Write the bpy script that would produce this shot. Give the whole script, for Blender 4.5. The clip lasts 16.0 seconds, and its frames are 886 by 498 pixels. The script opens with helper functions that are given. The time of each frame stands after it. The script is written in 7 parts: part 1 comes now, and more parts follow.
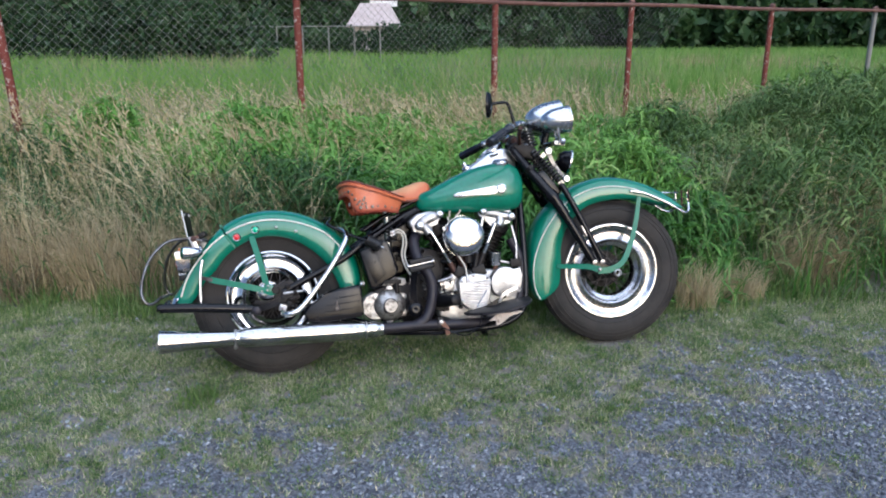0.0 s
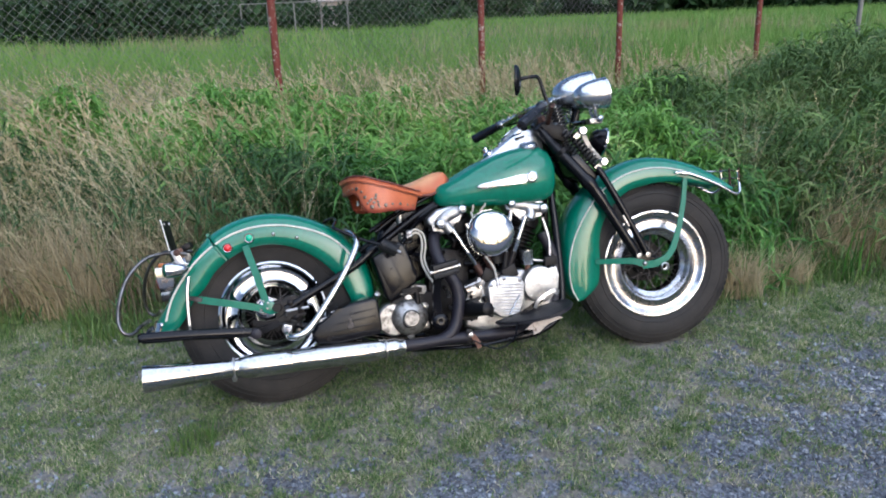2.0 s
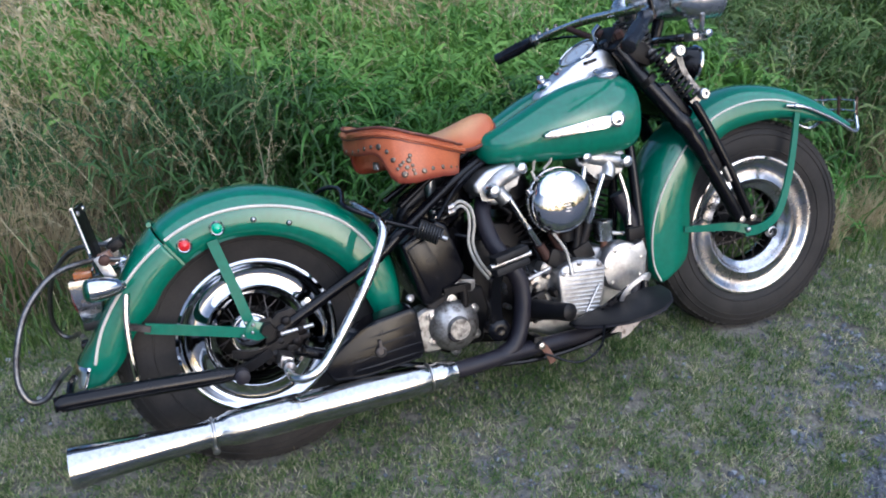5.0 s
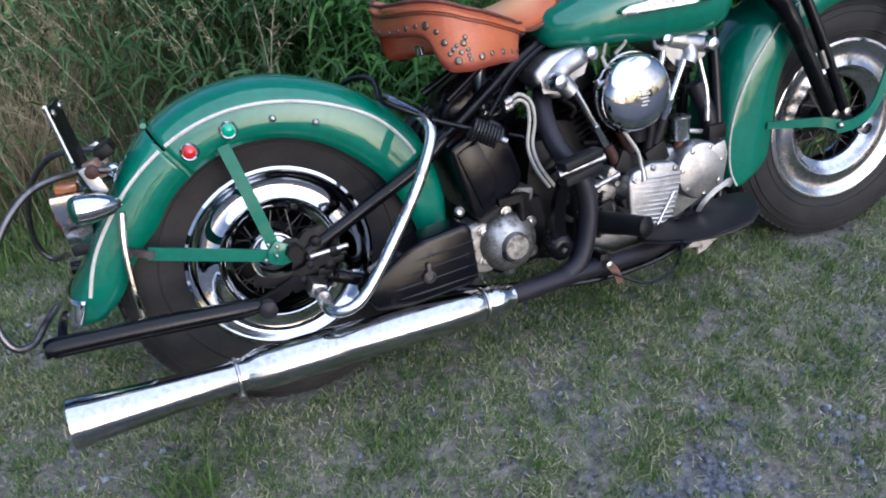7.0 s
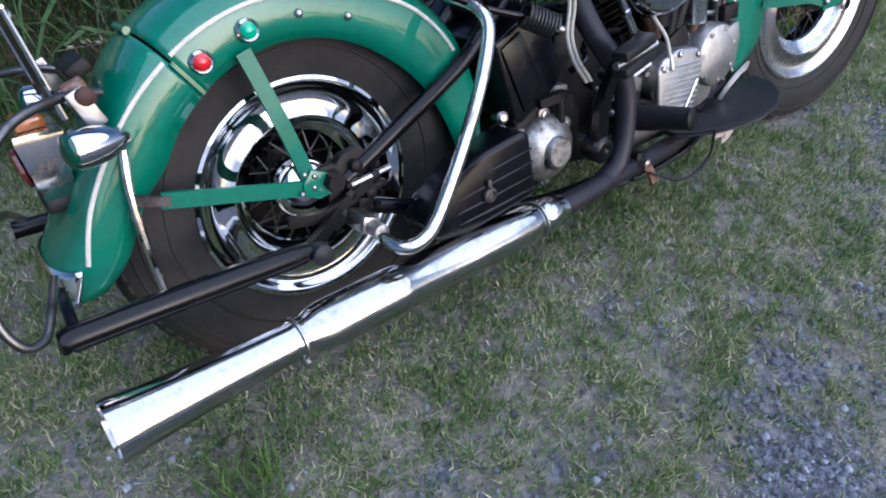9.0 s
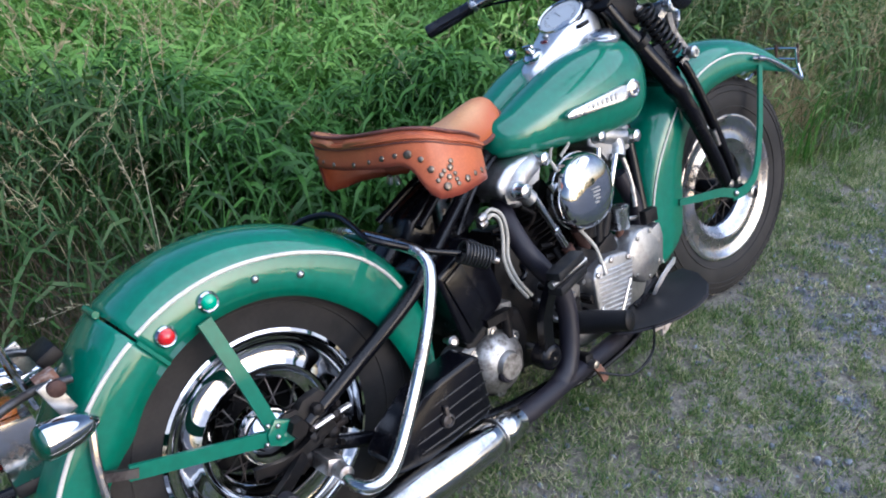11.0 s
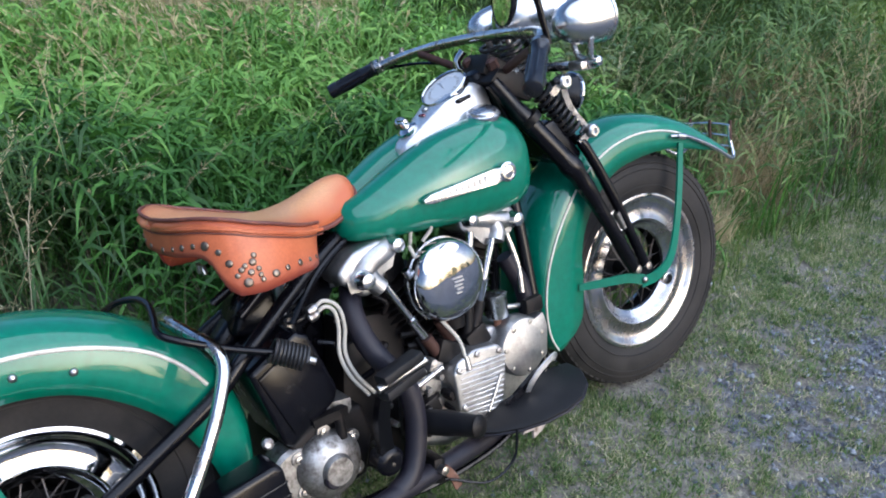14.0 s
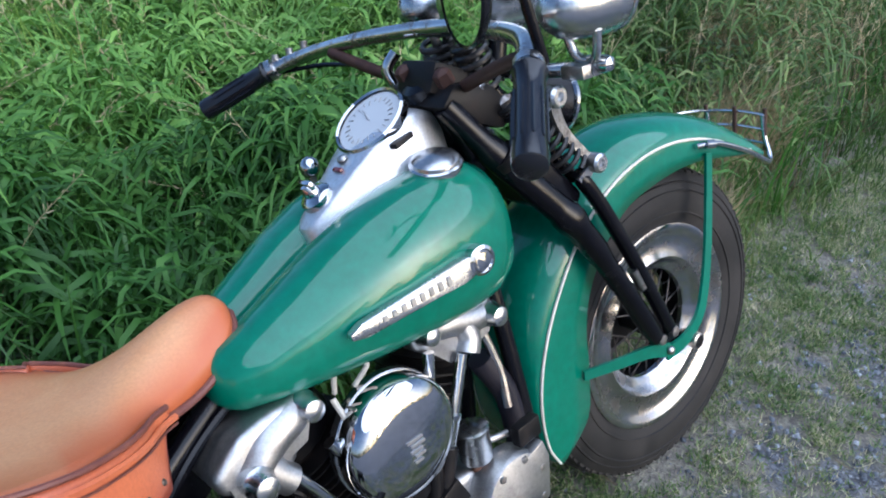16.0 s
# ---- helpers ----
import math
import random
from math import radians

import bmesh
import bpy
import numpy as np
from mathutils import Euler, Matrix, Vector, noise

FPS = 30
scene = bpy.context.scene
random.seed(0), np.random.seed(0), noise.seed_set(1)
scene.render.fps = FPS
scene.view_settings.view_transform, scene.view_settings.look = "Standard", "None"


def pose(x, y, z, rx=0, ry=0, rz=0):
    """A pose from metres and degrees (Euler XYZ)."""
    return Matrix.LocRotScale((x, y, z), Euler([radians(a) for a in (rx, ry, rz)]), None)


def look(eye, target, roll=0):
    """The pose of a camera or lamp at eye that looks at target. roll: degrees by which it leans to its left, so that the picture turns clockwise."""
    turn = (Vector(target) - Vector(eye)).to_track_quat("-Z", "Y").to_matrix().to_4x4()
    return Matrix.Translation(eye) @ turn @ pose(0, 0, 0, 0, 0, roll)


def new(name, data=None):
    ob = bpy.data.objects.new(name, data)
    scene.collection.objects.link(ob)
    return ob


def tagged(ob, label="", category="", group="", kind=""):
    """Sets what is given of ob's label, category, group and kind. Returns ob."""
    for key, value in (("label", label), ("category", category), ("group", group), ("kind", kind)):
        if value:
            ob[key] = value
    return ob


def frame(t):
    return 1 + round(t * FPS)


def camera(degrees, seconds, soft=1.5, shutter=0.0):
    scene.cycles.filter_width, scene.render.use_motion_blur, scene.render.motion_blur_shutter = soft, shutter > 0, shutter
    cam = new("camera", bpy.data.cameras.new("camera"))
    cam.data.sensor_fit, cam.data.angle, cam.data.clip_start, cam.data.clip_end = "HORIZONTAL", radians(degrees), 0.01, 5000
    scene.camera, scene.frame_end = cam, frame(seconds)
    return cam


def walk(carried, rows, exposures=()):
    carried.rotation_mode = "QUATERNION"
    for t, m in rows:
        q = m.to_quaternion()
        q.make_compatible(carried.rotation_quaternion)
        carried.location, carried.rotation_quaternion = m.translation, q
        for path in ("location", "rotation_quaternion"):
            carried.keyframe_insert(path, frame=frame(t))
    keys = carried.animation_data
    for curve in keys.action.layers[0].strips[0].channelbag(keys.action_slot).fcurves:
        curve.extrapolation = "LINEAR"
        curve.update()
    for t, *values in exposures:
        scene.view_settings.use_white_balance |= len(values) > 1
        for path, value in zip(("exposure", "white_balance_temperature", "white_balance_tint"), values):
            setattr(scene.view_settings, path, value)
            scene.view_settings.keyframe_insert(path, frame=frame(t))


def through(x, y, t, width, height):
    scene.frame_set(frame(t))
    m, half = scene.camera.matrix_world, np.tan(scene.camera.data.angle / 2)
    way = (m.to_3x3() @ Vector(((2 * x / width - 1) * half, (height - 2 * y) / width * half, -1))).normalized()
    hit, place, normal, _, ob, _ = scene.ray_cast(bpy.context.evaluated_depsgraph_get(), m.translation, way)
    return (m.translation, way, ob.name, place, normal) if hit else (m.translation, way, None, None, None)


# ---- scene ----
cam = camera(62.6, 16.0, soft=1.9)
PATH = [
    (0, (-0.015, -0.073, 1.363), (-0.003, 1.752, 0.833), -0.1),
    (0.5, (-0.126, -0.048, 1.358), (-0.087, 1.773, 0.817), -0.6),
    (1, (-0.136, 0.110, 1.355), (-0.088, 1.925, 0.794), -1.1),
    (1.5, (-0.127, 0.248, 1.360), (-0.067, 2.058, 0.785), -1.8),
    (2, (-0.190, 0.367, 1.342), (-0.118, 2.170, 0.748), -2.1),
    (2.5, (-0.326, 0.532, 1.332), (-0.159, 2.316, 0.703), -2.2),
    (3, (-0.412, 0.655, 1.318), (-0.253, 2.438, 0.682), -1.7),
    (3.5, (-0.426, 0.845, 1.293), (-0.247, 2.588, 0.557), -1.6),
    (3.7, (-0.427, 0.917, 1.284), (-0.252, 2.647, 0.519), -1.9),
    (5.8, (-0.608, 1.339, 1.265), (-0.246, 2.983, 0.384), -0.7),
    (6, (-0.617, 1.348, 1.242), (-0.264, 2.982, 0.338), -0.9),
    (6.5, (-0.629, 1.411, 1.206), (-0.311, 3.034, 0.272), -1.6),
    (7, (-0.627, 1.551, 1.180), (-0.322, 3.085, 0.101), -1.1),
    (7.5, (-0.650, 1.690, 1.123), (-0.340, 3.143, -0.062), -0.7),
    (8, (-0.769, 1.775, 1.092), (-0.335, 3.088, -0.210), 2.0),
    (8.5, (-0.921, 1.826, 1.051), (-0.383, 3.074, -0.276), 3.5),
    (9, (-0.967, 1.843, 1.062), (-0.296, 3.107, -0.188), 3.3),
    (9.5, (-0.966, 1.852, 1.085), (-0.245, 3.158, -0.092), 1.0),
    (10, (-0.967, 1.851, 1.111), (-0.189, 3.198, 0.021), -0.0),
    (10.2, (-0.966, 1.847, 1.128), (-0.162, 3.216, 0.085), -0.3),
    (12.3, (-0.841, 1.776, 1.255), (0.014, 3.277, 0.466), -1.9),
    (12.5, (-0.821, 1.770, 1.255), (0.028, 3.275, 0.464), -2.1),
    (13, (-0.735, 1.744, 1.264), (0.053, 3.284, 0.479), -2.9),
    (13.5, (-0.612, 1.693, 1.288), (0.079, 3.283, 0.511), -0.2),
    (14, (-0.534, 1.783, 1.264), (0.257, 3.296, 0.429), 0.8),
    (14.5, (-0.501, 1.996, 1.280), (0.390, 3.437, 0.420), 0.2),
    (15, (-0.456, 2.116, 1.264), (0.486, 3.507, 0.378), 0.9),
    (15.5, (-0.343, 2.226, 1.230), (0.550, 3.620, 0.299), -1.3),
    (16, (-0.218, 2.350, 1.258), (0.644, 3.715, 0.257), -1.2),
]
walk(cam, [(t, look(eye, target, roll)) for t, eye, target, roll in PATH],
     exposures=[(t, stops, kelvin, tint) for t, stops, kelvin, tint in ((0, 1.26, 5500, 13), (3.5, 1.17, 5400, 14), (7, 1.09, 5300, 16), (9, 1.23, 5270, 17), (12.5, 1.40, 5450, 14), (14.5, 1.42, 5450, 14), (16, 1.40, 5350, 13))])

# ---- daylight: hazy evening sky, the low sun veiled behind the camera ----
SUN_UP, SUN_ROUND = 18, 154  # the sun itself, behind cloud; the veil spreads its light from higher up
world = bpy.data.worlds.new("sky")
scene.world = world
world.use_nodes = True
wn = world.node_tree
sky = wn.nodes.new("ShaderNodeTexSky")
sky.sky_type = "NISHITA"
sky.sun_disc = False
sky.sun_elevation = radians(SUN_UP)
sky.sun_rotation = radians(SUN_ROUND)
sky.air_density, sky.dust_density, sky.ozone_density = 0.9, 3.2, 1.2
wn.links.new(sky.outputs[0], wn.nodes["Background"].inputs[0])
wn.nodes["Background"].inputs[1].default_value = 0.07
sun_data = bpy.data.lights.new("sun", "SUN")
sun_data.energy, sun_data.angle, sun_data.color = 1.5, radians(95), (0.93, 0.965, 1.0)
sun = new("sun", sun_data)
sun.matrix_world = pose(0, 0, 30, 42 - SUN_UP, 0, 180 - SUN_ROUND)

# ---- materials ----
def shader(name, base, rough=0.5, metal=0.0, coat=0.0, spec=0.5):
    m = bpy.data.materials.new(name)
    m.use_nodes = True
    b = m.node_tree.nodes["Principled BSDF"]
    b.inputs["Base Color"].default_value = (*base, 1)
    b.inputs["Roughness"].default_value = rough
    b.inputs["Metallic"].default_value = metal
    b.inputs["Coat Weight"].default_value = coat
    b.inputs["Coat Roughness"].default_value = 0.04
    b.inputs["Specular IOR Level"].default_value = spec
    return m, m.node_tree, b


def noise_node(nt, scale, detail=4.0, rough=0.6, vec=None):
    n = nt.nodes.new("ShaderNodeTexNoise")
    n.inputs["Scale"].default_value, n.inputs["Detail"].default_value, n.inputs["Roughness"].default_value = scale, detail, rough
    if vec:
        nt.links.new(vec, n.inputs["Vector"])
    return n


def coords(nt, which="Object", scale=(1, 1, 1)):
    c = nt.nodes.new("ShaderNodeTexCoord")
    mp = nt.nodes.new("ShaderNodeMapping")
    mp.inputs["Scale"].default_value = scale
    nt.links.new(c.outputs[which], mp.inputs["Vector"])
    return mp.outputs["Vector"]


def ramp(nt, fac, stops):
    r = nt.nodes.new("ShaderNodeValToRGB")
    e = r.color_ramp.elements
    while len(e) < len(stops):
        e.new(0.5)
    for el, (p, c) in zip(e, stops):
        el.position = p
        el.color = (*c, 1) if len(c) == 3 else c
    nt.links.new(fac, r.inputs["Fac"])
    return r.outputs["Color"]


def grey(v):
    return (v, v, v)


def mix(nt, fac, a, b):
    n = nt.nodes.new("ShaderNodeMix")
    n.data_type = "RGBA"
    for sock, val in ((n.inputs[0], fac), (n.inputs[6], a), (n.inputs[7], b)):
        if isinstance(val, (tuple, list)):
            sock.default_value = (*val, 1)
        elif isinstance(val, (int, float)):
            sock.default_value = val
        else:
            nt.links.new(val, sock)
    return n.outputs[2]


def bump(nt, b, height, strength=0.3, dist=0.01):
    n = nt.nodes.new("ShaderNodeBump")
    n.inputs["Strength"].default_value, n.inputs["Distance"].default_value = strength, dist
    nt.links.new(height, n.inputs["Height"])
    nt.links.new(n.outputs[0], b.inputs["Normal"])


def worn(name, base, second, rough, metal=0.0, coat=0.0, scale=9.0, cut=(0.52, 0.7), fine=120.0, bumps=0.05, rough2=None, spec=0.5):
    """A surface of two tones: its own colour, and patches of dirt or wear, with fine grain."""
    m, nt, b = shader(name, base, rough, metal, coat, spec)
    v = coords(nt)
    big, small = noise_node(nt, scale, 6, 0.65, v), noise_node(nt, fine, 3, 0.6, v)
    mask = ramp(nt, big.outputs["Fac"], [(cut[0], grey(0)), (cut[1], grey(1))])
    col = mix(nt, mask, base, second)
    shade = ramp(nt, small.outputs["Fac"], [(0.3, grey(0.86)), (0.7, grey(1.06))])
    mul = nt.nodes.new("ShaderNodeMix")
    mul.data_type, mul.blend_type = "RGBA", "MULTIPLY"
    mul.inputs[0].default_value = 1.0
    nt.links.new(col, mul.inputs[6])
    nt.links.new(shade, mul.inputs[7])
    nt.links.new(mul.outputs[2], b.inputs["Base Color"])
    r2 = rough + 0.25 if rough2 is None else rough2
    nt.links.new(ramp(nt, mask, [(0.0, grey(rough)), (1.0, grey(min(r2, 1)))]), b.inputs["Roughness"])
    bump(nt, b, small.outputs["Fac"], bumps, 0.002)
    return m


PAINT = worn("green_paint", (0.005, 0.145, 0.086), (0.010, 0.165, 0.103), 0.5, coat=1.0, scale=5, cut=(0.5, 0.75), fine=60, bumps=0.006, rough2=0.55, spec=0.15)
CHROME = worn("chrome", (0.58, 0.59, 0.61), (0.46, 0.44, 0.42), 0.05, metal=1.0, scale=22, cut=(0.58, 0.76), fine=90, bumps=0.014, rough2=0.18)
PIPE_CHROME = worn("scuffed_pipe_chrome", (0.50, 0.50, 0.495), (0.34, 0.32, 0.30), 0.11, metal=1.0, scale=18, cut=(0.5, 0.72), fine=110, bumps=0.03, rough2=0.28)
OLD_CHROME = worn("tarnished_chrome", (0.62, 0.62, 0.62), (0.20, 0.12, 0.08), 0.12, metal=1.0, scale=30, cut=(0.5, 0.72), fine=150, bumps=0.05, rough2=0.5)
ALU = worn("cast_aluminium", (0.50, 0.50, 0.50), (0.28, 0.27, 0.26), 0.40, metal=1.0, scale=25, cut=(0.45, 0.75), fine=260, bumps=0.14, rough2=0.55)
DIRTY_ALU = worn("dirty_aluminium", (0.40, 0.39, 0.375), (0.10, 0.085, 0.075), 0.4, metal=0.9, scale=34, cut=(0.46, 0.66), fine=220, bumps=0.2, rough2=0.65)
POLISHED = worn("brushed_aluminium", (0.60, 0.61, 0.62), (0.48, 0.48, 0.48), 0.25, metal=1.0, scale=12, cut=(0.5, 0.75), fine=160, bumps=0.03, rough2=0.34)
SATIN = worn("satin_chrome", (0.52, 0.53, 0.56), (0.32, 0.29, 0.27), 0.16, metal=1.0, scale=16, cut=(0.42, 0.70), fine=120, bumps=0.03, rough2=0.34)
DARK_CHROME = worn("tarnished_chrome", (0.20, 0.195, 0.19), (0.07, 0.06, 0.055), 0.28, metal=1.0, scale=18, cut=(0.42, 0.7), fine=120, bumps=0.04, rough2=0.5)
BLACK = worn("black_enamel", (0.0030, 0.0030, 0.0048), (0.007, 0.0068, 0.009), 0.20, coat=0.0, scale=18, cut=(0.5, 0.8), fine=140, bumps=0.04, rough2=0.40, spec=0.27)
GRIME = worn("oily_black_iron", (0.005, 0.0045, 0.005), (0.022, 0.016, 0.0135), 0.45, metal=0.1, scale=28, cut=(0.5, 0.75), fine=200, bumps=0.15, spec=0.25)
EXHAUST = worn("sooty_exhaust_black", (0.011, 0.010, 0.016), (0.028, 0.022, 0.024), 0.45, metal=0.0, scale=14, cut=(0.45, 0.8), fine=180, bumps=0.08, spec=0.35)
RUST = worn("rusty_steel", (0.16, 0.075, 0.045), (0.42, 0.36, 0.32), 0.75, metal=0.1, scale=40, cut=(0.55, 0.72), fine=150, bumps=0.3)
RUBBER = worn("black_rubber", (0.0055, 0.0055, 0.007), (0.012, 0.0115, 0.0125), 0.46, scale=12, cut=(0.45, 0.8), fine=180, bumps=0.1, rough2=0.7, spec=0.32)
GRIP = worn("shiny_grip_rubber", (0.009, 0.010, 0.014), (0.016, 0.016, 0.019), 0.2, scale=14, cut=(0.45, 0.8), fine=180, bumps=0.05, rough2=0.35)
TYRE = worn("tyre_rubber", (0.011, 0.0105, 0.0105), (0.042, 0.037, 0.033), 0.6, scale=7, cut=(0.38, 0.72), fine=140, bumps=0.12, rough2=0.85, spec=0.3)
LEATHER = worn("orange_leather", (0.50, 0.135, 0.05), (0.36, 0.08, 0.032), 0.42, scale=11, cut=(0.45, 0.8), fine=240, bumps=0.14, rough2=0.5)
TAN = worn("pale_tan_leather", (0.52, 0.27, 0.125), (0.46, 0.19, 0.075), 0.4, scale=7, cut=(0.45, 0.8), fine=260, bumps=0.1, rough2=0.5)


def burnish(m, colour):
    """Rubbed darker colour towards a piece's edges, from its own layer."""
    nt = m.node_tree
    b = nt.nodes["Principled BSDF"]
    was = b.inputs["Base Color"].links[0].from_socket
    at = nt.nodes.new("ShaderNodeAttribute")
    at.attribute_name = "burnish"
    nt.links.new(mix(nt, at.outputs["Fac"], was, colour), b.inputs["Base Color"])


burnish(TAN, (0.40, 0.105, 0.035))
burnish(LEATHER, (0.20, 0.035, 0.028))
PIPING = worn("dark_leather_piping", (0.13, 0.042, 0.03), (0.24, 0.08, 0.045), 0.5, scale=20, fine=200)
STUD = worn("aged_brass_stud", (0.22, 0.18, 0.14), (0.12, 0.09, 0.07), 0.35, metal=1.0, scale=60, fine=200)
CREAM = worn("cream_hose", (0.46, 0.43, 0.37), (0.30, 0.27, 0.22), 0.4, scale=30, fine=200)
TRIM = worn("pale_trim_paint", (0.66, 0.63, 0.56), (0.46, 0.42, 0.35), 0.35, scale=30, fine=200)
STAY = worn("rubbed_green_paint", (0.005, 0.135, 0.082), (0.010, 0.150, 0.096), 0.5, coat=0.25, scale=9, cut=(0.5, 0.75), fine=60, bumps=0.02, rough2=0.6, spec=0.2)
DASH_CHROME = worn("rubbed_chrome", (0.86, 0.86, 0.87), (0.70, 0.69, 0.68), 0.40, metal=1.0, scale=30, cut=(0.45, 0.75), fine=220, bumps=0.05, rough2=0.5)
STEEL = worn("bare_steel", (0.45, 0.44, 0.43), (0.20, 0.15, 0.12), 0.3, metal=1.0, scale=40, fine=200, rough2=0.6)
WHITE = worn("flaking_white_paint", (0.52, 0.45, 0.39), (0.20, 0.15, 0.12), 0.5, scale=30, cut=(0.58, 0.66), fine=200)
SPRING = worn("black_spring_steel", (0.012, 0.012, 0.013), (0.05, 0.04, 0.035), 0.35, scale=40, fine=200)
SPOKE = worn("dull_spoke_steel", (0.10, 0.09, 0.085), (0.05, 0.035, 0.03), 0.5, metal=0.8, scale=30, fine=200)
DARK_RUST = worn("dark_rust", (0.055, 0.024, 0.017), (0.10, 0.05, 0.035), 0.6, metal=0.3, scale=40, fine=200, bumps=0.2)
DARK_RED, _, _dr = shader("dark_red_lens", (0.12, 0.004, 0.005), 0.15, coat=0.6)
DARK_GREEN, _, _dg = shader("dark_green_lens", (0.0, 0.05, 0.028), 0.12, coat=0.6)
RED_LENS, _, _rb = shader("red_lens", (0.55, 0.008, 0.012), 0.12, coat=0.6)
GREEN_LENS, _, _gb = shader("green_lens", (0.0, 0.36, 0.20), 0.12, coat=0.6)
AMBER_LENS, _, _ab = shader("amber_lens", (0.42, 0.12, 0.015), 0.15, coat=0.6)
GLASS_FACE, _, _fb = shader("dial_face", (0.56, 0.57, 0.57), 0.16, coat=1.0)
INK, _, _ib = shader("dial_ink", (0.36, 0.36, 0.37), 0.5)
MIRROR, _, _mb = shader("mirror_glass", (0.85, 0.87, 0.86), 0.02, metal=1.0)
LAMP_GLASS, _, _lb = shader("headlamp_glass", (0.80, 0.74, 0.55), 0.08, metal=0.3, coat=1.0)


def blades(name, stops, rough=0.55, scale=0.9, through=0.35, vary=0.55):
    """Grass or leaf: the colour varies blade by blade and in broad drifts."""
    m, nt, b = shader(name, stops[0], rough, spec=0.35)
    g = nt.nodes.new("ShaderNodeNewGeometry")
    n = noise_node(nt, scale, 3, 0.6, coords(nt))
    add = nt.nodes.new("ShaderNodeMath")
    add.operation = "MULTIPLY_ADD"
    nt.links.new(g.outputs["Random Per Island"], add.inputs[0])
    add.inputs[1].default_value = vary
    sub = nt.nodes.new("ShaderNodeMath")
    sub.operation = "MULTIPLY_ADD"
    nt.links.new(n.outputs["Fac"], sub.inputs[0])
    sub.inputs[1].default_value, sub.inputs[2].default_value = 1.3, -0.42 - 0.5 * (vary - 0.55)
    nt.links.new(sub.outputs[0], add.inputs[2])
    k = len(stops) - 1
    col = ramp(nt, add.outputs[0], [(i / k, c) for i, c in enumerate(stops)])
    nt.links.new(col, b.inputs["Base Color"])
    tr = nt.nodes.new("ShaderNodeBsdfTranslucent")
    nt.links.new(col, tr.inputs["Color"])
    mx = nt.nodes.new("ShaderNodeMixShader")
    mx.inputs[0].default_value = through
    out = nt.nodes["Material Output"]
    nt.links.new(b.outputs[0], mx.inputs[1])
    nt.links.new(tr.outputs[0], mx.inputs[2])
    nt.links.new(mx.outputs[0], out.inputs["Surface"])
    return m


LUSH = blades("lush_grass", [(0.013, 0.046, 0.007), (0.034, 0.105, 0.015), (0.075, 0.195, 0.029), (0.185, 0.34, 0.08)], through=0.25, vary=0.4, scale=2.2)
# brighter copy of the lush green: light on the back of the grass, in the colour
LIT_LEAF = blades("lit_grass", [(0.050, 0.142, 0.022), (0.108, 0.245, 0.040), (0.19, 0.355, 0.070), (0.34, 0.46, 0.15)], through=0.25, vary=0.38, scale=1.6)
# darkened green: the shade deep in the left-hand grass, put into its colour
SHADED = blades("shaded_grass", [(0.012, 0.034, 0.008), (0.026, 0.068, 0.015), (0.055, 0.120, 0.028), (0.14, 0.17, 0.07)], through=0.2)
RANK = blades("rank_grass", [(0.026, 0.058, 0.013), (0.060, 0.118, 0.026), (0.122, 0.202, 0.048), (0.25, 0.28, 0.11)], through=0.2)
TUFT = blades("fresh_tuft", [(0.05, 0.115, 0.025), (0.085, 0.165, 0.035), (0.13, 0.21, 0.055), (0.23, 0.25, 0.11)], scale=3.0)
MEADOW = blades("meadow_grass", [(0.075, 0.155, 0.026), (0.14, 0.25, 0.040), (0.22, 0.33, 0.068), (0.36, 0.38, 0.13)])
FIELD = blades("field_grass", [(0.075, 0.175, 0.030), (0.13, 0.265, 0.046), (0.20, 0.34, 0.074), (0.34, 0.40, 0.14)], scale=0.4)
DRY = blades("dry_grass", [(0.060, 0.043, 0.026), (0.115, 0.085, 0.052), (0.19, 0.145, 0.092), (0.32, 0.26, 0.17)], rough=0.7)
STRAW = blades("pale_straw", [(0.22, 0.170, 0.092), (0.33, 0.265, 0.150), (0.43, 0.365, 0.225), (0.54, 0.475, 0.325)], rough=0.7)
SEED = blades("pale_seed_head", [(0.30, 0.24, 0.125), (0.42, 0.345, 0.19), (0.52, 0.445, 0.27), (0.62, 0.55, 0.38)], rough=0.7)
TURF = blades("short_turf", [(0.046, 0.095, 0.028), (0.135, 0.235, 0.068), (0.250, 0.300, 0.125), (0.58, 0.53, 0.37)], scale=5.0, vary=1.0)
WOODS = blades("dark_foliage", [(0.008, 0.022, 0.008), (0.018, 0.045, 0.014), (0.03, 0.07, 0.02), (0.05, 0.095, 0.03)], scale=0.25, through=0.2)
BUSH = blades("grey_green_leaf", [(0.06, 0.12, 0.05), (0.10, 0.17, 0.075), (0.16, 0.22, 0.11), (0.24, 0.28, 0.16)])
BUSH_STEM = worn("weed_stem", (0.085, 0.075, 0.04), (0.12, 0.085, 0.05), 0.8, scale=20, fine=90)
POST_PAINT = worn("flaking_red_paint", (0.135, 0.028, 0.018), (0.36, 0.31, 0.28), 0.8, metal=0.0, scale=26, cut=(0.56, 0.62), fine=160, bumps=0.3)
RAIL_RUST = worn("rail_rust", (0.10, 0.045, 0.035), (0.17, 0.10, 0.08), 0.8, scale=8, cut=(0.5, 0.7), fine=150, bumps=0.2)
WIRE = worn("galvanised_wire", (0.20, 0.20, 0.19), (0.13, 0.10, 0.075), 0.6, metal=0.3, scale=5, fine=100)
SHED = worn("pale_shed_cladding", (0.42, 0.36, 0.34), (0.36, 0.31, 0.29), 0.7, scale=0.6, fine=8)
WHITEWASH = worn("white_boards", (0.75, 0.75, 0.76), (0.66, 0.65, 0.64), 0.6, scale=0.8, fine=8)

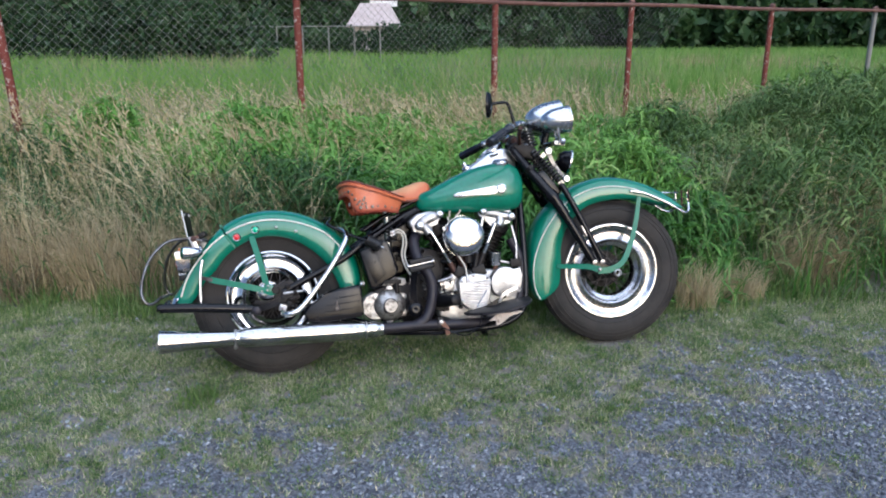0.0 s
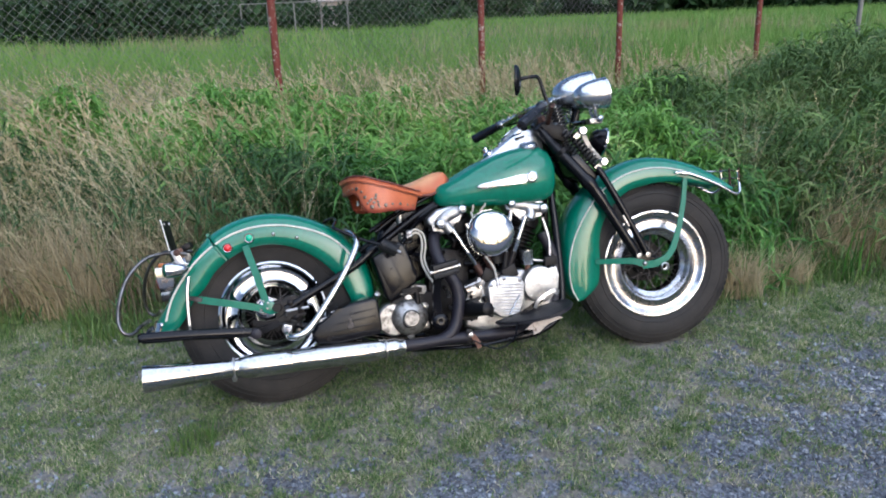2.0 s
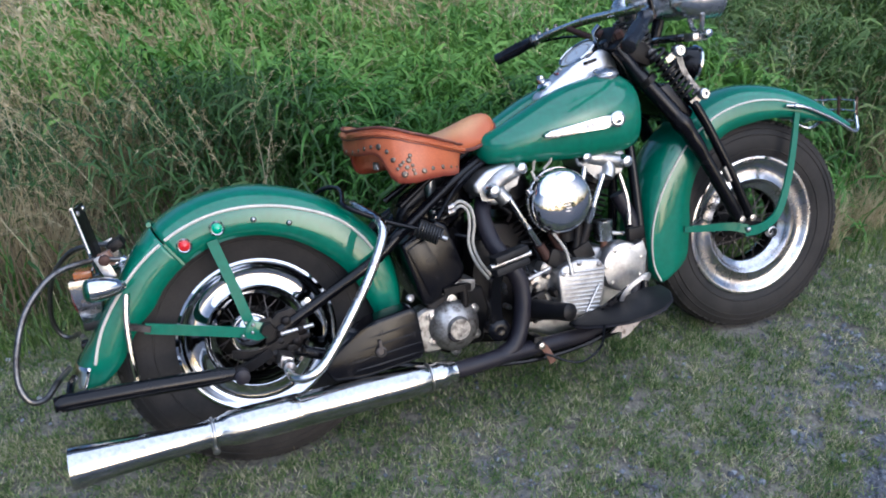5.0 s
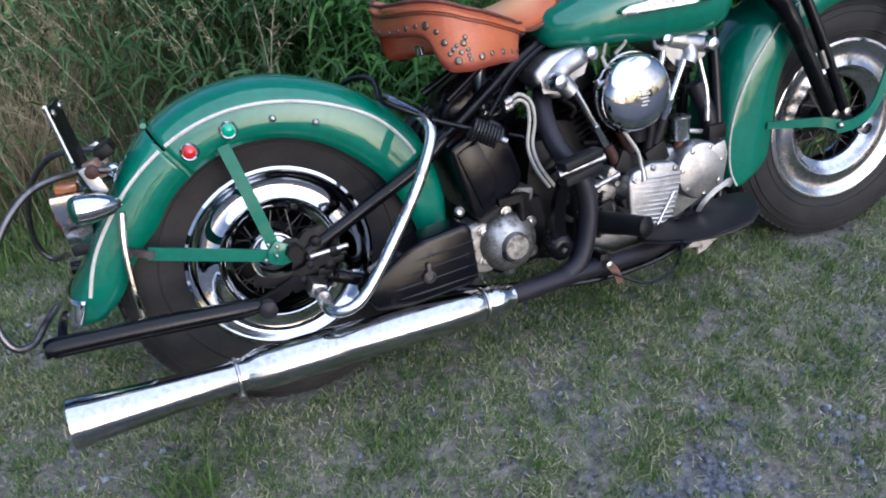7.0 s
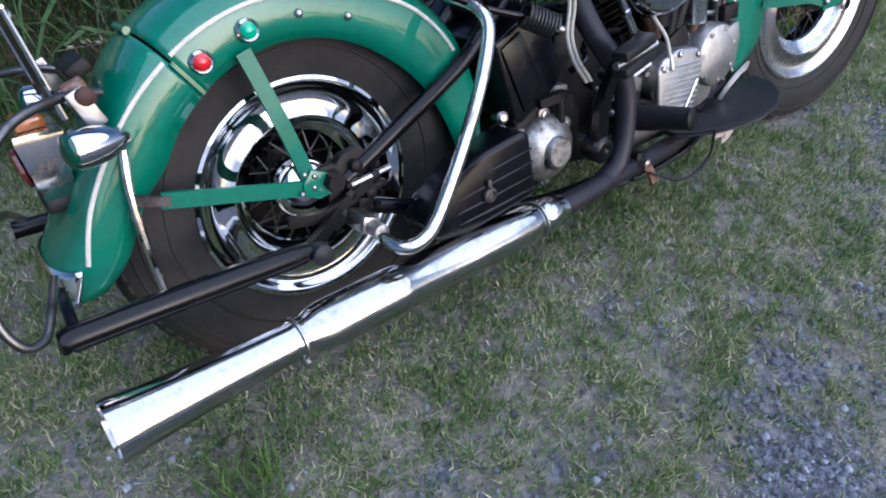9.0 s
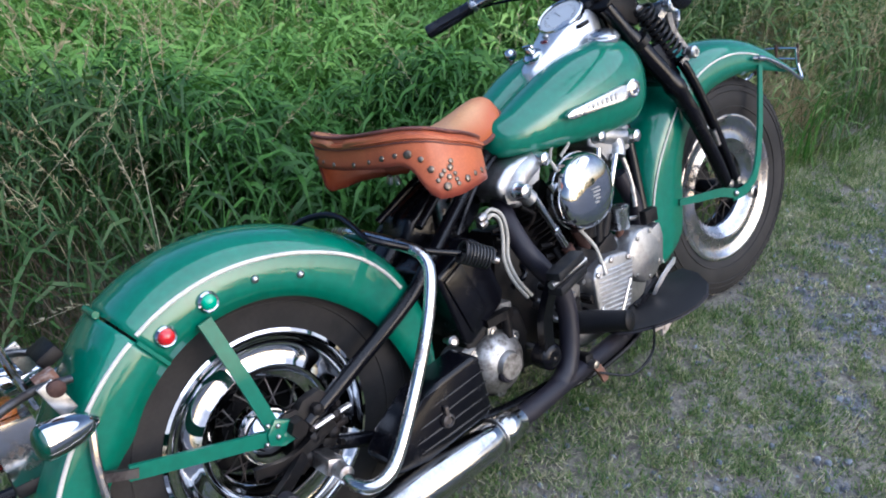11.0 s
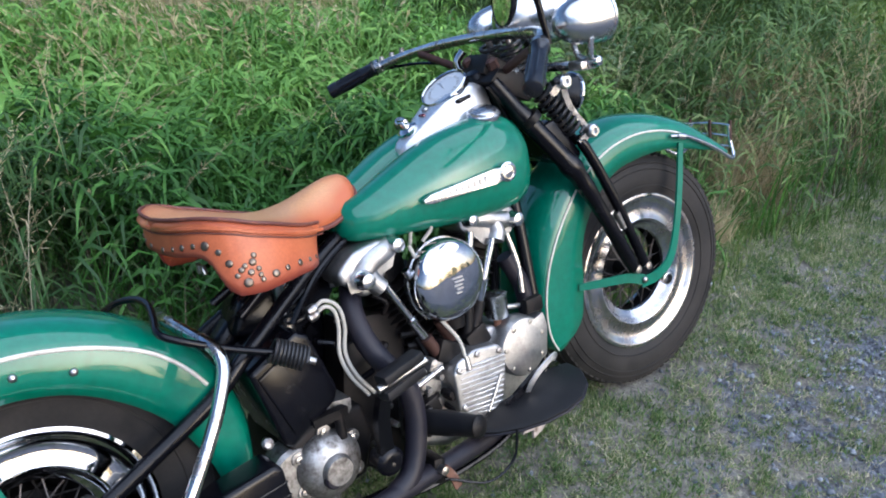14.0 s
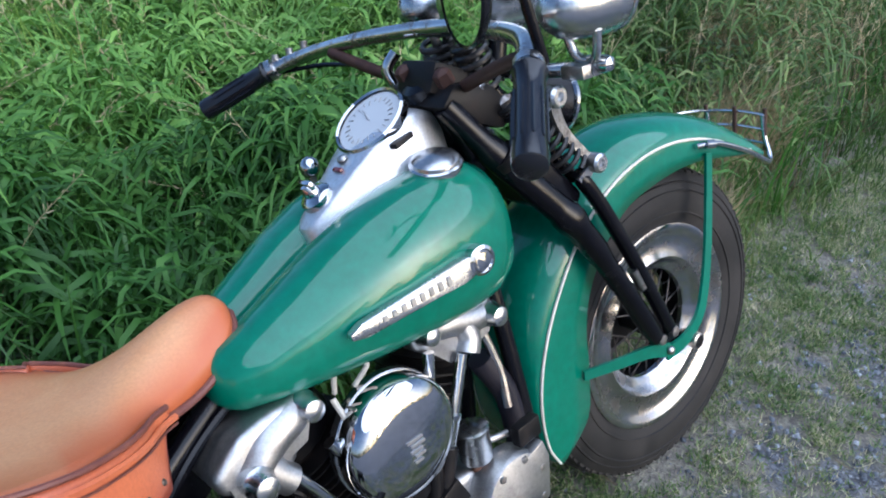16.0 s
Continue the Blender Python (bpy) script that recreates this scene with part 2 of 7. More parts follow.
# ground: gravel that gives way to worn turf, then to dark green from the tall grass on
GROUND, gn, gb = shader("gravel_and_turf", (0.1, 0.1, 0.1), 0.9, spec=0.3)
gv = coords(gn)
sep = gn.nodes.new("ShaderNodeSeparateXYZ")
gn.links.new(gv, sep.inputs[0])


def math_node(nt, op, a, b, c=None):
    n = nt.nodes.new("ShaderNodeMath")
    n.operation = op
    for i, val in enumerate((a, b, c)):
        if val is None:
            continue
        if isinstance(val, (int, float)):
            n.inputs[i].default_value = val
        else:
            nt.links.new(val, n.inputs[i])
    return n.outputs[0]


layer_node = gn.nodes.new("ShaderNodeAttribute")
layer_node.attribute_name = "turf"
turf_mask = ramp(gn, layer_node.outputs["Fac"], [(0.15, grey(0)), (0.6, grey(0.95))])
vor = gn.nodes.new("ShaderNodeTexVoronoi")
vor.inputs["Scale"].default_value = 110
gn.links.new(gv, vor.inputs["Vector"])
vor2 = gn.nodes.new("ShaderNodeTexVoronoi")
vor2.inputs["Scale"].default_value = 170
gn.links.new(gv, vor2.inputs["Vector"])
stone_col = ramp(gn, vor.outputs["Color"], [(0.15, (0.036, 0.038, 0.047)), (0.45, (0.084, 0.092, 0.114)), (0.7, (0.175, 0.190, 0.230)), (1.0, (0.35, 0.365, 0.41))])
fine_col = ramp(gn, vor2.outputs["Color"], [(0.0, (0.06, 0.062, 0.07)), (1.0, (0.20, 0.205, 0.22))])
gravel_col = mix(gn, 0.4, stone_col, fine_col)
soil = noise_node(gn, 55, 6, 0.8, gv)
turf_col = ramp(gn, soil.outputs["Fac"], [(0.3, (0.058, 0.048, 0.043)), (0.46, (0.150, 0.134, 0.116)), (0.6, (0.245, 0.232, 0.172)), (0.75, (0.40, 0.37, 0.29))])
ground_col = mix(gn, turf_mask, gravel_col, turf_col)
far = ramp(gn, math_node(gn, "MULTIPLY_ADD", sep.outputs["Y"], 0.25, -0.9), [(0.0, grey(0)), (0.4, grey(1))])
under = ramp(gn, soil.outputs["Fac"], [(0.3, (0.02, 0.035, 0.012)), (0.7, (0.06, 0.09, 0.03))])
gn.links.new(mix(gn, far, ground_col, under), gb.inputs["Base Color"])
hgt = math_node(gn, "ADD", vor.outputs["Distance"], vor2.outputs["Distance"])
bump(gn, gb, hgt, 0.5, 0.006)
STONE = blades("pebble_stone", [(0.042, 0.046, 0.055), (0.088, 0.098, 0.116), (0.155, 0.172, 0.200), (0.34, 0.36, 0.385)], rough=0.85, through=0.0, vary=0.8)

# ---- helpers for meshes ----
def mesh_object(name, verts, faces, mat, parent=None, label="", smooth=False):
    me = bpy.data.meshes.new(name)
    me.from_pydata([tuple(v) for v in verts], [], faces)
    me.materials.append(mat)
    if smooth:
        me.polygons.foreach_set("use_smooth", [True] * len(me.polygons))
    ob = new(name, me)
    ob.parent = parent
    if label:
        tagged(ob, label)
    return ob


def array_object(name, verts, quads, mat):
    """A mesh from numpy arrays: verts (n, 3) and quads (m, 4)."""
    me = bpy.data.meshes.new(name)
    me.vertices.add(len(verts))
    me.vertices.foreach_set("co", verts.astype(np.float32).ravel())
    m, k = quads.shape
    me.loops.add(m * k)
    me.loops.foreach_set("vertex_index", quads.astype(np.int32).ravel())
    me.polygons.add(m)
    me.polygons.foreach_set("loop_start", np.arange(0, m * k, k, dtype=np.int32))
    me.materials.append(mat)
    me.update(calc_edges=True)
    return new(name, me)


def part(name, bm, mat, parent, label="", smooth=True, m=None):
    """One mesh object out of a bmesh, under a thing or a part."""
    if m is not None:
        bm.transform(m)
    bmesh.ops.recalc_face_normals(bm, faces=bm.faces)
    me = bpy.data.meshes.new(name)
    bm.to_mesh(me)
    bm.free()
    me.materials.append(mat)
    if smooth:
        me.polygons.foreach_set("use_smooth", [True] * len(me.polygons))
        me.set_sharp_from_angle(angle=radians(38))
    ob = new(name, me)
    ob.parent = parent
    if label:
        tagged(ob, label)
    return ob


def empty(name, m, label, category, group=""):
    ob = new(name)
    ob.matrix_world = m
    return tagged(ob, label, category, group)


# ---- ground ----
def ground_height(x, y):
    h = 0.012 * noise.noise((x * 1.3, y * 1.3, 0)) + 0.006 * noise.noise((x * 5, y * 5, 3))
    return h - 0.004

def value_noise(x, y, cell, seed):
    """Smooth random field of 0 to 1 over the plan."""
    g = np.random.default_rng(seed).uniform(0, 1, (128, 128))
    fx, fy = np.asarray(x) / cell + 400, np.asarray(y) / cell + 400
    ix, iy = np.floor(fx).astype(int), np.floor(fy).astype(int)
    tx, ty = fx - ix, fy - iy
    tx, ty = tx * tx * (3 - 2 * tx), ty * ty * (3 - 2 * ty)
    ix, iy, jx, jy = ix % 128, iy % 128, (ix + 1) % 128, (iy + 1) % 128
    return (g[ix, iy] * (1 - tx) + g[jx, iy] * tx) * (1 - ty) + (g[ix, jy] * (1 - tx) + g[jx, jy] * tx) * ty


def turf_amount(x, y):
    """0 on open gravel, 1 on closed worn turf; patchy between."""
    e = y - 2.06 - 0.42 * np.clip(x + 0.3, 0, 2.4)
    n = 0.7 * (value_noise(x, y, 0.30, 1) - 0.5) + 0.75 * (value_noise(x, y, 0.09, 2) - 0.5) + 0.8 * (value_noise(x, y, 0.035, 3) - 0.5)
    return np.clip(0.52 + 1.0 * e + n, 0, 1)


xs = np.concatenate([[-900, -400, -150, -60, -25, -12, -7], np.linspace(-3.2, 4.2, 260), [6, 8, 13, 26, 60, 150, 400, 900]])
ys = np.concatenate([[-900, -400, -150, -60, -20, -8, -3, -1], np.linspace(0.6, 4.0, 120), [5.5, 7, 9, 13, 20, 40, 80, 160, 400, 900]])
gverts, gquads = [], []
for y in ys:
    for x in xs:
        near = -3.3 < x < 4.3 and 0.5 < y < 4.1
        gverts.append((x, y, ground_height(x, y) if near else -0.004))
nx = len(xs)
for j in range(len(ys) - 1):
    for i in range(nx - 1):
        a = j * nx + i
        gquads.append((a, a + 1, a + nx + 1, a + nx))
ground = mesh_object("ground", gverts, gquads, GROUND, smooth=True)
tagged(ground, "grey gravel roadside fading into thin worn turf", "ground", kind="structure")
gx, gy = np.meshgrid(xs, ys)
layer = ground.data.attributes.new("turf", "FLOAT", "POINT")
layer.data.foreach_set("value", turf_amount(gx.ravel(), gy.ravel()).astype(np.float32))


def grass(name, n, area, height, width, mat, seed, segs=3, lean=0.5, clump=0.0, keep=None, droop=0.6, wind=(0, 0), base=0.0, spread=0.06):
    """n bent blades over the area (x0, x1, y0, y1): one object."""
    r = np.random.default_rng(seed)
    if clump > 0:
        k = max(1, int(n * clump))
        cx, cy = r.uniform(area[0], area[1], k), r.uniform(area[2], area[3], k)
        pick = r.integers(0, k, n)
        sp = r.normal(0, spread, (n, 2))
        x, y = cx[pick] + sp[:, 0], cy[pick] + sp[:, 1]
    else:
        x, y = r.uniform(area[0], area[1], n), r.uniform(area[2], area[3], n)
    if keep is not None:
        ok = keep(x, y, r)
        x, y = x[ok], y[ok]
    n = len(x)
    h = r.uniform(height[0], height[1], n) * r.uniform(0.7, 1.1, n)
    wd = r.uniform(width[0], width[1], n)
    az = r.uniform(0, 2 * np.pi, n)
    tilt = r.uniform(0.05, lean, n)
    lift = r.uniform(base[0], base[1], n) if isinstance(base, tuple) else base
    face = r.uniform(0, 2 * np.pi, n)
    dx, dy = np.cos(az) * tilt + wind[0], np.sin(az) * tilt + wind[1]
    verts = np.empty((n, segs + 1, 2, 3))
    for s in range(segs + 1):
        f = s / segs
        bend = f ** 1.9
        cx, cy = x + dx * h * bend, y + dy * h * bend
        cz = lift + h * (f - droop * (dx * dx + dy * dy) * bend)
        half = wd * 0.5 * (1 - f ** 1.6 * 0.94)
        verts[:, s, 0] = np.stack([cx - np.cos(face) * half, cy - np.sin(face) * half, cz], 1)
        verts[:, s, 1] = np.stack([cx + np.cos(face) * half, cy + np.sin(face) * half, cz], 1)
    idx = np.arange(n)[:, None, None] * (2 * (segs + 1)) + np.arange(segs)[None, :, None] * 2
    quads = (idx + np.array([0, 1, 3, 2])).reshape(-1, 4)
    return array_object(name, verts.reshape(-1, 3), quads, mat)


def verge_edge(x):
    """Where the tall grass begins."""
    return 3.50 + 0.09 * (value_noise(x, 0 * x, 0.35, 7) - 0.5) + 0.16 * (value_noise(x, 0 * x, 0.13, 8) - 0.5) + np.where(x > 1.4, (x - 1.4) * 0.2, 0)


def tall_zone(soft):
    def keep(x, y, r):
        return y > verge_edge(x) + r.exponential(soft, len(x)) - 0.02
    return keep


def where(x):
    """How dry the tall grass is along the verge: 1 dead straw, 0 all green."""
    return np.clip(np.where(x < 0, (-0.55 - x) * 0.9, (x - 1.5) * 0.14), 0.03, 0.80)


def green(x, y, r):
    return tall_zone(0.10)(x, y, r) & (r.uniform(0, 1, len(x)) > where(x) * np.clip(1.5 - 0.4 * (y - 3.5), 0.3, 1))


def patchy(x, y, r):
    return green(x, y, r) & (value_noise(x, y, 0.3, 9) + 0.5 * value_noise(x, y, 0.11, 10) > r.uniform(0.25, 0.95, len(x)))


def canopy(x, y):
    """Height of the uneven top of the leafy grass."""
    front = np.clip((y - verge_edge(x)) / 0.42, 0, 1) ** 0.6
    return front * (0.06 + 0.40 * value_noise(x, y, 0.6, 14) + 0.22 * value_noise(x, y, 0.22, 15) + 0.13 * value_noise(x, y, 0.09, 16) + 0.05 * np.clip(y - 3.8, 0, 3) + 0.16 * np.clip(x - 1.1, 0, 3) * np.clip((y - 3.7) / 1.2, 0, 1))


def arching(name, n, area, length, width, mat, seed, depth, label, keep):
    """Long pointed leaves that rise a little and arch over, in a layer under the canopy's top."""
    r = np.random.default_rng(seed)
    k = n // 9
    cx, cy = r.uniform(area[0], area[1], k), r.uniform(area[2], area[3], k)
    p = r.integers(0, k, n)
    x, y = cx[p] + r.normal(0, 0.025, n), cy[p] + r.normal(0, 0.025, n)
    ok = keep(x, y, r)
    x, y = x[ok], y[ok]
    n = len(x)
    z = np.maximum(canopy(x, y) - r.exponential(depth, n), 0.015)
    L, w = r.uniform(length[0], length[1], n), r.uniform(width[0], width[1], n)
    az, rise, fall = r.uniform(0, 2 * np.pi, n), r.uniform(0.5, 1.3, n), r.uniform(0.7, 1.5, n)
    dx, dy = np.cos(az), np.sin(az)
    roll = r.normal(0, 0.5, n)
    verts = np.empty((n, 4, 2, 3))
    for i, (f, wf) in enumerate(((0, 0.55), (0.3, 1.0), (0.65, 0.8), (1.0, 0.06))):
        h = L * f * 0.78
        zz = np.maximum(z + L * (rise * f - fall * f * f), 0.012)
        half = 0.5 * w * wf
        for j, sg in enumerate((-1, 1)):
            verts[:, i, j] = np.stack([x + dx * h - dy * half * sg, y + dy * h + dx * half * sg, zz + half * sg * roll], 1)
    idx = np.arange(n)[:, None, None] * 8 + np.arange(3)[None, :, None] * 2
    quads = (idx + np.array([0, 1, 3, 2])).reshape(-1, 4)
    return tagged(array_object(name, verts.reshape(-1, 3), quads, mat), label, "grass", kind="stuff")


def thin_front(x, y, r):
    return green(x, y, r) & (r.uniform(0, 1, len(x)) < np.clip(0.22 + (y - verge_edge(x)) * 0.8, 0, 1))


lush = grass("lush_grass", 20000, (-4.4, 5.5, 3.5, 6.6), (0.22, 0.52), (0.005, 0.010), LUSH, 11, 3, 1.1, 0.03, green, 0.45)
tagged(lush, "dense bright green roadside grass leaning in all directions", "grass", kind="stuff")


def coarse(x, y, r):
    """Whether a leaf belongs to the ranker growth past the front wheel or the shade-coloured leaves by the dry clumps.
    """
    edge = np.where(x > 0, x - 1.45, -0.5 - x - 1.3 * np.clip(y - 4.15, 0, 3)) + 0.5 * (value_noise(x, 0 * x, 0.4, 23) - 0.5)
    return edge + r.normal(0, 0.12, len(x)) > 0


def fresh_leaf(x, y, r):
    return thin_front(x, y, r) & ~coarse(x, y, r)


def rank_leaf(x, y, r):
    return thin_front(x, y, r) & coarse(x, y, r)


def lit_back(x, y, r):
    """Whether a leaf belongs to the part further back whose colour is brightened as lit."""
    return y - 4.35 + 0.6 * (value_noise(x, y, 0.7, 24) - 0.5) + r.normal(0, 0.15, len(x)) > 0


arching("lit_leaves", 78000, (-3.8, 2.8, 4.0, 6.9), (0.09, 0.26), (0.0085, 0.0165), LIT_LEAF, 20, 0.10, "pale grass leaves further back, coloured as brightly lit", lambda x, y, r: fresh_leaf(x, y, r) & lit_back(x, y, r))
arching("arching_leaves", 54000, (-2.2, 2.6, 3.5, 5.0), (0.09, 0.25), (0.0080, 0.0165), LUSH, 17, 0.11, "broad arching green grass leaves on leafy stems", lambda x, y, r: fresh_leaf(x, y, r) & ~lit_back(x, y, r))
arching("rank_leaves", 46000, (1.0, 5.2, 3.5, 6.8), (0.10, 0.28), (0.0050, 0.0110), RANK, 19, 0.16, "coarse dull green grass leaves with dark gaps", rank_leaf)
arching("shaded_leaves", 34000, (-3.6, 0.0, 3.5, 5.6), (0.10, 0.28), (0.0050, 0.0110), SHADED, 25, 0.16, "grass leaves low among dead stalks, coloured dark for shade", rank_leaf)


def clumped(x, y, r):
    """Meadow grass in tussocks, with dark gaps between them."""
    return tall_zone(0.6)(x, y, r) & (value_noise(x, y, 0.5, 21) + 0.6 * value_noise(x, y, 0.18, 22) > r.uniform(0.5, 0.95, len(x)))


meadow = grass("meadow_grass", 47000, (-6, 9, 5.2, 11), (0.42, 0.76), (0.006, 0.012), MEADOW, 12, 3, 0.7, 0.03, clumped, 0.4, wind=(-0.12, -0.05))
tagged(meadow, "tall mixed green and straw-coloured meadow grass", "grass", kind="stuff")
fringe = grass("verge_grass", 24000, (-4.2, 5.5, 3.25, 4.0), (0.03, 0.17), (0.003, 0.007), RANK, 13, 2, 1.1, 0.03, lambda x, y, r: y > verge_edge(x) - 0.06 - r.exponential(0.05, len(x)), 0.4)
tagged(fringe, "short ragged grass along the edge of the verge", "grass", kind="stuff")
thatch = grass("brown_thatch", 17000, (-4.2, 5.2, 3.45, 4.8), (0.12, 0.46), (0.003, 0.0065), DRY, 18, 2, 1.3, 0.02, lambda x, y, r: tall_zone(0.05)(x, y, r) & (r.uniform(0, 1, len(x)) < 0.12 + where(x)), 0.4)
tagged(thatch, "dead brown grass matted among the green", "grass", kind="stuff")


def straw_fan(x0, y0, height, n, spread, seed, wind):
    """One dense clump of dead straw fanning out of its root."""
    ob = grass("straw_clump", n, (x0 - spread, x0 + spread, y0 - spread * 0.6, y0 + spread * 0.6), height, (0.0028, 0.0060), STRAW, seed, 3, 0.75, 0.0, None, 0.5, wind)
    return tagged(ob, "tan clump of dead grass at the verge", "grass clump", "straw clumps along the verge")


for i, (fx, fy, fh, fn, fs, fw) in enumerate([(-1.85, 3.74, 0.64, 620, 0.20, (-0.2, 0)), (-1.52, 3.86, 0.58, 330, 0.14, (0.1, 0)), (-2.4, 3.85, 0.66, 620, 0.28, (-0.2, 0)),
                                              (-1.45, 4.6, 0.72, 500, 0.2, (0, 0)), (1.32, 3.52, 0.30, 420, 0.10, (0.05, -0.1)), (1.62, 3.66, 0.28, 260, 0.12, (0.1, -0.1)),
                                              (2.1, 3.95, 0.5, 620, 0.2, (0.3, 0)), (2.7, 4.4, 0.75, 1000, 0.28, (0.35, 0)), (2.3, 5.2, 0.8, 420, 0.25, (0.1, 0)), (3.5, 5.2, 0.8, 600, 0.3, (0.2, 0))]):
    straw_fan(fx, fy, (fh * 0.4, fh), int(fn * 1.3), fs, 300 + i, fw)


def seed_stalks(name, n, area, height, seed, lean, label, wind=(0.15, -0.05), fine=False):
    """Thin straw stalks that bend over, each with a feathery head of spikelets."""
    r = np.random.default_rng(seed)
    x, y = r.uniform(area[0], area[1], n), r.uniform(area[2], area[3], n)
    ok = y > verge_edge(x) + 0.03
    x, y = x[ok], y[ok]
    n = len(x)
    h, az, tl = r.uniform(height[0], height[1], n), r.uniform(0, 2 * np.pi, n), r.uniform(0.1, lean, n)
    dx, dy = np.cos(az) * tl + wind[0] * r.uniform(0, 2, n), np.sin(az) * tl + wind[1]
    droop = r.uniform(0.3, 0.75, n)
    wd = r.uniform(0.0018, 0.0030, n) if fine else r.uniform(0.0022, 0.0040, n)

    def at(f):
        b = f ** 2.1
        return np.stack([x + dx * h * b, y + dy * h * b, h * (f - droop * (dx * dx + dy * dy) * b)], -1)
    segs, vs, qs = 5, [], []
    side = np.stack([np.cos(az + 1.2), np.sin(az + 1.2), 0 * az], -1)
    for s in range(segs + 1):
        c = at(s / segs)
        vs += [c - side * wd[:, None] / 2, c + side * wd[:, None] / 2]
    v = np.stack(vs, 1)
    base = np.arange(n)[:, None, None] * (2 * segs + 2)
    quads = (base + np.arange(segs)[None, :, None] * 2 + np.array([0, 1, 3, 2])).reshape(-1, 4)
    verts, count = [v.reshape(-1, 3)], n * (2 * segs + 2)
    allq = [quads]
    k = 22 if fine else 13
    for j in range(k):
        f = (0.70 + 0.30 * j / k if fine else 0.72 + 0.28 * j / k) + r.uniform(0, 0.03, n)
        c = at(f)
        d = r.normal(size=(n, 3)) * (0.34 if fine else 0.20) + np.stack([dx, dy, (0.35 if fine else 0.45) + 0 * dx], -1)
        d /= np.linalg.norm(d, axis=1)[:, None]
        L = ((0.030 if fine else 0.07) * (1 - 0.5 * j / k) * r.uniform(0.6, 1.3, n))[:, None]
        o = np.cross(d, r.normal(size=(n, 3)))
        o = o / np.linalg.norm(o, axis=1)[:, None] * (0.0018 if fine else 0.0052)
        verts.append(np.stack([c, c + d * L * 0.5 + o, c + d * L, c + d * L * 0.5 - o], 1).reshape(-1, 3))
        allq.append(count + np.arange(n * 4).reshape(-1, 4))
        count += n * 4
    return tagged(array_object(name, np.concatenate(verts), np.concatenate(allq), SEED), label, "grass", kind="stuff")


seed_stalks("seeding_grass_back", 420, (-1.0, 1.2, 5.6, 9.0), (0.6, 0.95), 47, 0.5, "straw-coloured seed heads before the fence", (-0.3, 0))
seed_stalks("seeding_grass", 1500, (-6.5, -0.9, 4.7, 9.0), (0.6, 0.98), 41, 0.5, "straw-coloured seed heads standing over the meadow", (-0.3, 0))
seed_stalks("seeding_grass_drift", 640, (0.5, 5.0, 6.2, 9.5), (0.6, 0.95), 45, 0.4, "pale seed heads in a drift before the fence", (-0.1, 0))
seed_stalks("seeding_grass_clump", 700, (-4.2, -0.7, 3.5, 5.4), (0.45, 0.85), 42, 0.75, "tangled dry seeding grass by the roadside", (-0.2, 0), True)
seed_stalks("seeding_grass_tuft", 420, (1.7, 5.2, 3.8, 5.6), (0.4, 0.85), 43, 0.75, "dry seeding grass tufts by the roadside", (0.3, 0), True)
seed_stalks("bent_seed_stalks", 130, (-1.2, 1.8, 4.2, 6.2), (0.5, 0.85), 44, 0.8, "a few bent seed stalks in the green grass", (-0.15, -0.1), True)
seed_stalks("arching_seed_stalks", 32, (-1.4, -0.3, 3.9, 5.2), (0.65, 0.95), 46, 0.35, "long seed stalks arching over the green grass", (0.55, -0.15), True)
straw_grass = grass("straw_grass", 8500, (-5.5, -0.9, 4.3, 8.5), (0.35, 0.75), (0.003, 0.006), STRAW, 67, 3, 0.7, 0.02, tall_zone(0.4), 0.45, wind=(-0.3, 0))
tagged(straw_grass, "dry straw-coloured grass leaning among the green", "grass", kind="stuff")
field_straw = grass("field_straw", 15000, (-16, 18, 9, 40), (0.5, 0.9), (0.008, 0.03), STRAW, 68, 1, 0.5, 0.02, lambda x, y, r: value_noise(x, y, 3.0, 12) > r.uniform(0.35, 0.9, len(x)), 0.3, spread=0.5)
tagged(field_straw, "patches of pale dry grass in the field", "grass", kind="stuff")
field = grass("field_grass", 90000, (-60, 60, 9.5, 78), (0.35, 0.75), (0.02, 0.06), FIELD, 14, 1, 1.1, 0.0, None, 0.3)
tagged(field, "wide open field of green grass", "grass", kind="stuff")
near_field = grass("near_field_grass", 46000, (-12, 16, 8.5, 22), (0.45, 0.8), (0.010, 0.024), FIELD, 15, 2, 0.6, 0.03, None, 0.3)
tagged(near_field, "green meadow grass beyond the fence", "grass", kind="stuff")


def turf_zone(x, y, r):
    for wx, wy in ((-0.714, 2.801), (0.788, 3.093)):
        a, b = (x - wx) * 0.98 + (y - wy) * 0.19, (y - wy) * 0.98 - (x - wx) * 0.19
        if len(x) > 100:
            pressed = (a / 0.17) ** 2 + ((b + 0.02) / 0.08) ** 2 < r.uniform(0.3, 1.2, len(x))
            x = np.where(pressed, 99.0, x)
    return (x < 50) & (r.uniform(0, 1, len(x)) < 0.05 + 0.95 * turf_amount(x, y) ** 1.2) & (y < verge_edge(x) + 0.25)


def near_turf(x, y, r):
    """The verge beside the machine, thinning out towards its ends and the gravel."""
    edge = np.minimum(np.minimum((x + 3.4) / 0.9, (3.9 - x) / 0.9), (y - 1.35) / 0.6)
    return turf_zone(x, y, r) & (r.uniform(0, 1, len(x)) < edge)


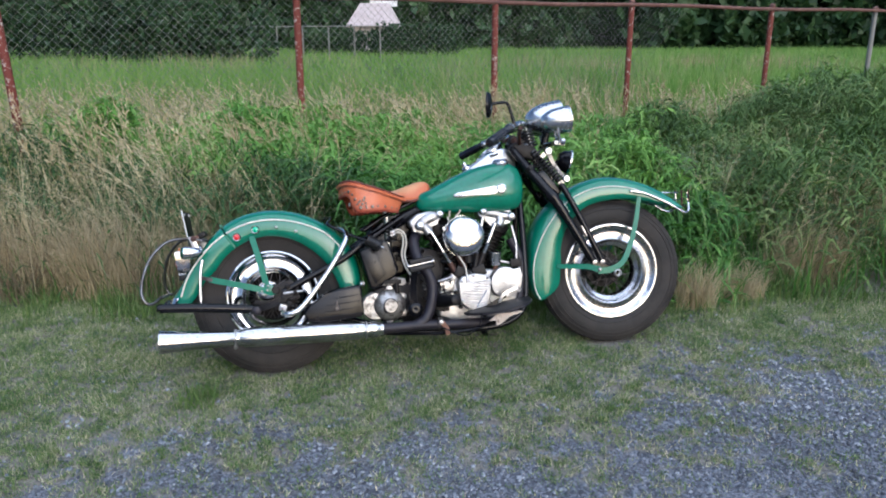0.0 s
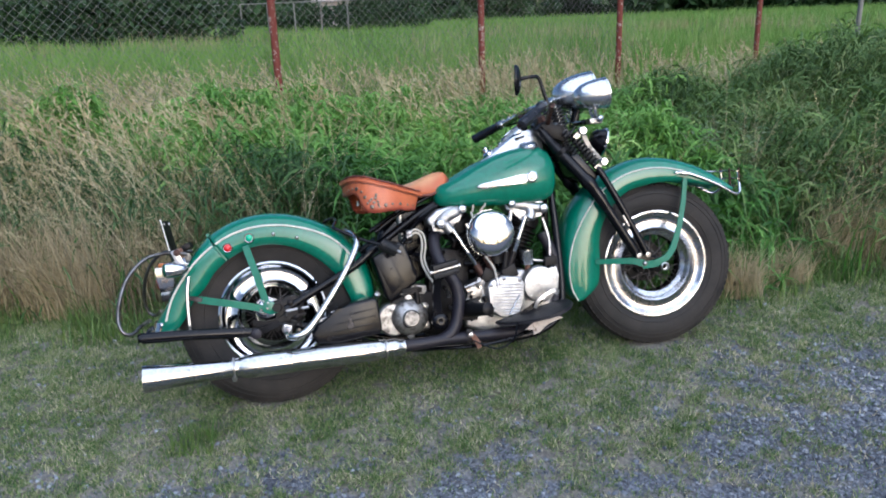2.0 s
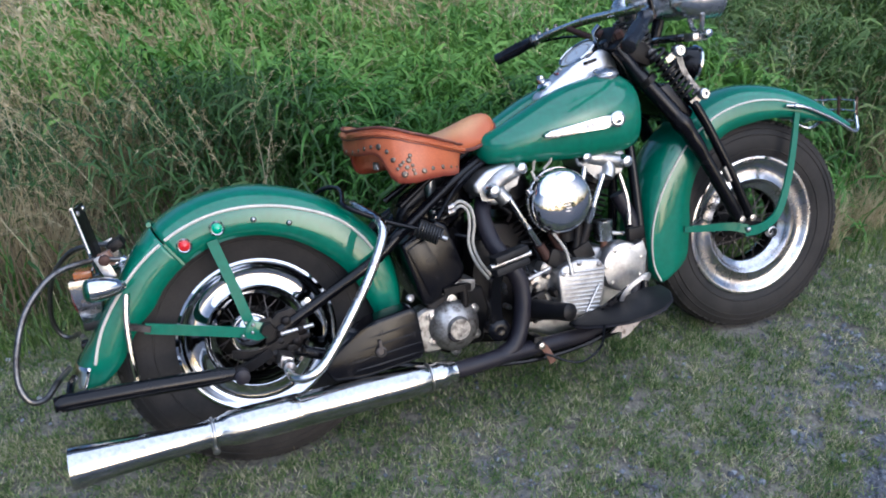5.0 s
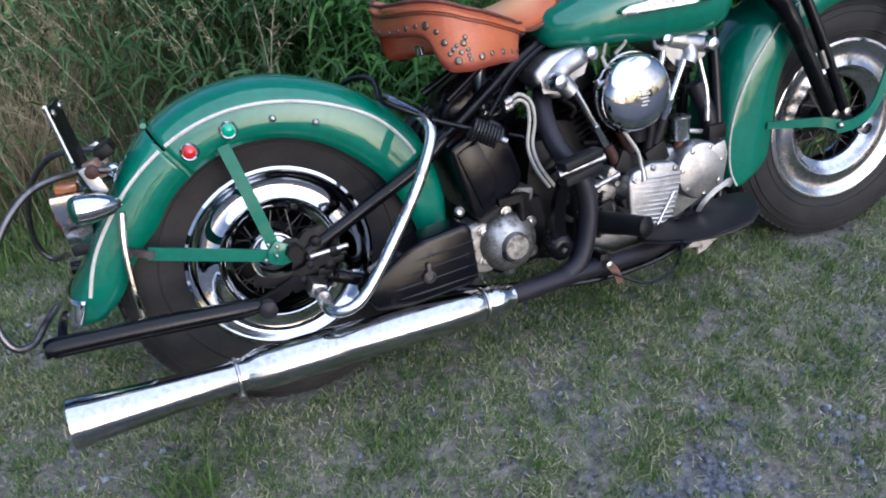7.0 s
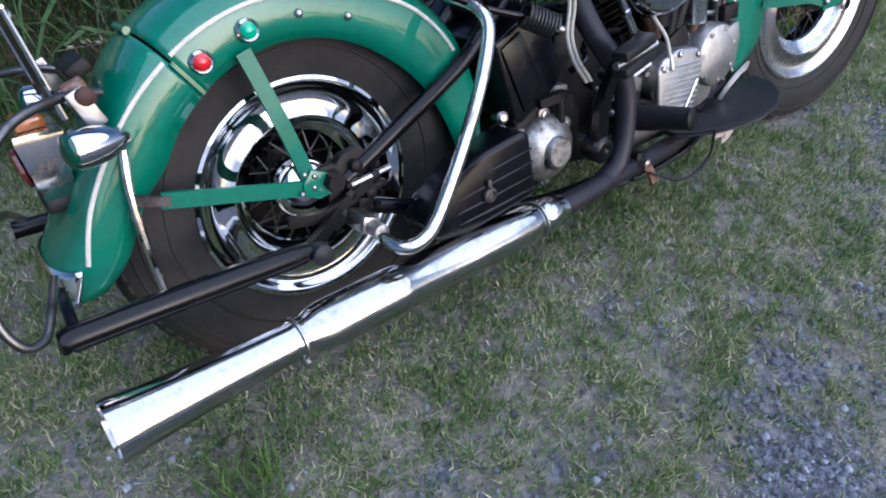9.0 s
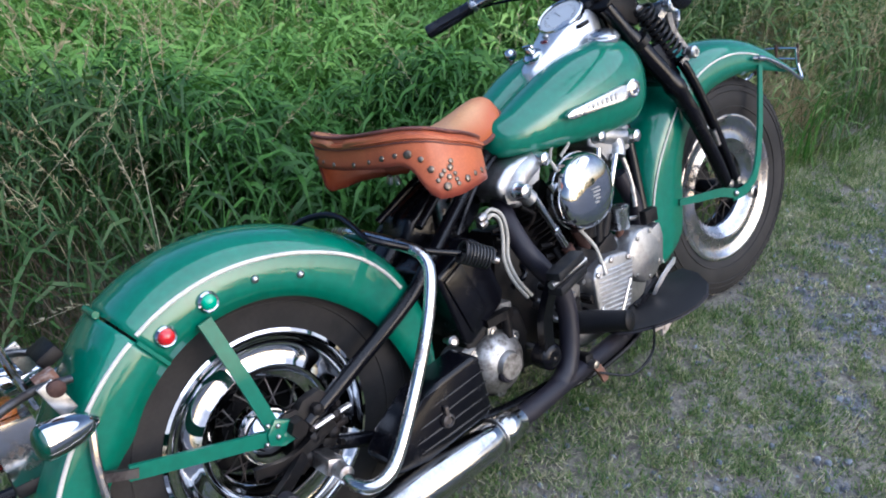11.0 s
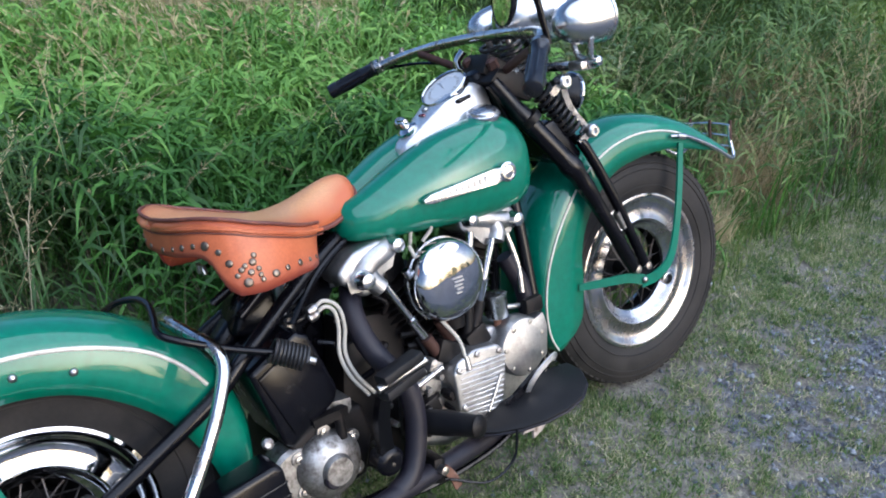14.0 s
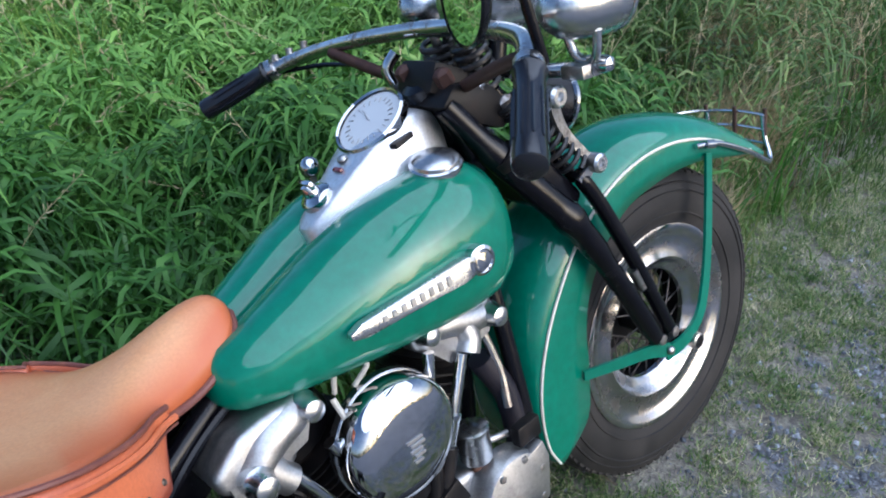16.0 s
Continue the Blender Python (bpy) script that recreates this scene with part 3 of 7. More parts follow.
turf = grass("short_turf", 690000, (-3.4, 3.9, 1.4, 3.7), (0.009, 0.024), (0.0022, 0.0050), TURF, 16, 1, 1.4, 0.045, near_turf, 0.22, spread=0.012)
tagged(turf, "short patchy worn turf with dry blades", "turf", kind="stuff")
outer_turf = grass("outer_turf", 70000, (-7.0, 8.0, 2.2, 4.2), (0.014, 0.045), (0.004, 0.009), TURF, 66, 1, 1.5, 0.06, lambda x, y, r: ((x < -2.55) | (x > 3.05)) & turf_zone(x, y, r), 0.22, spread=0.02)
tagged(outer_turf, "thin worn turf further along the verge", "turf", kind="stuff")
tuft = grass("bright_tuft", 120, (-1.03, -0.87, 2.42, 2.54), (0.05, 0.13), (0.003, 0.006), TUFT, 62, 2, 0.9, 0.0, None, 0.5)
tagged(tuft, "bright yellow-green tuft of grass in the worn turf", "grass", kind="stuff")
tufts = grass("small_tufts", 26000, (-2.4, 2.8, 1.9, 3.5), (0.012, 0.030), (0.0022, 0.0045), TUFT, 63, 1, 1.3, 0.012, turf_zone, 0.3, spread=0.035)
tagged(tufts, "small fresh tufts scattered in the worn turf", "grass", kind="stuff")


def litter(name, n, area, seed):
    """Dry straw bits lying on the turf."""
    q = np.random.default_rng(seed)
    x, y, a = q.uniform(area[0], area[1], n), q.uniform(area[2], area[3], n), q.uniform(0, 6.28, n)
    L, w, z = q.uniform(0.015, 0.07, n) * q.uniform(0.5, 1.3, n), q.uniform(0.0007, 0.0015, n), q.uniform(0.012, 0.022, n)
    dx, dy = np.cos(a), np.sin(a)
    k = q.normal(0, 0.006, n)
    rows = [np.stack([x + dx * L * f - dy * s * w + k * (f * f), y + dy * L * f + dx * s * w, z + 0.01 * f], 1) for f in (0, 1) for s in (-1, 1)]
    v = np.stack(rows, 1).reshape(-1, 3)
    return array_object(name, v, (np.arange(n)[:, None] * 4 + np.array([0, 1, 3, 2])), DRY)


tagged(litter("straw_litter", 420, (-2.6, 3.0, 2.0, 3.6), 64), "dry straw bits lying on the turf", "straw", kind="stuff")


def leafy_weed(x, y, height, stems, seed, mat, label):
    """A bushy weed: thin stems with pointed leaves all along them."""
    q = np.random.default_rng(seed)
    vs, fs, sv, sf = [], [], [], []
    for _ in range(stems):
        a, tilt, h = q.uniform(0, 6.28), q.uniform(0.05, 0.55), height * q.uniform(0.6, 1.0)
        bx, by = x + q.normal(0, 0.06), y + q.normal(0, 0.06)
        for j in range(5):
            f = j / 4
            c = np.array((bx + math.cos(a) * tilt * h * f * f, by + math.sin(a) * tilt * h * f * f, h * f))
            for k in range(3):
                sv.append(c + 0.0028 * (1 - 0.6 * f) * np.array((math.cos(k * 2.1), math.sin(k * 2.1), 0)))
                if j:
                    i0 = len(sv) - 1
                    n0 = i0 + 1 if k < 2 else i0 - 2
                    sf.append((i0 - 3, n0 - 3, n0, i0))
        for j in range(16):
            f = 0.25 + 0.75 * j / 15
            c = np.array((bx + math.cos(a) * tilt * h * f * f, by + math.sin(a) * tilt * h * f * f, h * f))
            b = a + j * 2.4 + q.uniform(-0.3, 0.3)
            up = q.uniform(-0.1, 0.6)
            d = np.array((math.cos(b), math.sin(b), up)) / math.sqrt(1 + up * up)
            o = np.array((-math.sin(b), math.cos(b), q.uniform(-0.3, 0.3)))
            L = q.uniform(0.05, 0.10) * (1.15 - 0.5 * f)
            i0 = len(vs)
            vs += [c, c + d * L * 0.45 + o * L * 0.16, c + d * L - np.array((0, 0, 0.25 * L)), c + d * L * 0.45 - o * L * 0.16]
            fs.append((i0, i0 + 1, i0 + 2, i0 + 3))
    ob = empty("leafy_weed", Matrix.Identity(4), label, "plant", "weeds in the verge")
    mesh_object("foliage", vs, fs, mat, ob)
    mesh_object("stalk", sv, sf, BUSH_STEM, ob, "thin woody stems")
    return ob


for i, (wx, wy, wh, ws) in enumerate([(1.55, 4.75, 0.72, 26), (1.85, 4.9, 0.72, 26), (1.72, 4.5, 0.66, 16), (2.15, 4.1, 0.50, 22), (2.45, 4.2, 0.50, 16), (0.9, 6.6, 0.85, 14), (1.35, 3.95, 0.35, 8)]):
    leafy_weed(wx, wy, wh, ws, 400 + i, BUSH, "grey-green leafy weed among the grass")

# ---- gravel ----
def pebbles(name, n, area, size, seed, keep=None):
    r = np.random.default_rng(seed)
    x, y = r.uniform(area[0], area[1], n), r.uniform(area[2], area[3], n)
    if keep is not None:
        ok = keep(x, y, r)
        x, y = x[ok], y[ok]
    n = len(x)
    s = size[0] + (size[1] - size[0]) * r.uniform(0, 1, n) ** 4.0
    base = np.array([(1, 0.1, 0), (0, 1, 0), (-1, 0.1, 0), (0, -1, 0), (0.62, 0.1, 0.6), (0.05, 0.6, 0.66), (-0.6, 0, 0.58), (0, -0.62, 0.64)])
    quad = np.array([(0, 1, 5, 4), (1, 2, 6, 5), (2, 3, 7, 6), (3, 0, 4, 7), (4, 5, 6, 7)])
    v = base[None] * r.uniform(0.65, 1.3, (n, 8, 3)) * s[:, None, None] * 0.56
    a = r.uniform(0, 6.28, n)
    c, sn = np.cos(a)[:, None], np.sin(a)[:, None]
    out = np.empty_like(v)
    out[:, :, 0] = v[:, :, 0] * c - v[:, :, 1] * sn + x[:, None]
    out[:, :, 1] = v[:, :, 0] * sn + v[:, :, 1] * c + y[:, None]
    out[:, :, 2] = v[:, :, 2] - 0.1 * s[:, None] + 0.002
    faces = (np.arange(n)[:, None, None] * 8 + quad[None]).reshape(-1, 4)
    return array_object(name, out.reshape(-1, 3), faces, STONE)


def gravel_zone(x, y, r):
    return r.uniform(0, 1, len(x)) < np.clip(1.1 - 1.7 * turf_amount(x, y), 0.07, 1)


gravel = pebbles("gravel", 76000, (-1.9, 2.9, 1.55, 3.45), (0.0045, 0.019), 21, gravel_zone)
outer_gravel = pebbles("outer_gravel", 18000, (-5.5, 7.0, -1.6, 3.3), (0.008, 0.026), 22, lambda x, y, r: ((x < -1.9) | (x > 2.9) | (y < 1.55)) & gravel_zone(x, y, r))
tagged(outer_gravel, "scattered crushed stone on the open gravel", "gravel", kind="stuff")
tagged(gravel, "loose blue-grey crushed stone gravel", "gravel", kind="stuff")

# ---- chain-link fence ----
P0, STEP = Vector((-1.39, 7.41, 0)), Vector((1.87, 0.98, 0))
fence = empty("chain_link_fence", Matrix.Identity(4), "rusty chain-link fence with flaking red posts in tall grass", "fence")


def ring_tube(bm, pts, radius, segs=8, closed=False, cap=True):
    """A round tube along the points; radius may be a list."""
    pts = [Vector(p) for p in pts]
    n = len(pts)
    rings, last = [], None
    for i, p in enumerate(pts):
        a, b = pts[i - 1] if i or closed else p, pts[(i + 1) % n] if i < n - 1 or closed else p
        d = (b - a).normalized()
        if last is None:
            side = d.cross(Vector((0, 0, 1)))
            if side.length < 0.05:
                side = d.cross(Vector((0, 1, 0)))
        else:
            side = last - d * last.dot(d)
        side.normalize()
        last = side
        up = d.cross(side)
        r = radius[i] if isinstance(radius, (list, tuple)) else radius
        rings.append([bm.verts.new(p + r * (math.cos(2 * math.pi * k / segs) * side + math.sin(2 * math.pi * k / segs) * up)) for k in range(segs)])
    for i in range(n if closed else n - 1):
        a, b = rings[i], rings[(i + 1) % n]
        for k in range(segs):
            bm.faces.new((a[k], a[(k + 1) % segs], b[(k + 1) % segs], b[k]))
    if cap and not closed:
        bm.faces.new(rings[0])
        bm.faces.new(list(reversed(rings[-1])))
    return bm


def spline(pts, steps=6, closed=False):
    """Catmull-Rom through the points."""
    pts = [Vector(p) for p in pts]
    n, out = len(pts), []
    for i in range(n if closed else n - 1):
        p1, p2 = pts[i], pts[(i + 1) % n]
        p0 = pts[i - 1] if i or closed else p1 * 2 - p2
        p3 = pts[(i + 2) % n] if i < n - 2 or closed else p2 * 2 - p1
        for s in range(steps):
            t = s / steps
            out.append(0.5 * (2 * p1 + (p2 - p0) * t + (2 * p0 - 5 * p1 + 4 * p2 - p3) * t * t + (3 * p1 - p0 - 3 * p2 + p3) * t ** 3))
    if not closed:
        out.append(pts[-1])
    return out


def bmnew():
    return bmesh.new()


RAIL_Z = 1.74
for i in (-4.5, -3.4, -2.3, -1.18, 0, 1.08, 2.02, 3.23, 4.34, 5.4, 6.4, 7.4, 8.0):
    p = P0 + STEP * i
    lean = -0.07 if i == -1.18 else 0.0
    bm = ring_tube(bmnew(), [p + Vector((0, 0, -0.1)), p + Vector((lean * 0.4, 0, 0.9)), p + Vector((lean, 0.01, RAIL_Z + 0.03))], 0.036, 12)
    post = part("post", bm, POST_PAINT if i < 4 else WIRE, fence, "flaking red painted steel post" if i < 4 else "bare grey weathered steel post")
    bm = ring_tube(bmnew(), [p + Vector((lean, 0.01, RAIL_Z + 0.02)), p + Vector((lean, 0.01, RAIL_Z + 0.05)), p + Vector((lean, 0.01, RAIL_Z + 0.075))], [0.043, 0.04, 0.012], 12)
    part("post_cap", bm, RAIL_RUST, post)
sag = [P0 + STEP * (i * 0.5) + Vector((0, -0.02, RAIL_Z + 0.012 * math.sin(i * 1.7))) for i in range(-9, 17)]
part("top_rail", ring_tube(bmnew(), sag, 0.024, 8), RAIL_RUST, fence, "rust-brown steel top rail")
d = STEP.normalized()
length, zt, zb, pitch = STEP.length * 6.1, RAIL_Z - 0.01, 0.3, 0.075
start = P0 - STEP * 4.3 + Vector((0, 0.045, 0))
wv, wf = [], []
for k in range(int((length + 1.6) / pitch)):
    for sgn in (1, -1):
        s0 = k * pitch - (1.5 if sgn > 0 else 0)
        a, b = start + d * s0 + Vector((0, 0, zb)), start + d * (s0 + sgn * (zt - zb)) + Vector((0, 0, zt))
        off = Vector((0, 0.002 * sgn, 0))
        t = (b - a).normalized()
        n1 = t.cross(Vector((0, 1, 0))).normalized() * 0.0014
        n2 = Vector((0, 0.0014, 0))
        i0 = len(wv)
        for q in (a + off, b + off):
            wv += [q + n1, q + n2, q - n1, q - n2]
        wf += [(i0 + j, i0 + (j + 1) % 4, i0 + 4 + (j + 1) % 4, i0 + 4 + j) for j in range(4)]
tagged(mesh_object("chain_link_mesh", wv, wf, WIRE, fence), "galvanised diamond wire mesh", kind="stuff")

# ---- distance: woods, bushes, shed, far fence ----
def leaf_cloud(r, centre, radii, n, size):
    """Small leaf clumps near the skin of an uneven crown: quads."""
    u = r.normal(size=(n, 3))
    u /= np.linalg.norm(u, axis=1)[:, None]
    lump = 1 + 0.25 * np.sin(u[:, 0] * 5 + centre[0]) * np.cos(u[:, 2] * 6 + centre[1]) + 0.15 * np.sin(u[:, 1] * 11)
    p = np.array(centre) + u * np.array(radii) * (lump * r.uniform(0.55, 1.05, n) ** 0.6)[:, None]
    a, b = r.normal(size=(n, 3)), r.normal(size=(n, 3))
    a /= np.linalg.norm(a, axis=1)[:, None]
    b -= a * (a * b).sum(1)[:, None]
    b /= np.linalg.norm(b, axis=1)[:, None]
    s = (size * r.uniform(0.5, 1.3, n))[:, None]
    return np.stack([p - a * s, p - b * s * 0.6, p + a * s, p + b * s * 0.6], 1).reshape(-1, 3)


def woods(name, spots, seed, size, leaves, mat, label):
    r = np.random.default_rng(seed)
    v = np.concatenate([leaf_cloud(r, c, rad, leaves, size) for c, rad in spots])
    ob = array_object(name, v, np.arange(len(v)).reshape(-1, 4), mat)
    return tagged(ob, label, "woods", kind="stuff")


r = np.random.default_rng(31)
spots = []
for i in range(95):
    x = -75 + i * 1.75 + r.uniform(-1, 1)
    y = 82 + r.uniform(0, 12)
    h = r.uniform(11, 17)
    if -9.5 < x < -3:
        h = 7
    spots.append(((x, y, h * 0.6), (r.uniform(2.6, 4.6), 2.5, h * 0.6)))
    spots.append(((x + r.uniform(-1, 1), y - 3, 2.0), (3.0, 1.5, 2.6)))
woods("far_woods", spots, 32, 0.74, 640, WOODS, "dark green woodland at the end of the field")
spots = [((-19 + i * 1.1 + r.uniform(-0.5, 0.5), 40 + r.uniform(0, 4), r.uniform(0.8, 1.7)), (r.uniform(0.9, 1.7), 1.2, r.uniform(1.3, 2.4))) for i in range(9)]
spots += [((-32 + i * 1.6, 44 + r.uniform(0, 5), 2.8), (2.4, 2, 3.8)) for i in range(11)]
woods("dark_bushes", spots, 33, 0.20, 800, WOODS, "dark leafy bushes at the field edge")
woods("rounded_hedge", [((-4.0 + i * 0.8, 56, 1.1), (1.0, 0.9, 1.2)) for i in range(7)] + [((-10 + i * 1.1, 60, 0.9), (1.0, 0.8, 1.1)) for i in range(7)], 34, 0.15, 600, WOODS, "rounded dark green hedge beside the shed")
spots = [((-90 + i * 5 + r.uniform(-2, 2), -48 - r.uniform(0, 10), 2.2), (r.uniform(2, 4), 3, r.uniform(2.0, 6.5))) for i in range(36) if i % 5 != 3]
woods("woods_behind", spots, 35, 0.5, 260, WOODS, "dark trees along the far side of the lane")

shed = empty("shed", pose(-5.4, 66, 0), "pale shed with a low hipped roof and white ridge vent", "shed")
bm = bmnew()
bmesh.ops.create_cube(bm, size=1, matrix=Matrix.Translation((0, 0, 1.1)) @ Matrix.Diagonal((4.0, 5, 2.3, 1)))
part("wall", bm, SHED, shed, smooth=False)
roof_v = [(cx * hx, cy * hy, z) for hx, hy, z in ((2.2, 2.8, 2.18), (2.25, 2.85, 2.26), (1.25, 0.25, 4.2)) for cx, cy in ((-1, -1), (1, -1), (1, 1), (-1, 1))]
roof_f = [(k * 4 + i, k * 4 + (i + 1) % 4, k * 4 + 4 + (i + 1) % 4, k * 4 + 4 + i) for k in range(2) for i in range(4)] + [(3, 2, 1, 0), (8, 9, 10, 11)]
mesh_object("roof", roof_v, roof_f, SHED, shed, "pale metal roof sheets")
bm = bmnew()
bmesh.ops.create_cube(bm, size=1, matrix=Matrix.Translation((0.75, 0.1, 4.3)) @ Matrix.Diagonal((2.3, 0.7, 0.75, 1)))
part("ridge_vent", bm, WHITEWASH, shed, "white boarded ridge vent", smooth=False)

far_fence = empty("far_fence", pose(0, 50, 0), "thin grey wire fence far across the field", "fence")
for i in range(7):
    part("post", ring_tube(bmnew(), [(-14 + i * 1.7, 0, 0), (-14 + i * 1.7, 0, 2.05)], 0.05, 6), WIRE, far_fence)
part("rail", ring_tube(bmnew(), [(-20, 0, 2.0), (-14.2, 0, 2.05), (-3.2, 0.2, 2.1)], 0.035, 6), WIRE, far_fence)

# ---- mesh builders for machine parts; u forward, v to the left, w up ----
def basis(d):
    d = Vector(d).normalized()
    s = d.cross(Vector((0, 0, 1)))
    if s.length < 0.05:
        s = d.cross(Vector((1, 0, 0)))
    s.normalize()
    return s, d.cross(s), d


def lathe(bm, profile, centre, axis=(0, 1, 0), segs=48, closed=False, squash=1.0):
    """Turns (radius, along) pairs round the axis."""
    s, u, d = basis(axis)
    c = Vector(centre)
    rings = []
    for r, a in profile:
        rings.append([bm.verts.new(c + d * a + (s * math.cos(2 * math.pi * k / segs) + u * squash * math.sin(2 * math.pi * k / segs)) * max(r, 1e-4)) for k in range(segs)])
    n = len(rings)
    for i in range(n if closed else n - 1):
        a, b = rings[i], rings[(i + 1) % n]
        for k in range(segs):
            bm.faces.new((a[k], a[(k + 1) % segs], b[(k + 1) % segs], b[k]))
    return bm


def rod(bm, a, b, r, segs=12, r2=None):
    return ring_tube(bm, [a, b], [r, r2 if r2 else r], segs)


def bent(bm, pts, r, segs=12, steps=6, closed=False):
    return ring_tube(bm, spline(pts, steps, closed), r, segs, closed)


def plate(bm, outline, v0, v1, bevel=0.003, segs=2):
    """A solid slab with the outline of (u, w) pairs from v0 to v1."""
    a = [bm.verts.new((u, v0, w)) for u, w in outline]
    b = [bm.verts.new((u, v1, w)) for u, w in outline]
    faces = [bm.faces.new(a), bm.faces.new(list(reversed(b)))]
    n = len(a)
    for i in range(n):
        faces.append(bm.faces.new((a[i], b[i], b[(i + 1) % n], a[(i + 1) % n])))
    if bevel:
        edges = list({e for f in faces for e in f.edges})
        bmesh.ops.bevel(bm, geom=edges, offset=bevel, segments=segs, affect="EDGES", profile=0.6)
    return bm


def block(bm, centre, size, turn=(0, 0, 0), bevel=0.004, segs=2):
    res = bmesh.ops.create_cube(bm, size=1, matrix=pose(*centre, *turn) @ Matrix.Diagonal((*size, 1)))
    if bevel:
        edges = list({e for v in res["verts"] for e in v.link_edges})
        bmesh.ops.bevel(bm, geom=edges, offset=bevel, segments=segs, affect="EDGES", profile=0.6)
    return bm


def loft(bm, rings, cap=True, closed=True):
    vs = [[bm.verts.new(p) for p in ring] for ring in rings]
    for a, b in zip(vs, vs[1:]):
        n = len(a)
        for k in range(n if closed else n - 1):
            bm.faces.new((a[k], a[(k + 1) % n], b[(k + 1) % n], b[k]))
    if cap and closed:
        bm.faces.new(vs[0])
        bm.faces.new(list(reversed(vs[-1])))
    return bm


def coil(bm, a, b, radius, turns, wire, segs=8):
    a, b = Vector(a), Vector(b)
    s, u, d = basis(b - a)
    n = int(turns * 14)
    pts = [a + (b - a) * (i / n) + (s * math.cos(2 * math.pi * turns * i / n) + u * math.sin(2 * math.pi * turns * i / n)) * radius for i in range(n + 1)]
    return ring_tube(bm, pts, wire, segs)


def dome(bm, at, normal, r, h, segs=20):
    return lathe(bm, [(r, 0), (r * 0.98, h * 0.3), (r * 0.8, h * 0.72), (r * 0.45, h * 0.94), (0, h)], at, normal, segs)


def flat_bar(bm, pts, width, thick, steps=5):
    """A flat strap along the points, broad in the upright plane."""
    pts = spline(pts, steps)
    rings = []
    for i, p in enumerate(pts):
        d = (pts[min(i + 1, len(pts) - 1)] - pts[max(i - 1, 0)]).normalized()
        up = Vector((0, -1, 0)).cross(d).normalized()
        out = d.cross(up).normalized()
        wd = width[0] + (width[1] - width[0]) * i / (len(pts) - 1) if isinstance(width, tuple) else width
        rings.append([p + up * wd / 2 * a + out * thick / 2 * b for a, b in ((1, 1), (1, -1), (-1, -1), (-1, 1))])
    return loft(bm, rings)


def thick(ob, t=0.003):
    md = ob.modifiers.new("thickness", "SOLIDIFY")
    md.thickness, md.offset = t, -1
    return ob


# ---- motorcycle ----
BIKE = pose(-0.714, 2.801, 0.009, -15, 0, 11)
bike = empty("motorcycle", BIKE, "vintage green motorcycle with orange leather saddle leaning on its stand", "motorcycle")
HEAD, RAKE = Vector((1.13, 0, 0.86)), Vector((-0.27, 0, 0.53)).normalized()
FM = Matrix.Translation(HEAD) @ Matrix.Rotation(radians(-5.5), 4, RAKE) @ Matrix.Translation(-HEAD)
REAR_AXLE = Vector((0.006, -0.004, 0.303))
REAR, FRONT = Vector((0, 0, 0.316)), Vector((1.53, 0, 0.318))


def add(name, bm, mat, label="", parent=None, m=None, smooth=True):
    return part(name, bm, mat, parent or bike, label, smooth, m)


def tread_ring(bm, c, r, v, n, depth):
    """Blocks of tread along one shoulder."""
    for k in range(n):
        a0, a1 = 2 * math.pi * k / n, 2 * math.pi * (k + 0.62) / n
        q = []
        for rr in (r - 0.006, r + depth):
            for vv in (v - 0.011, v + 0.011):
                for a in (a0, a1):
                    q.append(bm.verts.new(c + Vector((math.cos(a) * (rr - abs(vv) * 0.12), vv, math.sin(a) * (rr - abs(vv) * 0.12)))))
        for f in ((4, 5, 7, 6), (0, 4, 6, 2), (1, 3, 7, 5), (0, 1, 5, 4), (2, 6, 7, 3)):
            bm.faces.new([q[i] for i in f])


RIDGES = ((0.240, 0.0625), (0.284, 0.0644), (0.300, 0.0600))


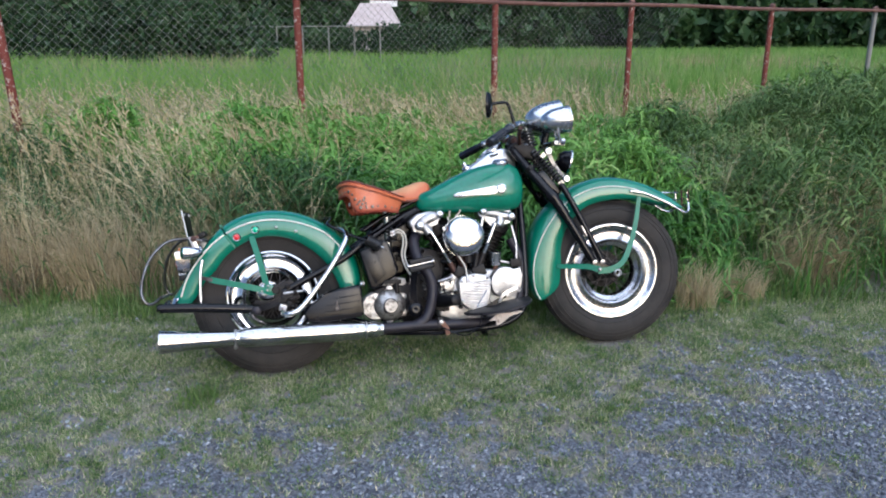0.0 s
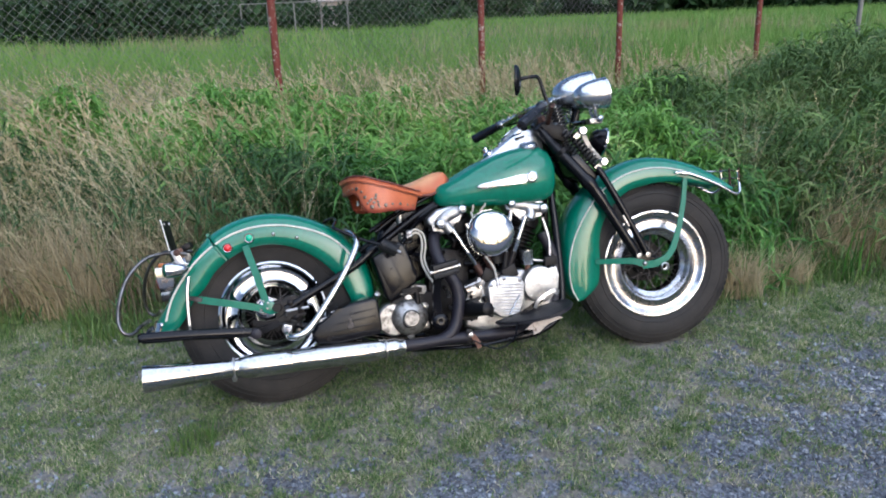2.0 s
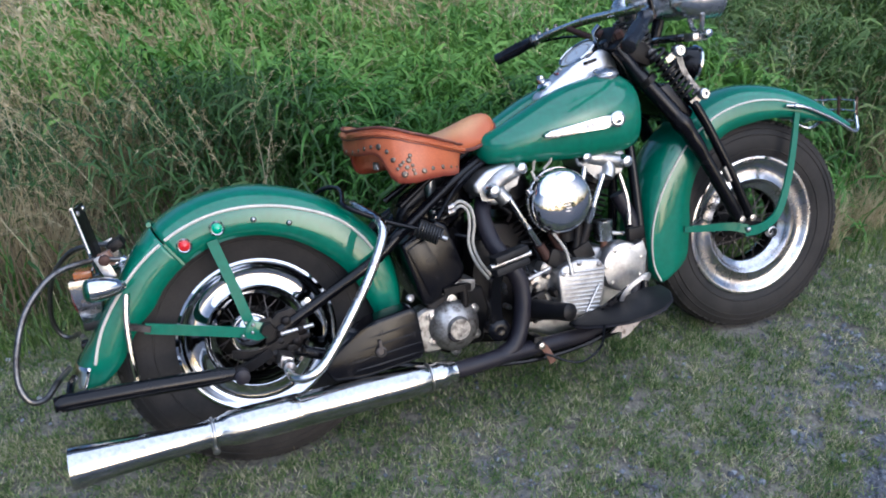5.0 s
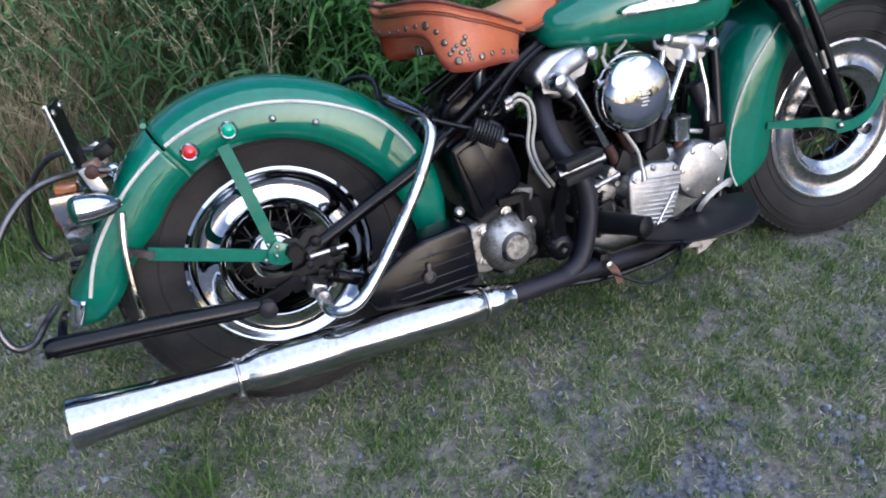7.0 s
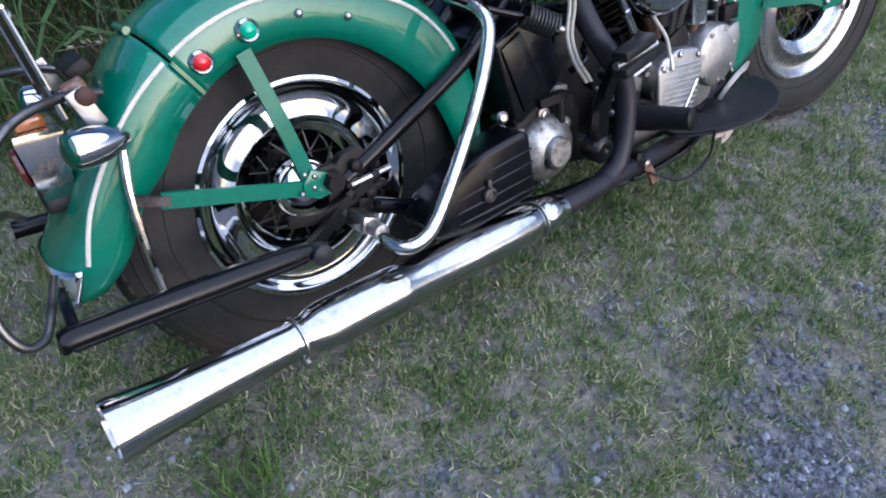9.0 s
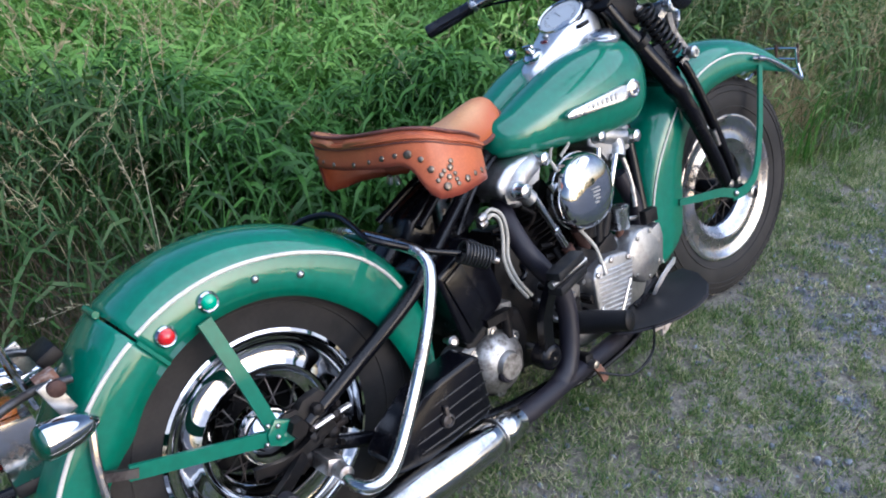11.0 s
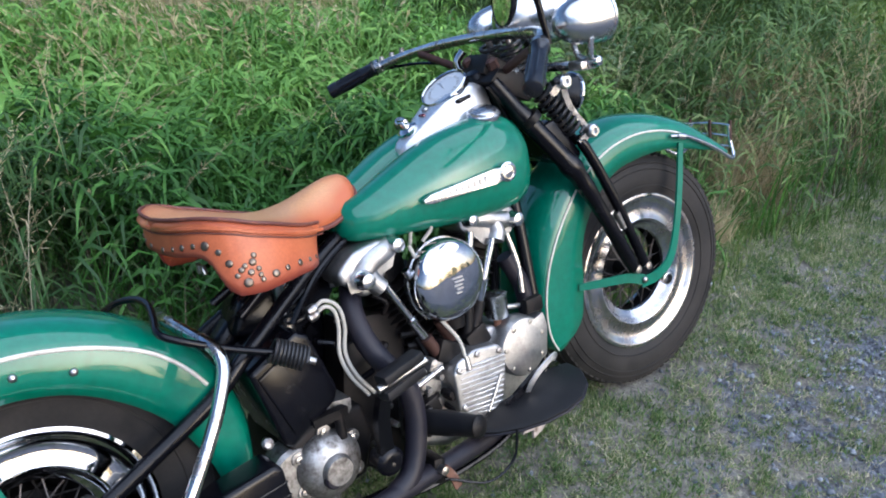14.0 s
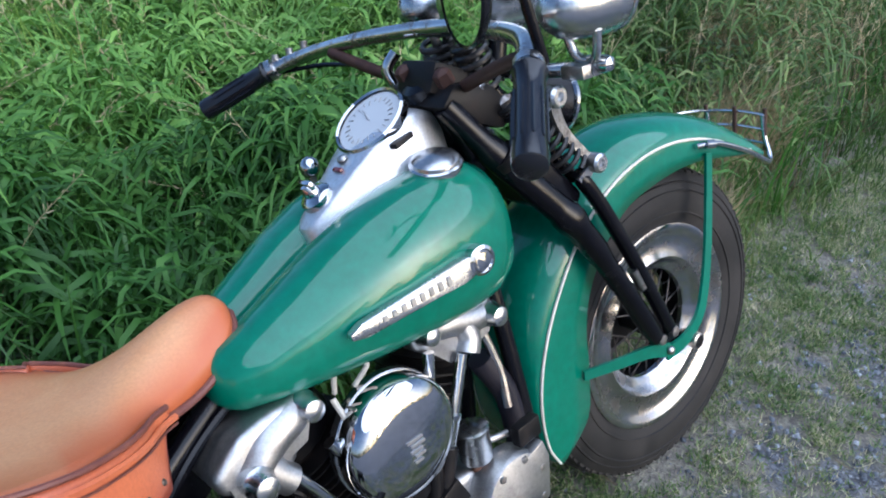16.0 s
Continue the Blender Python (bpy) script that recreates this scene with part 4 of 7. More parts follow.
def wheel(name, c, m, label, lip, hole, metal):
    bm = bmnew()
    prof = [(lip - 0.012, -0.046), (lip - 0.001, -0.0555), (0.236, -0.0615), (0.25, -0.065), (0.272, -0.066), (0.292, -0.063), (0.307, -0.057), (0.317, -0.052), (0.3245, -0.044),
            (0.3265, -0.031), (0.3235, -0.029), (0.324, -0.025), (0.3295, -0.023), (0.331, -0.010), (0.327, -0.008), (0.327, -0.004), (0.332, -0.002)]
    prof = prof + [(r, -a) for r, a in reversed(prof)]
    lathe(bm, prof, c, (0, 1, 0), 96)
    tyre = add(name, bm, TYRE, label, m=m)
    for s in (-1, 1):
        for r, half in RIDGES:
            bm = lathe(bmnew(), [(r - 0.003, s * (half - 0.002)), (r - 0.0012, s * (half + 0.0022)), (r + 0.0012, s * (half + 0.0022)), (r + 0.003, s * (half - 0.002))], c, (0, 1, 0), 96)
            add("sidewall_ridge", bm, TYRE, "", tyre, m)
    bm = bmnew()
    for s in (-1, 1):
        tread_ring(bm, c, 0.324, s * 0.041, 82, 0.004)
        tread_ring(bm, c, 0.330, s * 0.014, 78, 0.003)
    tagged(add("tread", bm, TYRE, "", tyre, m), "small worn tread blocks", kind="stuff")
    for s in (-1, 1):
        bm = bmnew()
        ring = [(0.216, -0.046), (0.2225, -0.053), (0.2215, -0.0585), (0.216, -0.0605), (0.209, -0.058), (0.203, -0.0515), (0.192, -0.046), (0.176, -0.0455), (0.164, -0.051),
                (0.158, -0.0535), (0.153, -0.051), (0.149, -0.043), (0.141, -0.036), (0.133, -0.032), (0.129, -0.028), (0.128, -0.018)]
        ring = [(hole + (r - 0.128) * (lip - hole) / 0.0945, s * -a) for r, a in ring]
        lathe(bm, ring, c, (0, 1, 0), 96)
        add("trim_ring", bm, metal, "bright chrome wheel trim ring", tyre, m)
    bm = lathe(bmnew(), [(hole + 0.018, -0.03), (hole + 0.01, -0.02), (hole + 0.01, 0.02), (hole + 0.018, 0.03), (hole + 0.03, 0.0)], c, (0, 1, 0), 64, closed=True)
    add("rim", bm, GRIME, "dark inner wheel rim", tyre, m)
    bm = lathe(bmnew(), [(0.012, -0.075), (0.030, -0.07), (0.034, -0.05), (0.026, -0.045), (0.024, 0.03), (0.055, 0.035), (0.058, 0.06), (0.012, 0.075)], c, (0, 1, 0), 32)
    add("hub", bm, GRIME, "dark cast wheel hub", tyre, m)
    sp = rod(bmnew(), (0.028, -0.045, 0.012), (hole * 0.80, -0.008, -hole * 0.74), 0.0019, 6)
    me = bpy.data.meshes.new("spoke")
    sp.to_mesh(me)
    sp.free()
    me.materials.append(SPOKE)
    for k in range(36):
        ob = new("spoke", me)
        ob.parent = tyre
        flip = Matrix.Diagonal((1, 1 if k % 2 else -1, 1 if (k // 2) % 2 else -1, 1))
        mm = Matrix.Translation(c) @ Matrix.Rotation(2 * math.pi * k / 36, 4, "Y") @ flip
        ob.matrix_basis = m @ mm if m is not None else mm
    return tyre


rear_wheel = wheel("rear_wheel", REAR_AXLE, None, "black treaded tyre on a chrome-ringed spoked wheel", 0.193, 0.096, CHROME)
front_wheel = wheel("front_wheel", FRONT, FM, "black tyre on a chrome-ringed spoked wheel", 0.219, 0.116, SATIN)
add("hub_cap", lathe(bmnew(), [(0.047, -0.040), (0.052, -0.078), (0.049, -0.094), (0.040, -0.105), (0.022, -0.111), (0, -0.113)], REAR_AXLE + Vector((-0.016, 0, 0.018)), segs=40), CHROME, "round chrome hub cap", rear_wheel)
bm = lathe(bmnew(), [(0.10, 0.05), (0.105, 0.075), (0.09, 0.085), (0.03, 0.088)], REAR_AXLE, segs=40)
add("brake_drum", bm, GRIME, "black rear brake drum", rear_wheel)
bm = lathe(bmnew(), [(0.03, 0.055), (0.085, 0.06), (0.088, 0.08), (0.02, 0.088)], FRONT, segs=40)
add("brake_drum", bm, GRIME, "dark front brake drum", front_wheel, FM)
bm = lathe(bmnew(), [(0.013, -0.15), (0.017, -0.148), (0.017, -0.135), (0.010, -0.133), (0.010, 0.14), (0.0, 0.141)], FRONT, segs=16)
add("axle", bm, STEEL, "steel front axle with nut", front_wheel, FM)


# ---- fenders ----
REAR_ROWS = [(-8, .30, .345, .372), (10, .275, .345, .385), (30, .258, .345, .385), (45, .248, .338, .374), (60, .244, .322, .362), (75, .242, .312, .355), (90, .241, .308, .352), (123, .238, .308, .347),
             (140, .239, .314, .337), (152, .241, .322, .336), (160, .256, .331, .344), (165, .266, .338, .352), (171, .278, .345, .366), (177, .291, .353, .390), (182, .312, .362, .412), (186, .345, .375, .424)]
FRONT_ROWS = [(40, .425, .43, .447), (46, .40, .41, .443), (53, .375, .391, .438), (62, .355, .387, .433), (70, .345, .385, .43), (82, .333, .386, .43), (95, .326, .389, .433), (111, .325, .39, .428),
              (125, .311, .384, .425), (143, .288, .372, .423), (159, .262, .371, .41), (166, .252, .372, .400), (180, .250, .373, .392), (190, .262, .371, .386), (195, .290, .364, .378), (198, .335, .36, .368)]


def fender_at(rows, deg):
    t = list(zip(*rows))
    out = []
    for col in t[1:]:
        k = max(0, min(len(rows) - 2, int(np.searchsorted(t[0], deg)) - 1))
        x0, x1 = t[0][k], t[0][k + 1]
        f = min(1, max(0, (deg - x0) / (x1 - x0)))
        m0 = (col[k + 1] - col[max(k - 1, 0)]) / (t[0][k + 1] - t[0][max(k - 1, 0)]) * (x1 - x0)
        m1 = (col[min(k + 2, len(rows) - 1)] - col[k]) / (t[0][min(k + 2, len(rows) - 1)] - t[0][k]) * (x1 - x0)
        out.append((2 * f ** 3 - 3 * f * f + 1) * col[k] + (f ** 3 - 2 * f * f + f) * m0 + (-2 * f ** 3 + 3 * f * f) * col[k + 1] + (f ** 3 - f * f) * m1)
    return out


def fender(rows, c, half, a0, a1, steps):
    bm = bmnew()
    rings = []
    for i in range(steps + 1):
        deg = a0 + (a1 - a0) * i / steps
        lo, tr, top = fender_at(rows, deg)
        side = [(-half * 0.985, lo), (-half, lo * 0.55 + tr * 0.45), (-half, tr - 0.004), (-half * 0.985, tr)]
        for k in range(1, 8):
            ph = math.pi / 2 * k / 8
            side.append((-half * 0.985 * math.cos(ph) ** 0.85, tr + (top - tr) * math.sin(ph) ** 1.05))
        side.append((0, top))
        full = side + [(-v, r) for v, r in reversed(side[:-1])]
        ca, sa = math.cos(radians(deg)), math.sin(radians(deg))
        rings.append([c + Vector((ca * r, v, sa * r)) for v, r in full])
    return loft(bm, rings, cap=False, closed=False)


def trim_line(rows, c, half, a0, a1, r=0.0036, sgn=-1, lift=0.0):
    n = max(6, int(abs(a1 - a0) / 3))
    pts = []
    for i in range(n + 1):
        deg = a0 + (a1 - a0) * i / n
        tr = fender_at(rows, deg)[1] + lift
        pts.append(c + Vector((math.cos(radians(deg)) * tr, sgn * (half + 0.0005), math.sin(radians(deg)) * tr)))
    return ring_tube(bmnew(), pts, r, 8)


RH, FH = 0.100, 0.092
rear_fender = thick(add("rear_fender", fender(REAR_ROWS, REAR, RH, -8, 122.8, 60), PAINT, "green painted rear fender, front section"))
tail = thick(add("fender_tail", fender(REAR_ROWS, REAR, RH + 0.0015, 123.6, 186, 34), PAINT, "hinged green rear fender tail", rear_fender))
front_fender = thick(add("front_fender", fender(FRONT_ROWS, FRONT, FH, 40, 198, 70), PAINT, "green painted front fender with pale trim line", m=FM))
for s in (-1, 1):
    add("trim_strip", trim_line(REAR_ROWS, REAR, RH, 27, 122, sgn=s), TRIM, "pale raised trim strip", rear_fender)
    add("trim_strip", trim_line(REAR_ROWS, REAR, RH + .001, 124.5, 178, sgn=s), TRIM, "pale raised trim strip", rear_fender)
    add("trim_strip", trim_line(FRONT_ROWS, FRONT, FH, 47, 197, 0.0027, sgn=s), TRIM, "pale raised trim strip", front_fender, FM)
# hinge seam and pin on the crown of the rear fender
lo, tr, top = fender_at(REAR_ROWS, 123.2)
sd = Vector((math.cos(radians(123.2)), 0, math.sin(radians(123.2))))
add("hinge", ring_tube(bmnew(), [REAR + sd * (top + 0.004) + Vector((0, v, 0)) for v in (-0.03, 0.03)], 0.006, 10), PAINT, "", rear_fender)
add("hinge_flange", flat_bar(bmnew(), [REAR + sd * r + Vector((0, -RH - 0.003, 0)) for r in (lo + 0.002, (lo + tr) / 2, tr - 0.006)], 0.006, 0.006), PAINT, "", rear_fender)
# bright tip on the tail
bm = bmnew()
rings = []
for i in range(7):
    deg = 178.6 + i * 1.3
    lo, tr, top = fender_at(REAR_ROWS, min(deg, 186))
    ring = []
    for k in range(15):
        ph = math.pi * (0.04 + 0.92 * k / 14)
        rr = tr + (top - tr) * math.sin(ph) ** 1.05 + 0.0045
        vv = -(RH + 0.0045) * math.copysign(abs(math.cos(ph)) ** 0.85, math.cos(ph))
        ring.append(REAR + Vector((math.cos(radians(deg)) * rr, vv, math.sin(radians(deg)) * rr)))
    rings.append(ring)
thick(add("tail_tip", loft(bm, rings, cap=False, closed=False), CHROME, "chrome fender tip", rear_fender), 0.002)


def marker(at, lens, label):
    bez = add("marker_lamp", lathe(bmnew(), [(0.0165, 0.0), (0.0175, -0.006), (0.0145, -0.010), (0.0125, -0.009), (0.012, -0.004)], at, segs=24), CHROME, label, rear_fender)
    return bez, add("marker_lens", dome(bmnew(), Vector(at) + Vector((0, -0.006, 0)), (0, -1, 0), 0.0125, 0.009), lens, "", rear_fender)


marker((-0.124, -0.099, 0.559), RED_LENS, "red glass fender marker lamp")
marker((-0.048, -0.100, 0.586), GREEN_LENS, "green glass fender marker lamp")
for at in ((0.036, -0.1, 0.592), (0.116, -0.1, 0.571)):
    add("screw", dome(bmnew(), at, (0, -1, 0), 0.007, 0.007, 12), STEEL, "", rear_fender)

# green struts of the rear fender
hubp = Vector((-0.012, -0.124, 0.335))
for s in (-1, 1):
    f = Matrix.Diagonal((1, -s, 1, 1))
    st = add("fender_strut", flat_bar(bmnew(), [hubp + Vector((0.005, 0, -0.012)), (-0.036, -0.117, 0.45), (-0.064, -0.106, 0.560)], 0.024, 0.007), STAY, "flat green fender stay", rear_fender, f)
    add("fender_strut", flat_bar(bmnew(), [hubp + Vector((0.008, 0.002, -0.006)), (-0.10, -0.126, 0.357), (-0.238, -0.122, 0.393)], 0.024, 0.007), STAY, "flat green fender stay", rear_fender, f)
    add("strut_end", flat_bar(bmnew(), [(-0.226, -0.126, 0.390), (-0.25, -0.122, 0.397), (-0.272, -0.113, 0.402)], 0.014, 0.010), SPOKE, "dull worn steel strut bracket", rear_fender, f)
    bm = plate(bmnew(), [(0.028, 0.345), (0.022, 0.315), (-0.005, 0.312), (-0.03, 0.325), (-0.028, 0.345), (-0.01, 0.365)], -0.132, -0.122, 0.003)
    add("strut_plate", bm, PAINT, "", rear_fender, f)
    for dx, dz in ((0.0, 0.0), (-0.022, -0.004), (0.004, 0.018), (-0.012, 0.026)):
        add("rivet", dome(bmnew(), hubp + Vector((dx, -0.009, dz)), (0, -1, 0), 0.0045, 0.004, 10), STEEL, "", st, f)
add("tail_rod", bent(bmnew(), [(-0.262, -0.110, 0.475), (-0.272, -0.115, 0.42), (-0.276, -0.120, 0.34), (-0.274, -0.124, 0.262)], 0.0065, 8), OLD_CHROME, "thin chrome rod beside the tail")

# stays of the front fender
for s in (-1, 1):
    f = FM @ Matrix.Diagonal((1, -s, 1, 1))
    st = add("fender_stay", flat_bar(bmnew(), [(1.265, -0.094, 0.358), (1.33, -0.112, 0.355), (1.40, -0.130, 0.352), (1.447, -0.140, 0.338)], (0.018, 0.028), 0.006), STAY, "flat green fender stay", front_fender, f)
    add("fender_stay", flat_bar(bmnew(), [(1.44, -0.140, 0.332), (1.50, -0.140, 0.336), (1.558, -0.134, 0.368), (1.60, -0.122, 0.445), (1.632, -0.108, 0.54), (1.656, -0.096, 0.655)], (0.030, 0.018), 0.006), STAY, "curved flat green fender stay", front_fender, f)
    add("bolt", dome(bmnew(), (1.447, -0.144, 0.338), (0, -1, 0), 0.009, 0.008, 10), STEEL, "", st, f)

# ---- frame ----
frame_root = add("frame", bent(bmnew(), [(1.10, 0, 0.80), (1.0, 0, 0.745), (0.85, 0, 0.69), (0.70, 0, 0.645), (0.58, 0, 0.60)], 0.021, 12), BLACK, "black steel tube frame")
add("neck", lathe(bmnew(), [(0.026, -0.10), (0.034, -0.095), (0.034, -0.075), (0.027, -0.07), (0.027, 0.05), (0.034, 0.055), (0.034, 0.075), (0.02, 0.08)], HEAD, RAKE, 24), BLACK, "black steering head", frame_root)
for s in (-1, 1):
    f = Matrix.Diagonal((1, -s, 1, 1))
    add("upper_stay", bent(bmnew(), [(0.05, -0.118, 0.322), (0.176, -0.117, 0.383), (0.308, -0.113, 0.447), (0.38, -0.105, 0.498), (0.45, -0.085, 0.540), (0.56, -0.055, 0.605), (0.66, -0.03, 0.652)], 0.0145), BLACK, "", frame_root, f)
    add("seat_stay", bent(bmnew(), [(0.40, -0.07, 0.56), (0.50, -0.05, 0.62), (0.60, -0.035, 0.665), (0.70, -0.02, 0.70)], 0.009, 10), BLACK, "", frame_root, f)
    add("lower_stay", bent(bmnew(), [(0.03, -0.105, 0.285), (0.20, -0.115, 0.215), (0.42, -0.12, 0.135), (0.62, -0.12, 0.112), (0.85, -0.12, 0.108), (0.99, -0.115, 0.12), (1.075, -0.10, 0.165), (1.104, -0.085, 0.25),
                                        (1.112, -0.065, 0.42), (1.112, -0.045, 0.60), (1.112, -0.015, 0.78)], 0.0145), BLACK, "", frame_root, f)
    add("axle_plate", plate(bmnew(), [(0.022, 0.34), (0.018, 0.30), (0.005, 0.268), (0.04, 0.245), (0.09, 0.262), (0.115, 0.30), (0.112, 0.345), (0.085, 0.372), (0.05, 0.366)], -0.121, -0.100, 0.004), GRIME, "oily cast axle plate", frame_root, f)
add("seat_post", rod(bmnew(), (0.512, -0.01, 0.44), (0.505, -0.012, 0.705), 0.014, 14), STEEL, "", frame_root)
add("seat_post_spring", coil(bmnew(), (0.527, -0.02, 0.50), (0.522, -0.02, 0.56), 0.020, 4, 0.004), SPRING, "", frame_root)
add("seat_bolt", lathe(bmnew(), [(0.0, 0.0), (0.016, 0.0), (0.018, 0.012), (0.012, 0.02), (0.0, 0.022)], (0.526, -0.03, 0.566), (0, -0.2, 1), 14), CHROME, "", frame_root)
add("seat_bar", bent(bmnew(), [(0.505, -0.03, 0.66), (0.50, -0.055, 0.655), (0.47, -0.06, 0.69)], 0.009, 10), STEEL, "", frame_root)
add("axle_nut", lathe(bmnew(), [(0.0, -0.016), (0.016, -0.016), (0.018, -0.010), (0.018, 0.01), (0.026, 0.012), (0.026, 0.02)], (0.022, -0.132, 0.335), segs=6), GRIME, "", frame_root)
for k, at in enumerate(((0.048, -0.126, 0.30), (0.086, -0.126, 0.292), (0.068, -0.126, 0.345), (0.03, -0.127, 0.272), (0.098, -0.126, 0.318))):
    add("bolt", lathe(bmnew(), [(0.011, 0.004), (0.011, -0.010), (0.006, -0.013), (0, -0.014)], at, segs=8), GRIME, "", frame_root)
for k in range(12):
    rr = random.Random(40 + k)
    add("linkage", block(bmnew(), (0.02 + 0.085 * rr.random(), -0.122 - 0.012 * rr.random(), 0.255 + 0.075 * rr.random()), (0.02 + 0.03 * rr.random(), 0.016, 0.010 + 0.012 * rr.random()), (0, 60 * rr.random() - 30, 0), 0.004), GRIME, "", frame_root)
for k in range(6):
    add("chain_pin", rod(bmnew(), (0.085 + 0.010 * k % 0.03, -0.115, 0.245 + 0.018 * k), (0.089 + 0.01 * k % 0.03, -0.130, 0.245 + 0.018 * k), 0.006, 8), STEEL if k % 3 == 0 else GRIME, "", frame_root)
add("brake_lever", flat_bar(bmnew(), [(-0.065, -0.126, 0.290), (0.0, -0.132, 0.284), (0.09, -0.132, 0.312)], 0.018, 0.012), GRIME, "", frame_root)
add("brake_rod", rod(bmnew(), (0.05, -0.135, 0.318), (0.13, -0.13, 0.322), 0.006, 8), STEEL, "", frame_root)

# ---- rear bumper tubes, chrome hoop, tail ----
bumper = add("bumper_tube", ring_tube(bmnew(), spline([(-0.418, -0.222, 0.295), (-0.40, -0.222, 0.296), (-0.25, -0.215, 0.287), (-0.07, -0.196, 0.268)], 6), [0.0150, 0.0185] + [0.0185] * 16 + [0.0150], 14), BLACK, "scuffed black bumper tube")
add("bumper_bolt", lathe(bmnew(), [(0.017, 0.01), (0.017, -0.012), (0.009, -0.016), (0, -0.016)], (-0.055, -0.205, 0.262), segs=18), EXHAUST, "", bumper)
add("bumper_bracket", flat_bar(bmnew(), [(-0.07, -0.19, 0.266), (-0.02, -0.155, 0.268), (0.045, -0.12, 0.29)], 0.022, 0.012), GRIME, "", bumper)
add("bumper_drop", ring_tube(bmnew(), spline([(-0.398, -0.12, 0.315), (-0.402, -0.16, 0.31), (-0.405, -0.205, 0.285)], 4), 0.008, 8), BLACK, "", bumper)
add("bumper_tube", ring_tube(bmnew(), [(-0.418, 0.222, 0.295), (-0.25, 0.215, 0.287), (-0.07, 0.196, 0.268)], 0.0155, 14), BLACK, "scuffed black bumper tube", bumper)
for s, dv in ((-1, 0.0), (1, 0.03)):
    pts = [(-0.262, -0.095, 0.552), (-0.315, -0.118, 0.563), (-0.385, -0.158, 0.553), (-0.44, -0.195, 0.50), (-0.468, -0.225, 0.43), (-0.476, -0.246, 0.365), (-0.462, -0.252, 0.325), (-0.438, -0.236, 0.318), (-0.418, -0.196, 0.335), (-0.40, -0.13, 0.342)]
    add("tail_loop", bent(bmnew(), pts, 0.0062, 10), DARK_CHROME, "thin tarnished tail guard loop", bumper, Matrix.Diagonal((1, -s, 1, 1)))
hoop = [(0.052, -0.178, 0.262), (0.048, -0.222, 0.250), (0.060, -0.258, 0.243), (0.092, -0.269, 0.249), (0.13, -0.262, 0.274), (0.20, -0.245, 0.356), (0.262, -0.226, 0.438), (0.303, -0.206, 0.502), (0.317, -0.188, 0.532), (0.316, -0.16, 0.552), (0.306, -0.11, 0.564), (0.297, -0.06, 0.572), (0.293, -0.015, 0.576)]
hoop = hoop + [(u, -v, w) for u, v, w in reversed(hoop)]
chrome_hoop = add("chrome_hoop", ring_tube(bmnew(), spline(hoop, 5), 0.0115, 14), OLD_CHROME, "bent chrome tube hoop over the rear fender")
add("hoop_clamp", block(bmnew(), (0.048, -0.158, 0.262), (0.032, 0.06, 0.030), (0, 20, 0), 0.006), STEEL, "", chrome_hoop)
add("hoop_bolt", lathe(bmnew(), [(0.014, 0.012), (0.014, -0.016), (0.007, -0.02), (0, -0.02)], (0.050, -0.200, 0.258), segs=16), STEEL, "", chrome_hoop)
spr = add("tension_rod", bent(bmnew(), [(0.215, 0.11, 0.600), (0.236, 0.07, 0.618), (0.258, 0.025, 0.624), (0.264, -0.02, 0.618), (0.256, -0.07, 0.606), (0.246, -0.12, 0.594), (0.266, -0.145, 0.580), (0.335, -0.158, 0.544), (0.415, -0.183, 0.512)], 0.0065, 10), BLACK, "black rod hooked over the rear fender")
add("tension_spring", coil(bmnew(), (0.405, -0.178, 0.520), (0.455, -0.198, 0.490), 0.020, 9, 0.0034), SPRING, "black coil spring", spr)
add("spring_pin", rod(bmnew(), (0.45, -0.197, 0.493), (0.468, -0.206, 0.482), 0.007, 10), STEEL, "", spr)

plate_m = pose(-0.322, -0.002, 0.602, 0, -9, 0)
plate_part = add("number_plate", block(bmnew(), (0, 0, 0), (0.004, 0.17, 0.145), (0, 0, 0), 0.0015), GRIME, "upright dark number plate seen edge-on", None, plate_m)
bm = bmnew()
for v in (-0.085, 0.085):
    rod(bm, (-0.002, v, -0.074), (-0.002, v, 0.074), 0.004, 8)
for w in (-0.074, 0.074):
    rod(bm, (-0.002, -0.085, w), (-0.002, 0.085, w), 0.004, 8)
add("plate_frame", bm, CHROME, "worn chrome plate frame", plate_part, plate_m)
for v in (-0.06, 0.06):
    add("plate_bolt", dome(bmnew(), (0.002, v, 0.06), (1, 0, 0), 0.007, 0.006, 10), STEEL, "", plate_part, plate_m)
add("plate_bracket", block(bmnew(), (-0.288, -0.085, 0.556), (0.030, 0.026, 0.034), (0, -15, 0), 0.003), RUST, "rusty flaking bracket", plate_part)
add("bracket_bolt", lathe(bmnew(), [(0.012, 0.0), (0.012, -0.008), (0.006, -0.011), (0, -0.011)], (-0.288, -0.136, 0.562), segs=12), DARK_RUST, "", plate_part)
add("plate_bracket", block(bmnew(), (-0.27, 0.0, 0.575), (0.035, 0.08, 0.022), (0, -25, 0), 0.005), GRIME, "", plate_part)
lamp = add("tail_lamp", loft(bmnew(), [[Vector((-0.348 + du * k, dv * k2, w)) for du, dv in ((-0.03, -0.05), (0.03, -0.05), (0.03, 0.05), (-0.03, 0.05))] for w, k, k2 in ((0.405, 0.55, 0.6), (0.415, 0.7, 0.75), (0.50, 1.05, 1.0), (0.512, 1.0, 0.98))]), OLD_CHROME, "tapered grey tail lamp housing")
add("lamp_gasket", block(bmnew(), (-0.348, 0, 0.402), (0.045, 0.075, 0.022), (0, 0, 0), 0.006), RUBBER, "", lamp)
